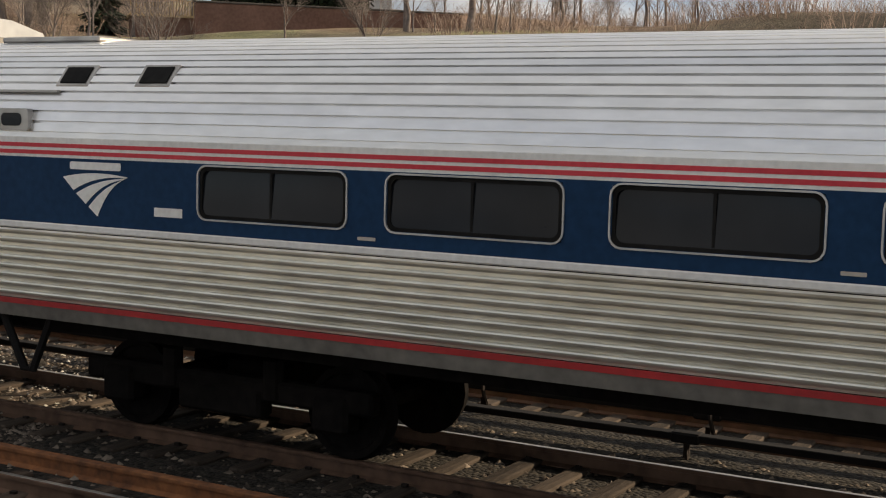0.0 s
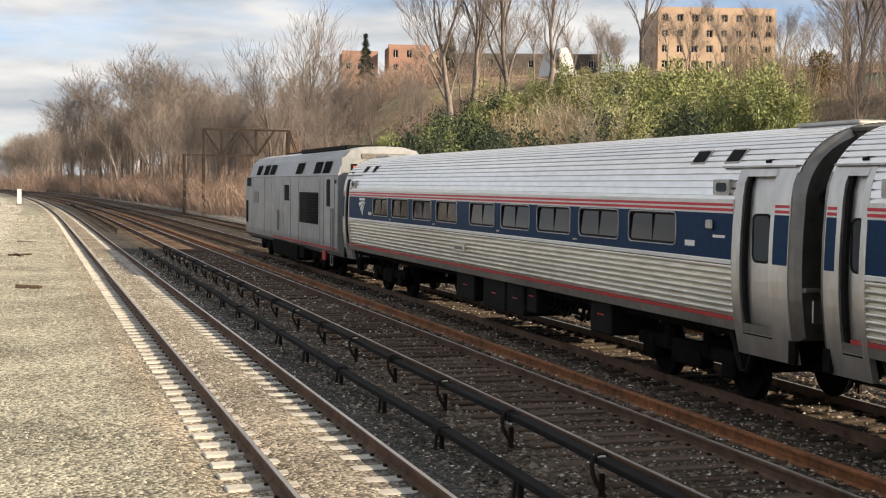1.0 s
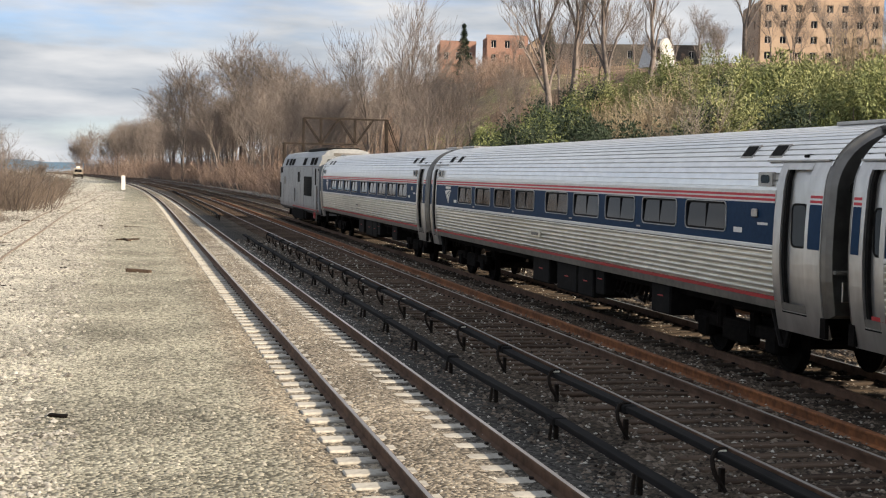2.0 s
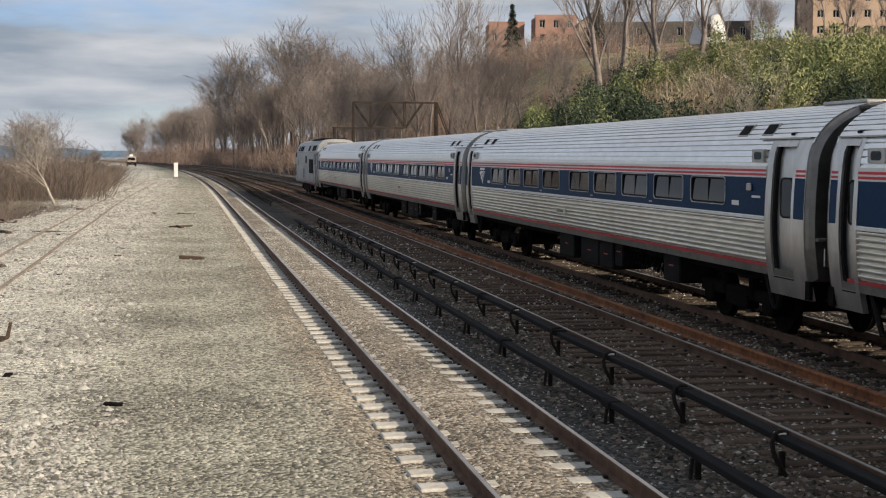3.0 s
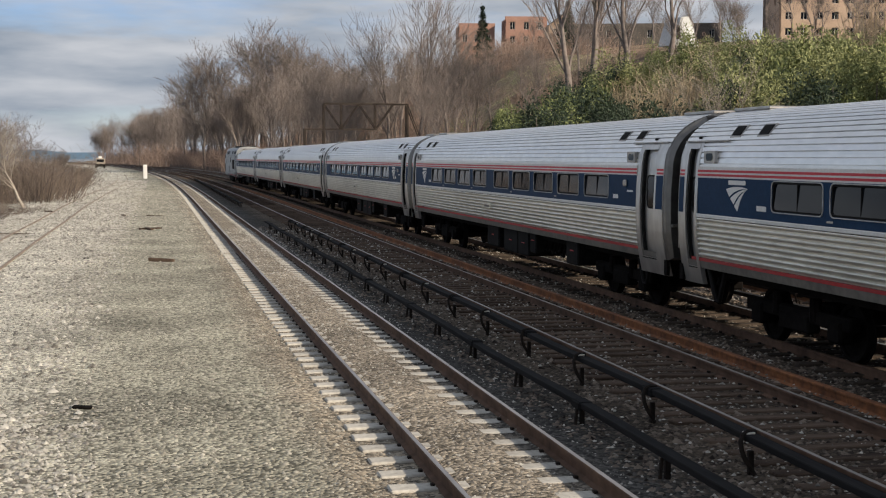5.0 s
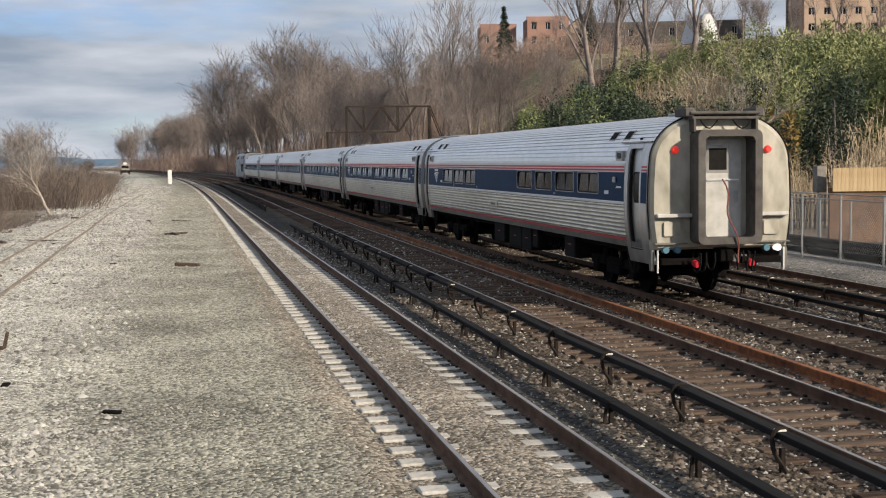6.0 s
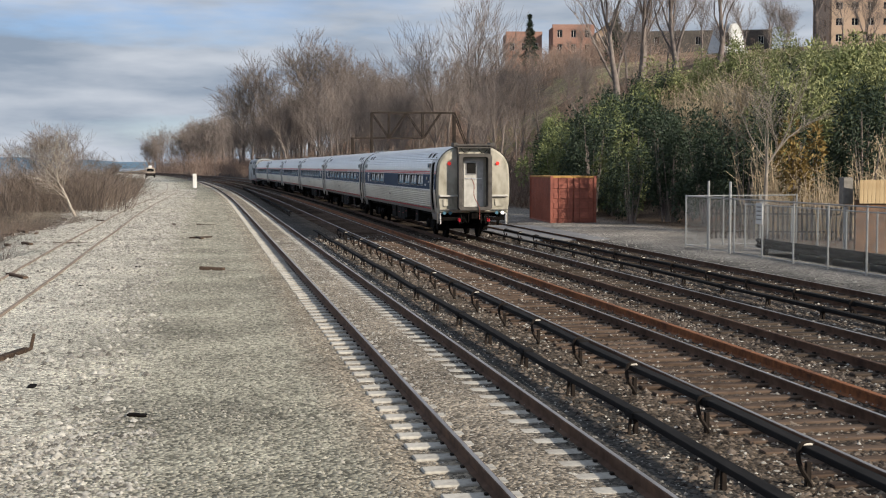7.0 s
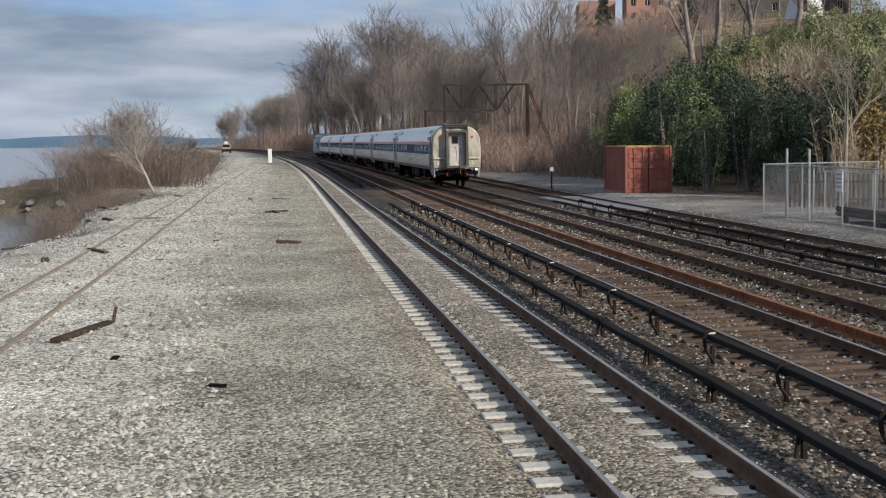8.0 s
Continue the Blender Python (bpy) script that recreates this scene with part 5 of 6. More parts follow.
bank = []
while len(bank) < 210:
    az, r = rng.uniform(-8.4, -2.6), rng.uniform(95, 165)
    x, y = r * math.sin(radians(az)), r * math.cos(radians(az))
    if shore(y) < x - bend(y) < -7.3:
        bank.append((x, y, rng.uniform(1.3, 4.8) * (1.0 if -8.4 < az < -4.2 else 0.6)))
for _ in range(45):
    az, r = rng.uniform(-15, -8.4), rng.uniform(90, 118)
    x, y = r * math.sin(radians(az)), r * math.cos(radians(az))
    if shore(y) < x:
        bank.append((x, y, rng.uniform(0.7, 1.8)))
for _ in range(70):
    y = rng.uniform(40, 92)
    bank.append((shore(y) + rng.uniform(-0.4, 1.2), y, rng.uniform(0.5, 1.5)))
for _ in range(40):
    bank.append((rng.uniform(-12.4, -9.4), rng.uniform(56, 72), rng.uniform(0.8, 2.0)))
for _ in range(160):
    y = rng.uniform(190, 420)
    bank.append((bend(y) + rng.uniform(-18, -8.5), y, rng.uniform(0.6, 2.4)))
scatter_stems("shore_brush", bank, 36, SHORE_BRUSH, "bare grey-brown shrubs along the river bank", "brush", r=0.0055, spread=1.9, seed=3, lean=0.9)

for i, (az, r, h) in enumerate(((-8.2, 104, 5.2), (-7.5, 112, 6.4), (-6.6, 110, 7.2), (-6.0, 122, 6.0), (-5.2, 120, 7.4), (-4.6, 132, 5.5), (-3.9, 150, 4.4), (-9.4, 100, 4.0), (-7.0, 100, 4.6), (-5.6, 108, 5.0))):
    x, y = r * math.sin(radians(az)), r * math.cos(radians(az))
    o = copy_thing(TREES[(0, 4, 5, 2)[i % 4]], Matrix.Translation((x, y, height(x, y) - 0.1)) @ Matrix.Rotation(i * 1.9, 4, "Z"))
    o.scale = (h / 15, h / 15, h / 18)
    tagged(o, "small bare grey tree among shrubs on the river bank", "tree", "bare trees")
shore_tree = bare_tree(41, 6.2, 1.15, 3, "bare pale-barked shrub tree leaning on the river bank", PALE_BARK, "", twigs=4, trunk_share=0.25,
                       at=pose(-8.4, 88.5, height(-8.4, 88.5) - 0.1, 0, -26, 0), r0=0.13)
fence_tree = bare_tree(43, 8.6, 0.95, 3, "bare pale-trunked tree behind the chain-link fence", GREY_BARK, "", twigs=5, trunk_share=0.62, up=0.4, r0=0.2, clear=3,
                       at=pose(25.2, 56.0, height(25.2, 56.0) - 0.1, 0, 3, 40))

reeds = []
for _ in range(330):
    az, r = rng.uniform(20.2, 24.8), rng.uniform(90, 117)
    reeds.append((r * math.sin(radians(az)), r * math.cos(radians(az)), rng.uniform(3.4, 6.8)))
for _ in range(150):
    az, r = rng.uniform(25.0, 33), rng.uniform(90, 118)
    reeds.append((r * math.sin(radians(az)), r * math.cos(radians(az)), rng.uniform(3.0, 6.0)))
for _ in range(80):
    az, r = rng.uniform(23.5, 33), rng.uniform(54, 80)
    x, y = r * math.sin(radians(az)), r * math.cos(radians(az))
    if x > 25.5:
        reeds.append((x, y, rng.uniform(2.0, 4.8)))
scatter_stems("dry_reeds", reeds, 22, REED, "straw-coloured dry reeds and canes", "reeds", r=0.008, spread=0.8, seed=8, lean=0.2)


# evergreen shrubs: many small leaves round short stems
def leaf_cloud(rng, n, shape, size, droop=0.3, ratio=0.35):
    v, f = np.zeros((n * 4, 3)), np.arange(n * 4).reshape(n, 4)
    lobes = [(np.array([rng.gauss(0, 0.33) * shape[0], rng.gauss(0, 0.33) * shape[1], rng.uniform(0.25, 0.95) * shape[2]]), rng.uniform(0.18, 0.36)) for _ in range(11)]
    for i in range(n):
        c, rad = lobes[rng.randrange(len(lobes))]
        d = np.array([rng.gauss(0, 1), rng.gauss(0, 1), rng.gauss(0.2, 1)])
        d /= np.linalg.norm(d) + 1e-9
        p = c + d * rad * np.array(shape) * rng.uniform(0.6, 1.05)
        p[2] = max(0.05, p[2])
        t = d + np.array([rng.gauss(0, 0.5), rng.gauss(0, 0.5), rng.gauss(-droop, 0.5)])
        t /= np.linalg.norm(t) + 1e-9
        s = np.cross(t, np.array([rng.gauss(0, 1), rng.gauss(0, 1), rng.gauss(0, 1)]))
        s /= np.linalg.norm(s) + 1e-9
        L = size * rng.uniform(0.6, 1.3)
        v[4 * i:4 * i + 4] = (p, p + t * L * 0.5 + s * L * ratio * 0.5, p + t * L, p + t * L * 0.5 - s * L * ratio * 0.5)
    return v, f


def evergreen(seed, shape, n, size, mat, name, label, category, group="", at=Matrix()):
    rng = random.Random(seed)
    t = thing(name, label, category, at, group)
    segs = []
    for _ in range(9):
        a = rng.uniform(0, 6.283)
        segs.append(((0.1 * math.cos(a), 0.1 * math.sin(a), -0.2), (shape[0] * 0.5 * math.cos(a) * rng.random(), shape[1] * 0.5 * math.sin(a) * rng.random(), shape[2] * rng.uniform(0.6, 0.95)), 0.05, 0.015))
    quad_mesh("stalk", *tube_arrays(segs, 4), BARK, t)
    quad_mesh("foliage", *leaf_cloud(rng, n, shape, size), mat, t)
    return t


EVER = [evergreen(61 + k, (1.7, 1.7, 4.2), 4000, 0.175, (LEAF, LIGHT_LEAF, LEAF, DARK_LEAF)[k], "evergreen_shrub", "dense dark green evergreen shrub on the slope", "shrub", "evergreen shrubs") for k in range(4)]
rng = random.Random(77)
spots, used = [], set()
for _ in range(260):
    az = rng.uniform(14.8, 33.0)
    r = rng.uniform(74, 125)
    x, y = r * math.sin(radians(az)), r * math.cos(radians(az))
    if x < 25.0 or (20.2 < az < 24.7 and rng.random() < (0.9 if r < 106 else 0.4)):
        continue
    top = float(np.interp(az, (14.8, 17.5, 21, 26, 33), (1.7, 4.0, 5.2, 5.1, 4.5))) * rng.uniform(0.75, 1.0)
    s = (3.1 + r * math.tan(radians(top)) - height(x, y)) / 4.6
    if s > 0.3:
        spots.append((x, y, min(1.25, s)))
for x, y in ((23.4, 77), (24.6, 73), (25.8, 69.5), (26.6, 66.5), (27.4, 63.5), (25.5, 79), (28, 72), (29, 66), (30, 62), (24.2, 81), (31.5, 58.5), (23.0, 68.4)):
    spots.append((x, y, rng.uniform(1.0, 1.35)))
for _ in range(900):
    # the tall evergreen bank below the houses
    az, r = rng.uniform(16.9, 33.2), rng.uniform(84, 140)
    x, y = r * math.sin(radians(az)), r * math.cos(radians(az))
    top = float(np.interp(az, (16.9, 18.2, 19.5, 21, 23, 26, 29, 32.3, 33.3), (1.9, 3.2, 4.1, 4.5, 4.95, 4.7, 4.45, 4.4, 3.2))) * rng.uniform(0.86, 1.0)
    s = (3.1 + r * math.tan(radians(top)) - height(x, y)) / 4.6
    if 0.75 < s < 1.7 and x > 25 and not (20.6 < az < 24.4 and r < 118) and len(spots) < 270:
        spots.append((x, y, s))
for x, y, s in spots:
    k = rng.choice((0, 3, 3, 3)) if y < 82 and x < 33 else (rng.choice((0, 2, 3, 3)) if x < 0.37 * y else rng.choice((0, 1, 2, 1, 1, 1, 3)))
    m = Matrix.Translation((x, y, height(x, y) - 0.2)) @ Matrix.Rotation(rng.uniform(0, 6.28), 4, "Z")
    if k in used:
        o = copy_thing(EVER[k], m)
    else:
        o, _u = EVER[k], used.add(k)
        o.matrix_basis = m
    o.scale = (s, s, s * rng.uniform(0.85, 1.2))


def at_angle(az, r, dz=0.0):
    x, y = r * math.sin(radians(az)), r * math.cos(radians(az))
    return x, y, height(x, y) + dz


x, y, z = at_angle(33.8, 112)
evergreen(81, (1.9, 1.9, 3.4), 1900, 0.28, YELLOW_LEAF, "ochre_shrub", "round ochre-leaved shrub above the railway", "shrub", at=pose(x, y, z - 0.1))
x, y, z = at_angle(25.6, 63)
evergreen(82, (1.3, 1.3, 4.6), 1500, 0.30, YELLOW_LEAF, "bamboo_clump", "yellow-green bamboo clump beside dark shrubs", "shrub", at=pose(x, y, z - 0.1))


def conifer(az, r, h, w, label):
    rng = random.Random(int(az * 10))
    x, y, z = at_angle(az, r, -0.2)
    t = thing("conifer", label, "tree", pose(x, y, z), "conifers")
    quad_mesh("trunk", *tube_arrays([((0, 0, 0), (0, 0, h * 0.95), 0.14, 0.03)], 6), BARK, t)
    n = 1500
    v, f = np.zeros((n * 4, 3)), np.arange(n * 4).reshape(n, 4)
    for i in range(n):
        hh = rng.random() ** 1.3
        a = rng.uniform(0, 6.283)
        rad = w * (1 - hh) * rng.uniform(0.55, 1.0) * (0.75 + 0.25 * math.sin(hh * 40))
        p = np.array([rad * math.cos(a), rad * math.sin(a), h * (0.06 + 0.92 * hh)])
        d = np.array([math.cos(a), math.sin(a), -0.35]) * 0.42
        s = np.array([-math.sin(a), math.cos(a), rng.gauss(0, 0.4)]) * 0.10
        v[4 * i:4 * i + 4] = (p - d * 0.4 + s, p - d * 0.4 - s, p + d - s * 0.5, p + d + s * 0.5)
    quad_mesh("foliage", v, f, DARK_LEAF, t)


conifer(46.4, 96, 6.6, 1.8, "dark green pointed conifer on the hillside")
conifer(37.6, 104, 3.6, 0.9, "small dark conifer beside bare trees")
conifer(14.2, 235, 10.0, 2.2, "dark pine behind the brick houses")
conifer(17.9, 215, 9.0, 2.6, "dark evergreen beside a gabled house")


for k, (az, r) in enumerate(((43.3, 96.6), (44.0, 97.6))):
    x, y, z = at_angle(az, r)
    evergreen(90 + k, (0.42, 0.42, 6.5), 900, 0.16, LEAF, "ivy", "green ivy climbing a bare trunk", "ivy", "ivy on trunks", pose(x, y, z - 0.1))


# ---- loose stones and litter ----
def stones(name, count, u0, u1, y0, y1, lo, hi, mat, label, dz, seed, dense_near=1.6):
    r = np.random.RandomState(seed)
    y = y0 + (y1 - y0) * r.rand(count) ** dense_near
    x = r.uniform(u0, u1, count)
    s = lo + (hi - lo) * r.rand(count) ** 3 + 0.0004 * y
    octa = np.array([(1, 0, 0), (0, 1, 0), (-1, 0, 0), (0, -1, 0), (0, 0, 0.75), (0, 0, -0.5)], dtype=float)
    tri = np.array([(0, 1, 4), (1, 2, 4), (2, 3, 4), (3, 0, 4)])
    jit = 1 + 0.45 * (r.rand(count, 6, 1) - 0.5) * 2
    a = r.uniform(0, 6.283, count)
    ca, sa = np.cos(a)[:, None], np.sin(a)[:, None]
    v = octa[None] * jit * s[:, None, None] * np.array([1, 1, 0.9]) * (1 + 0.35 * (r.rand(count, 1, 3) - 0.5))
    vx = v[:, :, 0] * ca - v[:, :, 1] * sa
    vy = v[:, :, 0] * sa + v[:, :, 1] * ca
    z = np.array([height(p, q) for p, q in zip(x, y)]) + dz
    out = np.stack([vx + x[:, None], vy + y[:, None], v[:, :, 2] + z[:, None]], 2).reshape(-1, 3)
    f = (np.arange(count)[:, None, None] * 6 + tri[None]).reshape(-1, 3)
    me = bpy.data.meshes.new(name)
    me.vertices.add(len(out))
    me.vertices.foreach_set("co", out.astype(np.float32).ravel())
    me.loops.add(len(f) * 3)
    me.loops.foreach_set("vertex_index", f.astype(np.int32).ravel())
    me.polygons.add(len(f))
    me.polygons.foreach_set("loop_start", np.arange(0, len(f) * 3, 3, dtype=np.int32))
    me.update(calc_edges=True)
    me.materials.append(mat)
    return tagged(new(name, me), label, "stones", kind="stuff")


stones("gravel", 29000, -9.5, -1.4, 9, 95, 0.012, 0.042, STONES, "loose pale grey gravel beside the track", 0.0, 4)
stones("fine_ballast", 11000, -1.8, 2.2, 9, 130, 0.012, 0.032, GREEN_STONES, "finer olive-grey ballast shoulder beside the ties", 0.0, 44, 2.8)
stones("pale_gravel", 5200, -6.0, -0.7, 8.5, 16.5, 0.018, 0.050, STONES, "patch of coarse pale stones in the gravel", 0.004, 45, 1.0)
stones("trackside_gravel", 7500, -7.5, -1.0, 9, 190, 0.03, 0.075, STONES, "larger pale stones in the gravel", 0.0, 14)
stones("first_track_ballast", 14000, 2.2, 4.7, 9, 60, 0.012, 0.035, STONES, "brownish ballast between pale ties", -0.012, 5)
stones("ballast", 42000, 4.7, 16.8, 10, 62, 0.018, 0.05, DARK_STONES, "dark sooty ballast among the tracks", 0.0, 6)
stones("near_gravel", 6000, -9.0, 2.2, -9, 9, 0.012, 0.045, STONES, "loose pale grey gravel beside the track", 0.0, 24, 1.0)
stones("near_ballast", 5000, 4.7, 13.0, -9, 10, 0.018, 0.05, DARK_STONES, "dark sooty ballast among the tracks", 0.0, 26, 1.0)
stones("pale_ballast", 6500, 4.7, 17.5, 11, 60, 0.012, 0.030, STONES, "scattered pale stones in dark ballast", 0.03, 7)


def litter(name, x, y, w, d, h, turn, mat, label, category, tilt=0):
    ob = part(name, boxed(-w / 2, w / 2, -d / 2, d / 2, 0, h, 0.012), mat)
    for v in ob.data.vertices:
        v.co.x += 0.02 * math.sin(v.co.y * 5 + v.co.z * 9)
        v.co.z += 0.015 * math.sin(v.co.y * 3.3)
    ob.matrix_basis = pose(x, y, height(x, y) - 0.015, 0, tilt, turn)
    return tagged(ob, label, category)


litter("weathered_plank", -3.55, 23.0, 0.16, 2.3, 0.09, -16, TIMBER, "dark weathered plank lying on gravel", "plank")
part_stub = litter("broken_stake", -3.2, 24.2, 0.06, 0.07, 0.32, 0, TIMBER, "short broken stake beside a plank", "stake", 12)
rng = random.Random(9)
for k in range(26):
    yy = rng.uniform(26, 95)
    litter("driftwood", rng.uniform(-9.5, -6.6) if k % 3 else rng.uniform(-9.5, 0.5), yy, rng.uniform(0.08, 0.22), rng.uniform(0.4, 1.6), rng.uniform(0.05, 0.14), rng.uniform(0, 180), TIMBER, "piece of dark driftwood on gravel", "driftwood")
for x, y in ((-2.68, 20.2), (-5.2, 55.8), (-1.0, 17.5), (-3.4, 37.0), (-2.2, 43.5)):
    litter("dark_scrap", x, y, 0.12, 0.26, 0.04, rng.uniform(0, 180), UNDER, "small dark scrap lying on gravel", "scrap")
for k in range(60):
    yy = rng.uniform(92, 135)
    x = shore(yy) + rng.uniform(-0.8, 1.0)
    s = rng.uniform(0.2, 0.6)
    bm = bmesh.new()
    bmesh.ops.create_icosphere(bm, subdivisions=1, radius=s)
    for v in bm.verts:
        v.co *= 1 + 0.35 * noise.noise(v.co * 2.3 + Vector((k, 0, 0)))
        v.co.z *= 0.6
    ob = part("shore_rock", bm, ROCK)
    ob.matrix_basis = pose(x, yy, height(x, yy) + 0.05, 0, 0, k * 37)
    tagged(ob, "angular grey rock on the river edge", "rock", "shore rocks")


# ---- built things ----
OCHRE_TOP = material("ochre_rust_top", (0.30, 0.16, 0.045), (0.52, 0.30, 0.09), 0.85, 0, 6, 1.0, 0.15)
RUST_WALL = material("rust_stained_block_wall", (0.10, 0.055, 0.03), (0.26, 0.15, 0.085), 0.9, 0, 5, 1.2, 0.3)
def shipping_container():
    c = thing("shipping_container", "faded red steel shipping container with a rusty top", "container", pose(19.05, 70.6, -0.12, 0, 0, -3.5))
    w, L, h = 2.5, 6.06, 2.68
    for x, sg in ((0, -1), (w, 1)):
        bm = bmesh.new()
        pts, n = [], 22
        for i in range(n * 4 + 1):
            f = i / (n * 4)
            off = (0.0, 0.035, 0.035, 0.0)[i % 4]
            pts.append((x - sg * off * 1.0, f * L))
        lo = [bm.verts.new((px, py, 0.12)) for px, py in pts]
        hi = [bm.verts.new((px, py, h - 0.08)) for px, py in pts]
        for i in range(len(pts) - 1):
            bm.faces.new((lo[i], lo[i + 1], hi[i + 1], hi[i]))
        part("corrugated_side", bm, RUST_PAINT, c)
        part("top_rail", boxed(x - 0.05, x + 0.05, 0, L, h - 0.09, h, 0.01), OCHRE_TOP, c)
        part("bottom_rail", boxed(x - 0.05, x + 0.05, 0, L, 0.0, 0.13, 0.01), RUST_PAINT, c)
        for y in (0, L):
            part("corner_post", boxed(x - 0.07, x + 0.07, y - 0.07, y + 0.07, 0, h, 0.01), RUST_PAINT, c)
    part("roof_panel", boxed(0, w, 0, L, h - 0.05, h - 0.01), OCHRE_TOP, c, "rusty ochre container top")
    part("header_rail", boxed(0.06, w - 0.06, -0.04, 0.03, h - 0.10, h + 0.004, 0.01), OCHRE_TOP, c)
    part("floor_panel", boxed(0, w, 0, L, 0.05, 0.14), RUST_PAINT, c)
    part("back_panel", boxed(0, w, L - 0.04, L, 0.1, h - 0.05), RUST_PAINT, c)
    for k in range(2):
        d = part("door_leaf", boxed(0.08 + k * 1.19, 1.23 + k * 1.19, -0.02, 0.04, 0.12, h - 0.1, 0.008), RUST_PAINT, c)
        for j in range(4):
            part("door_rib", boxed(0.14 + k * 1.19, 1.17 + k * 1.19, -0.05, -0.02, 0.30 + j * 0.56, 0.62 + j * 0.56, 0.012), RUST_PAINT, d)
        for j in (0.35, 0.85):
            part("locking_bar", tube(bmesh.new(), (0.08 + k * 1.19 + j, -0.07, 0.12), (0.08 + k * 1.19 + j, -0.07, h - 0.1), 0.02, 0.02, 6), RUST_PAINT, d)


shipping_container()


def chain_fence(name, p, q, h, label, bay=2.4, brace=False):
    p, q = Vector(p), Vector(q)
    d = (q - p)
    L = d.length
    t = thing(name, label, "fence", Matrix.Translation((p.x, p.y, -0.06)) @ Matrix.Rotation(math.atan2(d.y, d.x), 4, "Z"), "chain-link fences")
    n = max(1, round(L / bay))
    post0 = None
    for i in range(n + 1):
        m = pose(i * L / n, 0, 0)
        if post0 is None:
            post0 = part("post", tube(bmesh.new(), (0, 0, -0.1), (0, 0, h + 0.04), 0.032, 0.032, 8), GALV, t)
        else:
            share(post0, t, m)
    part("top_rail", tube(bmesh.new(), (0, 0, h), (L, 0, h), 0.024, 0.024, 6), GALV, t)
    part("bottom_rail", tube(bmesh.new(), (0, 0, 0.08), (L, 0, 0.08), 0.016, 0.016, 6), GALV, t)
    segs = []
    s = 0.11
    k = -int(h / s) - 1
    while k * s < L:
        for sg in (1, -1):
            a, b = k * s, k * s + h
            x0, x1 = max(0, a), min(L, b)
            if x1 - x0 > 0.02:
                z0, z1 = (x0 - a), (x1 - a)
                if sg < 0:
                    z0, z1 = h - z0, h - z1
                segs.append(((x0, 0.002 * sg, z0), (x1, 0.002 * sg, z1), 0.0024, 0.0024))
        k += 1
    tagged(quad_mesh("wire_mesh", *tube_arrays(segs, 3), GALV, t), kind="stuff")
    return t


chain_fence("chain_link_fence", (18.55, 48.6, 0), (18.75, 30.0, 0), 2.0, "galvanised chain-link fence along the tracks")
chain_fence("chain_link_fence", (18.55, 48.6, 0), (23.5, 49.2, 0), 2.0, "galvanised chain-link fence across the lot", 1.6)
chain_fence("chain_link_fence", (20.6, 47.6, 0), (20.9, 30.0, 0), 1.7, "low galvanised chain-link fence behind another fence", 2.0)
for x, y in ((18.6, 46.4), (18.62, 44.4)):
    tagged(part("gate_post", tube(bmesh.new(), (x, y, -0.15), (x, y, 2.55), 0.05, 0.05, 8), GALV), "tall galvanised gate post", "post")
sg = thing("notice_board", "small white notice fixed to a chain-link fence", "sign", pose(18.50, 41.6, 1.5))
part("board", boxed(-0.02, 0.0, -0.26, 0.26, -0.36, 0.36, 0.004), WHITE, sg)
for i in range(4):
    part("text_bar", boxed(-0.026, -0.02, -0.18, 0.18, 0.2 - i * 0.14, 0.24 - i * 0.14), GREY_END, sg)

gr = thing("guard_rail", "weathered steel guard rail beside the parking lot", "guard rail", pose(19.5, 0, -0.24))
prof = [(0.0, 0.42), (-0.07, 0.47), (-0.07, 0.52), (0.0, 0.57), (0.0, 0.61), (-0.07, 0.66), (-0.07, 0.71), (0.0, 0.76), (0.02, 0.76), (0.02, 0.42)]
part("beam", loft(bmesh.new(), prof, [(28.0, 0, 0, 1), (44.0, 0, 0, 1)], close=True, caps=True), BOXES, gr)
for i in range(7):
    part("post", boxed(0.02, 0.17, 29.0 + i * 2.4, 29.15 + i * 2.4, -0.15, 0.74, 0.01), BOXES, gr)

bm = bmesh.new()
for q in ((19.6, 22), (40, 22), (33, 44), (19.6, 44)):
    bm.verts.new((*q, -0.045))
bm.faces.new(bm.verts[:])
bmesh.ops.solidify(bm, geom=bm.faces[:], thickness=0.05)
tagged(part("pavement", bm, material("pale_lot_surface", (0.25, 0.245, 0.235), (0.40, 0.39, 0.37), 0.9, 0, 9, 0.4, 0.1)), "pale parking lot surface behind the fences", "pavement", kind="structure")
bm = boxed(13.7, 17.6, 55.0, 69.0, -0.25, -0.085, 0.03)
tagged(part("crossing_pad", bm, ASPHALT), "smooth grey asphalt pad across the far track", "pavement", kind="structure")

wf = thing("board_fence", "honey-coloured timber board fence by the lot", "fence", Matrix.Translation((22.7, 42.6, -0.1)) @ Matrix.Rotation(radians(-12), 4, "Z"))
part("foot_wall", boxed(-0.1, 6.3, 0.06, 0.28, -0.1, 2.02, 0.01), RUST_WALL, wf, "rust-brown block wall under the boards")
b0 = None
for i in range(44):
    if b0 is None:
        b0 = part("board", boxed(0, 0.135, -0.012, 0.012, 1.88, 2.72, 0.004), TIMBER_NEW, wf)
    else:
        share(b0, wf, pose(i * 0.142, 0, 0, 0, 0, random.uniform(-1, 1)))
for z in (2.08, 2.50):
    part("batten", boxed(0, 6.25, 0.012, 0.05, z, z + 0.09), TIMBER_NEW, wf)
pf = thing("picket_fence", "old dark brown slat fence under the reeds", "fence", Matrix.Translation((21.6, 53.6, -0.1)) @ Matrix.Rotation(radians(-24), 4, "Z"))
p0 = None
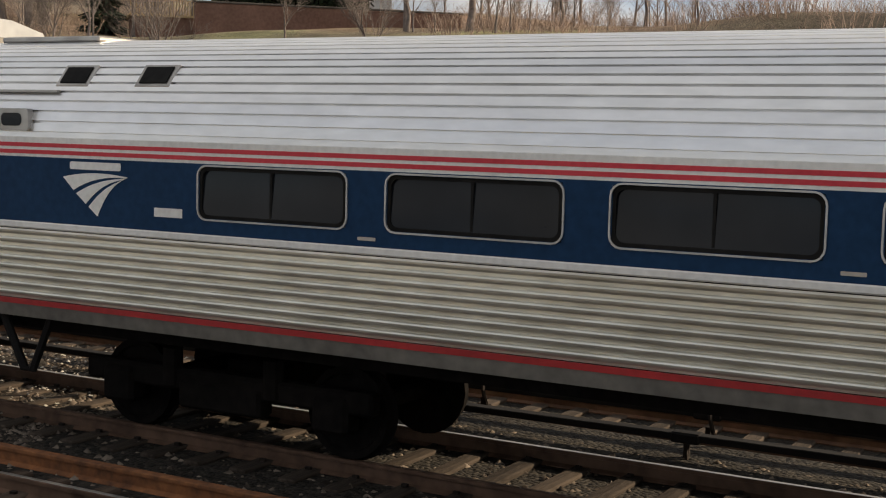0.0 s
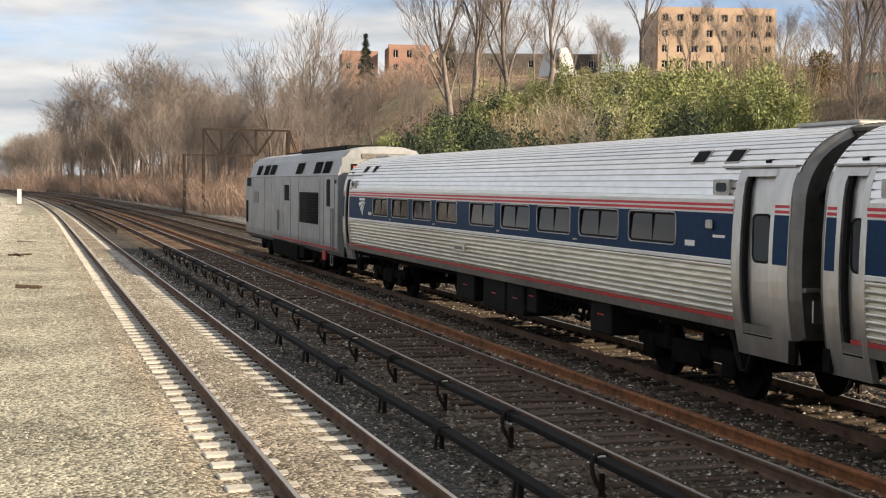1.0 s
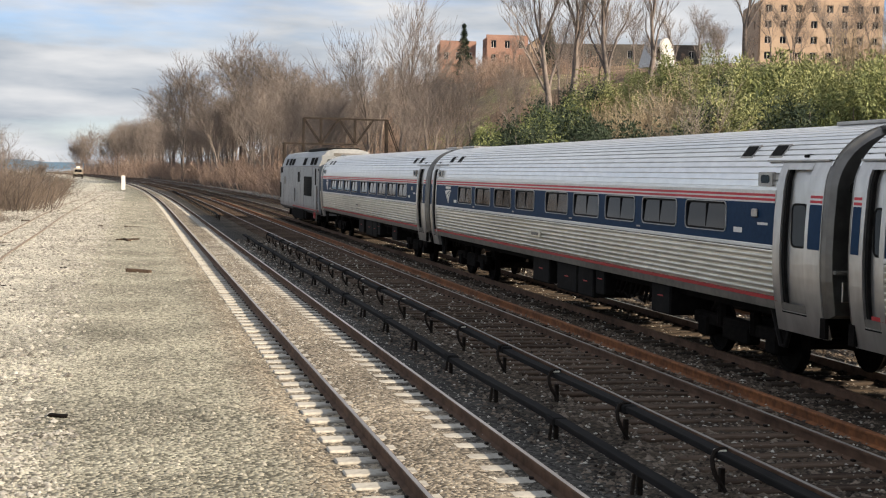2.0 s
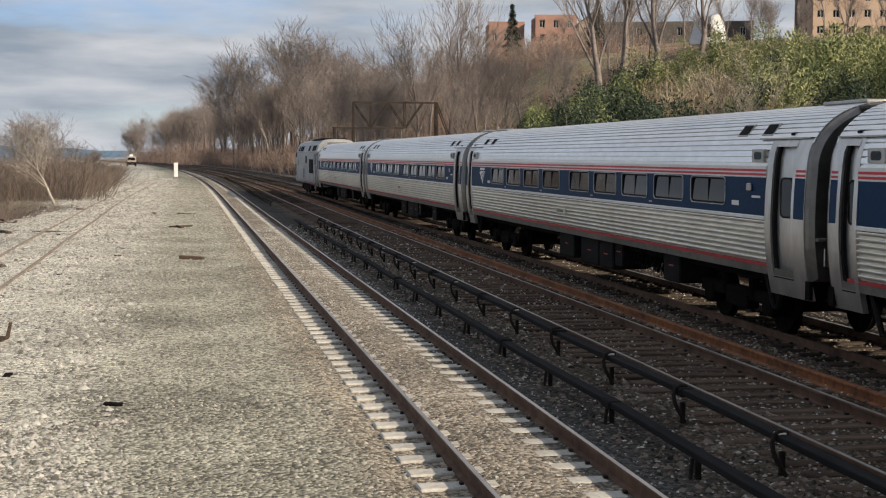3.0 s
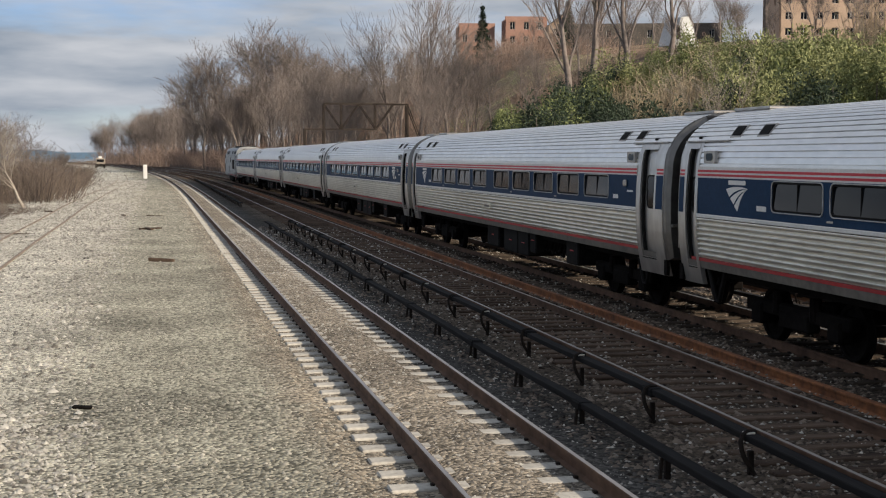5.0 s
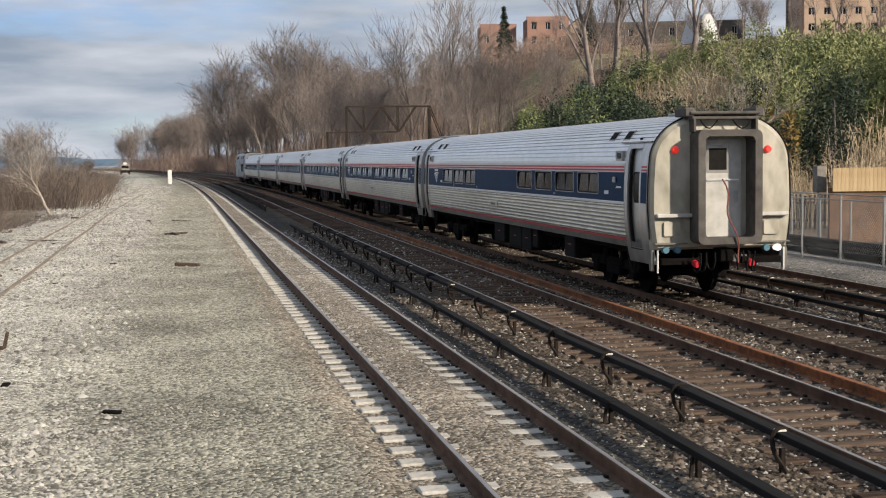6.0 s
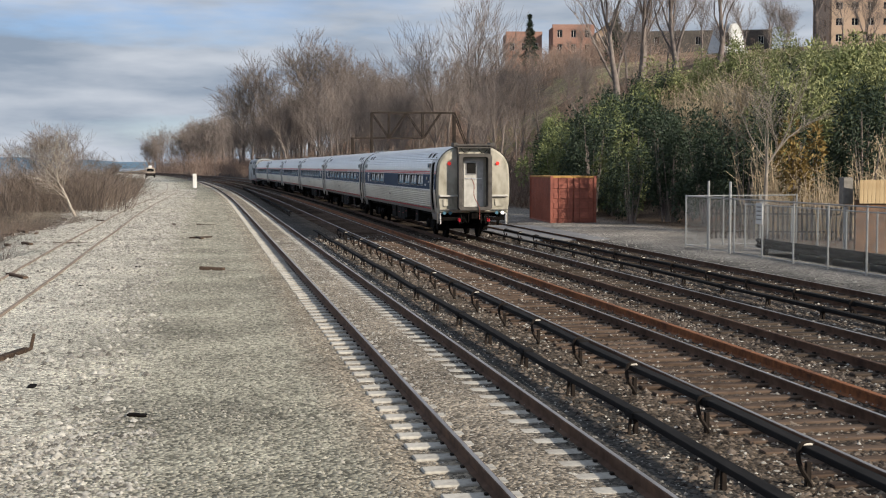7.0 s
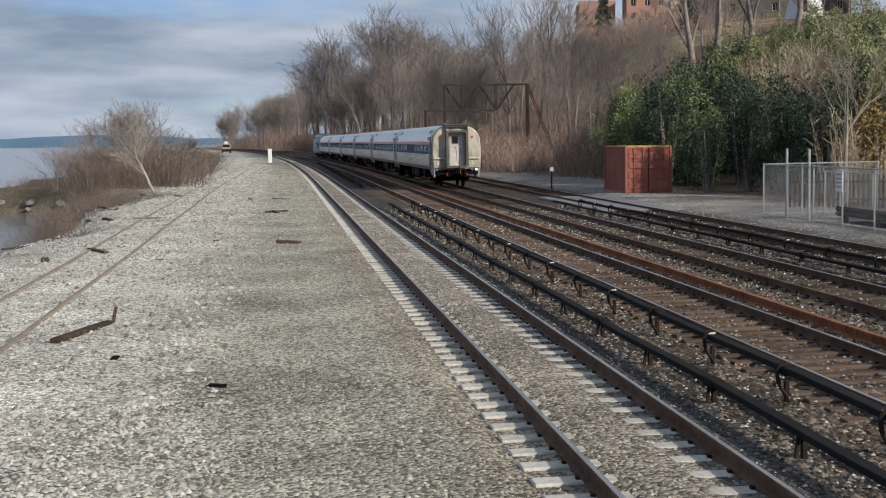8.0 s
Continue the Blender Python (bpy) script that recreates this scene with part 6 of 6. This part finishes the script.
for i in range(40):
    if p0 is None:
        p0 = part("slat", boxed(0, 0.1, -0.01, 0.01, 0.05, 1.5, 0.004), BRIDGE, pf)
    else:
        share(p0, pf, pose(i * 0.2, 0, random.uniform(-0.05, 0.05)))
for z in (0.35, 1.1):
    part("batten", boxed(0, 8.0, 0.01, 0.05, z, z + 0.08), BRIDGE, pf)
ub = thing("utility_cabinet", "grey utility cabinet on a post", "cabinet", pose(22.5, 43.2, -0.1))
part("case", boxed(-0.19, 0.19, -0.17, 0.17, 1.85, 2.80, 0.02), GREY_END, ub)
part("leg", boxed(-0.06, 0.06, -0.06, 0.06, 0, 1.75), GALV, ub)
sw = thing("switch_stand", "small trackside marker stand with a pale plate", "marker", pose(16.6, 79.0, -0.15))
part("mast", tube(bmesh.new(), (0, 0, 0), (0, 0, 1.2), 0.05, 0.05, 6), IRON, sw)
part("plate", boxed(-0.12, 0.12, -0.03, 0.03, 1.15, 1.42, 0.01), GALV, sw)

mp = thing("marker_post", "short white-painted post beside the track", "post", pose(-1.45, 205.0, -0.3))
part("shaft", boxed(-0.30, 0.30, -0.22, 0.22, 0, 2.3, 0.04), WHITE, mp)

# old signal bridge beyond the crossing
gb = thing("signal_bridge", "rusty dark lattice signal bridge spanning beside the line", "gantry", pose(0, 0, 0))
Y = 140.0
x0, x1, zb, zt = 15.6, 26.9, 6.15, 8.9
for yy in (Y - 0.5, Y + 0.5):
    for z, xa, xb in ((zb, x0, 23.4), (zt, 17.8, x1)):
        part("chord", boxed(xa, xb, yy - 0.06, yy + 0.06, z - 0.07, z + 0.07), BRIDGE, gb)
    for i in range(4):
        xa = 17.8 + i * 1.9
        part("diagonal", tube(bmesh.new(), (xa, yy, zt if i % 2 == 0 else zb), (xa + 1.9, yy, zb if i % 2 == 0 else zt), 0.06, 0.06, 5), BRIDGE, gb)
    for xa in (17.8, 19.7, 23.4):
        part("upright", boxed(xa - 0.06, xa + 0.06, yy - 0.06, yy + 0.06, zb, zt), BRIDGE, gb)
    for xa in (15.75, 17.8):
        part("leg", boxed(xa - 0.1, xa + 0.1, yy - 0.1, yy + 0.1, -0.3, zb), BRIDGE, gb)
    part("leg", boxed(x1 - 0.1, x1 + 0.1, yy - 0.1, yy + 0.1, height(x1, yy) - 0.3, zt), BRIDGE, gb)
    part("brace", tube(bmesh.new(), (x1, yy, zt), (x1 + 3.0, yy, height(x1 + 3.0, yy)), 0.07, 0.07, 5), BRIDGE, gb)

# low retaining wall along the far curve
for k in range(14):
    ya, yb = 215 + k * 16, 231 + k * 16
    w = thing("retaining_wall", "low dark weathered retaining wall along the curve", "wall", group="retaining wall sections")
    bm = bmesh.new()
    st = [(y, 18.6 + bend(y), -0.4, 1) for y in (ya, (ya + yb) / 2, yb - 0.15)]
    part("wall_face", loft(bmesh.new(), [(0, 0), (0.1, 1.1), (0.6, 1.1), (0.7, 0)], st, close=True, caps=True), ROOFING, w)
    part("coping", loft(bmesh.new(), [(0.0, 1.1), (0.0, 1.22), (0.7, 1.22), (0.7, 1.1)], st, close=True, caps=True), ROCK, w)

wv = thing("work_vehicle", "small beige and white maintenance vehicle far along the siding", "vehicle", pose(-5.4 + bend(390), 390, -0.1, 0, 0, bend_angle(390)))
part("chassis", boxed(-1.3, 1.3, -2.2, 2.2, 0.5, 1.3, 0.08), BOXES, wv)
part("cab", boxed(-1.2, 1.2, -1.0, 0.9, 1.3, 2.9, 0.12), BEIGE, wv)
part("cab_window", boxed(-1.0, 1.0, -1.04, -0.98, 1.8, 2.6, 0.02), GLASS, wv)
part("beacon", boxed(-0.5, 0.5, -0.4, 0.4, 2.9, 3.5, 0.1), WHITE, wv)
for s in (-1, 1):
    for yy in (-1.4, 1.4):
        part("wheel", tube(bmesh.new(), (s * 1.0, yy, 0.5), (s * 1.35, yy, 0.5), 0.5, 0.5, 14), RUBBER, wv)


# ---- buildings on the hill ----
def block(name, label, az, r, w, d, storeys, bays, z0, wall, turn, roof="flat", storey=3.0, group="", win=(1.0, 1.5), side_bays=2):
    x, y, z = at_angle(az, r)
    h = storeys * storey
    c = thing(name, label, "building", Matrix.Translation((x, y, z0)) @ Matrix.Rotation(radians(turn), 4, "Z"), group)
    part("foundation", boxed(-w / 2 + 0.05, w / 2 - 0.05, 0.05, d - 0.05, z - z0 - 2.5, 0.0), wall, c)

    def face(length, count, m):
        bm = bmesh.new()
        step_ = length / count

        def cell(x0, x1, z0_, z1_):
            bm.faces.new([bm.verts.new(p) for p in ((x0, 0, z0_), (x1, 0, z0_), (x1, 0, z1_), (x0, 0, z1_))])

        for s in range(storeys):
            zb = s * storey
            for b in range(count):
                xa, xb = b * step_, (b + 1) * step_
                wa, wb = (xa + xb - win[0]) / 2, (xa + xb + win[0]) / 2
                za, zc = zb + 0.9, zb + 0.9 + win[1]
                xs, zs = (xa, wa, wb, xb), (zb, za, zc, zb + storey)
                for i in range(3):
                    for j in range(3):
                        if (i, j) != (1, 1):
                            cell(xs[i], xs[i + 1], zs[j], zs[j + 1])
        bmesh.ops.remove_doubles(bm, verts=bm.verts[:], dist=0.001)
        bmesh.ops.solidify(bm, geom=bm.faces[:], thickness=-0.3)
        wl_ = part("wall", bm, wall, c)
        wl_.matrix_basis = m
        pane = sill = None
        for s in range(storeys):
            for b in range(count):
                xc, zb = (b + 0.5) * step_, s * storey + 0.9
                mm = m @ pose(xc, 0, zb)
                if pane is None:
                    pane = part("window_pane", boxed(-win[0] / 2, win[0] / 2, 0.14, 0.17, 0, win[1]), GLASS, c)
                    pane.matrix_basis = mm
                    bm = boxed(-win[0] / 2, win[0] / 2, 0.06, 0.14, 0, 0.07)
                    box(bm, -win[0] / 2, win[0] / 2, 0.06, 0.14, win[1] - 0.07, win[1])
                    box(bm, -win[0] / 2, -win[0] / 2 + 0.07, 0.06, 0.14, 0, win[1])
                    box(bm, win[0] / 2 - 0.07, win[0] / 2, 0.06, 0.14, 0, win[1])
                    box(bm, -0.03, 0.03, 0.06, 0.14, 0, win[1])
                    sill = part("window_frame", bm, WHITE, c)
                    sill.matrix_basis = mm
                else:
                    share(pane, c, mm)
                    share(sill, c, mm)

    face(w, bays, pose(-w / 2, 0, 0))
    face(d, side_bays, pose(-w / 2, d, 0, 0, 0, -90))
    part("back_wall", boxed(-w / 2 + 0.3, w / 2, d - 0.3, d, 0, h), wall, c)
    part("end_wall", boxed(w / 2 - 0.3, w / 2, 0.3, d - 0.3, 0, h), wall, c)
    part("inner_floor", boxed(-w / 2 + 0.3, w / 2 - 0.3, 0.35, d - 0.3, 0.0, 0.1), ROOFING, c)
    if roof == "flat":
        part("roof", boxed(-w / 2, w / 2, 0, d, h, h + 0.2), ROOFING, c)
        part("parapet", boxed(-w / 2 - 0.1, w / 2 + 0.1, -0.1, 0.2, h, h + 0.7, 0.03), wall, c)
    else:
        bm = bmesh.new()
        rh = w * 0.42
        a = [bm.verts.new(p) for p in ((-w / 2 - 0.3, -0.3, h - 0.05), (w / 2 + 0.3, -0.3, h - 0.05), (0, -0.3, h + rh))]
        b = [bm.verts.new(p) for p in ((-w / 2 - 0.3, d + 0.3, h - 0.05), (w / 2 + 0.3, d + 0.3, h - 0.05), (0, d + 0.3, h + rh))]
        bm.faces.new(a)
        bm.faces.new(b[::-1])
        for i, j in ((0, 1), (1, 2), (2, 0)):
            bm.faces.new((a[i], a[j], b[j], b[i]))
        part("roof", bm, ROOFING, c)
        bm = bmesh.new()
        bm.faces.new([bm.verts.new(p) for p in ((-w / 2 + 0.05, -0.32, h), (w / 2 - 0.05, -0.32, h), (0, -0.32, h + rh - 0.35))])
        bmesh.ops.solidify(bm, geom=bm.faces[:], thickness=0.05)
        part("gable", bm, wall, c)
    return c


block("apartment_building", "four-storey buff brick apartment block on the hill", 29.4, 240, 21.5, 13, 4, 8, 23.7, BUFF_BRICK, -14, storey=2.75, win=(1.15, 1.3))
block("brick_house", "low brown brick block behind bare trees on the hill", 21.0, 245, 30, 10, 2, 8, 21.6, ROOFING, -18, storey=2.8)
block("brick_house", "red brick house with a stepped roofline on the hill", 13.95, 265, 7.2, 4, 1, 3, 25.5, RED_BRICK, -8, storey=4.0, group="brick houses")
block("brick_house", "flat-roofed red brick house among winter trees", 16.1, 262, 8.3, 4, 2, 3, 24.9, RED_BRICK, -8, storey=2.8, group="brick houses")
block("gabled_house", "gabled brick house with a dark roof on the hill", 17.7, 250, 5.4, 6, 1, 2, 25.2, BUFF_BRICK, -12, roof="gable", storey=3.0)
block("glazed_house", "pale grey house with large windows above a hedge", 55.2, 108, 13, 9, 2, 5, 14.2, PALE_PAINT, -48, storey=2.7, win=(1.7, 1.7))
block("red_terrace_house", "pale brown house behind tall trunks", 45.5, 128, 15, 9, 2, 4, 15.2, BEIGE, -38, storey=2.8)

x, y, z = at_angle(22.6, 158)
ag = thing("steep_roof_hut", "pale grey steep-roofed hut at the hedge top", "hut", Matrix.Translation((x, y, max(z - 0.3, 16.9))) @ Matrix.Rotation(radians(12), 4, "Z"))
bm = bmesh.new()
a = [bm.verts.new(p) for p in ((-1.7, -1.6, -0.6), (1.9, -1.6, -0.6), (0.7, -1.6, 2.85), (-0.6, -1.6, 2.7))]
b = [bm.verts.new(p) for p in ((-1.7, 1.6, -0.6), (1.9, 1.6, -0.6), (0.7, 1.6, 2.85), (-0.6, 1.6, 2.7))]
bm.faces.new(a)
bm.faces.new(b[::-1])
for i in range(4):
    bm.faces.new((a[i], a[(i + 1) % 4], b[(i + 1) % 4], b[i]))
part("roof_shell", bm, PALE_PAINT, ag)
part("doorway", boxed(-1.2, -0.75, -1.66, -1.59, 0.1, 1.7), RUBBER, ag)

x, y, z = at_angle(38.5, 100)
ds = thing("white_dish", "white round dish on a tall pole", "dish", pose(x, y, z - 0.2))
zt = 13.4 - z
part("pole", tube(bmesh.new(), (0, 0, 0), (0, 0, zt), 0.07, 0.05, 8), GALV, ds)
bm = bmesh.new()
bmesh.ops.create_uvsphere(bm, u_segments=16, v_segments=8, radius=0.8)
for v in bm.verts:
    v.co.y *= 0.35
    v.co.z *= 0.6
bm.transform(Matrix.Translation((0, 0, zt + 0.3)) @ Matrix.Rotation(radians(-35), 4, "Z"))
part("bowl", bm, WHITE, ds, smooth=True)

x, y, z = at_angle(49.2, 93)
dk = thing("timber_deck", "honey-coloured timber deck with railing on a brick base", "deck", Matrix.Translation((x, y, z - 0.4)) @ Matrix.Rotation(radians(-44), 4, "Z"))
zd = max(0.4, 11.0 - z)
part("base_wall", boxed(-2.7, 2.7, 0, 4, -1.5, zd), OLD_BRICK, dk)
part("platform", boxed(-2.9, 2.9, -0.2, 4, zd, zd + 0.15), TIMBER_NEW, dk)
b0 = None
for i in range(30):
    if b0 is None:
        b0 = part("baluster", boxed(-0.04, 0.04, -0.15, -0.09, zd + 0.15, zd + 1.15), TIMBER_NEW, dk)
        b0.matrix_basis = pose(-2.8, 0, 0)
    else:
        share(b0, dk, pose(-2.8 + i * 0.193, 0, 0))
part("handrail", boxed(-2.9, 2.9, -0.2, -0.05, zd + 1.12, zd + 1.2), TIMBER_NEW, dk)


def hedge(az, r, w, h, turn, label):
    rng = random.Random(int(az * 7))
    x, y, z = at_angle(az, r)
    t = thing("hedge", label, "hedge", Matrix.Translation((x, y, z - 0.3)) @ Matrix.Rotation(radians(turn), 4, "Z"))
    n = int(w * h * 150)
    v, f = np.zeros((n * 4, 3)), np.arange(n * 4).reshape(n, 4)
    for i in range(n):
        p = np.array([rng.uniform(-w / 2, w / 2), rng.choice((-0.8, 0.8, rng.uniform(-0.8, 0.8))), 0.1 + h * rng.random() ** 0.7])
        p += np.array([rng.gauss(0, 0.1), rng.gauss(0, 0.12), 0.25 * math.sin(p[0] * 1.7) * p[2] / h])
        t_ = np.array([rng.gauss(0, 1), rng.gauss(0, 1), rng.gauss(0, 1)])
        t_ /= np.linalg.norm(t_)
        s = np.cross(t_, np.array([0.3, 0.5, 0.8])) * 0.09
        t_ = t_ * 0.2
        v[4 * i:4 * i + 4] = (p - s, p + t_, p + s, p - t_)
    quad_mesh("foliage", v, f, DARK_LEAF, t)
    # solid near-black core for the shade inside the leaves, in place of stems
    part("stems", boxed(-w / 2 + 0.2, w / 2 - 0.2, -0.3, 0.3, 0.0, h * 0.8), UNDER, t)


hedge(54.3, 93, 11, 3.6, -46, "dark green clipped hedge on the hillside")
low = thing("garden_wall", "red-brown brick garden wall under the hedge", "wall", Matrix.Translation(at_angle(56, 88)) @ Matrix.Rotation(radians(-46), 4, "Z"))
part("stonework", boxed(-9, 9, 0, 0.5, -1.2, 1.3, 0.05), OLD_BRICK, low)
part("coping", boxed(-9.1, 9.1, -0.06, 0.56, 1.3, 1.42, 0.02), ROOFING, low)
x, y, z = at_angle(36.0, 118)
tp = thing("green_shed", "small teal garden shed on the slope", "shed", Matrix.Translation((x, y, z - 0.4)) @ Matrix.Rotation(radians(-30), 4, "Z"))
part("wall", boxed(-0.9, 0.9, 0, 1.6, 0, 1.9, 0.02), material("teal_paint", (0.03, 0.12, 0.11), (0.06, 0.2, 0.18), 0.6), tp)
part("lid", boxed(-1.0, 1.0, -0.1, 1.7, 1.9, 2.02, 0.02), ROOFING, tp)


# ---- what moves ----
def motions():
    walk(cam, [(t, aim(*v)) for t, *v in VIEW], exposures=LIGHTING)
    for ob, lead in rolling:
        rows = []
        for i in range(17):
            t = i * 0.5
            y = 11.8 + 28.29 * t - lead
            rows.append((t, pose(TRACK_X[2] + bend(y), y, 0, 0, 0, bend_angle(y))))
        walk(ob, rows)


motions()
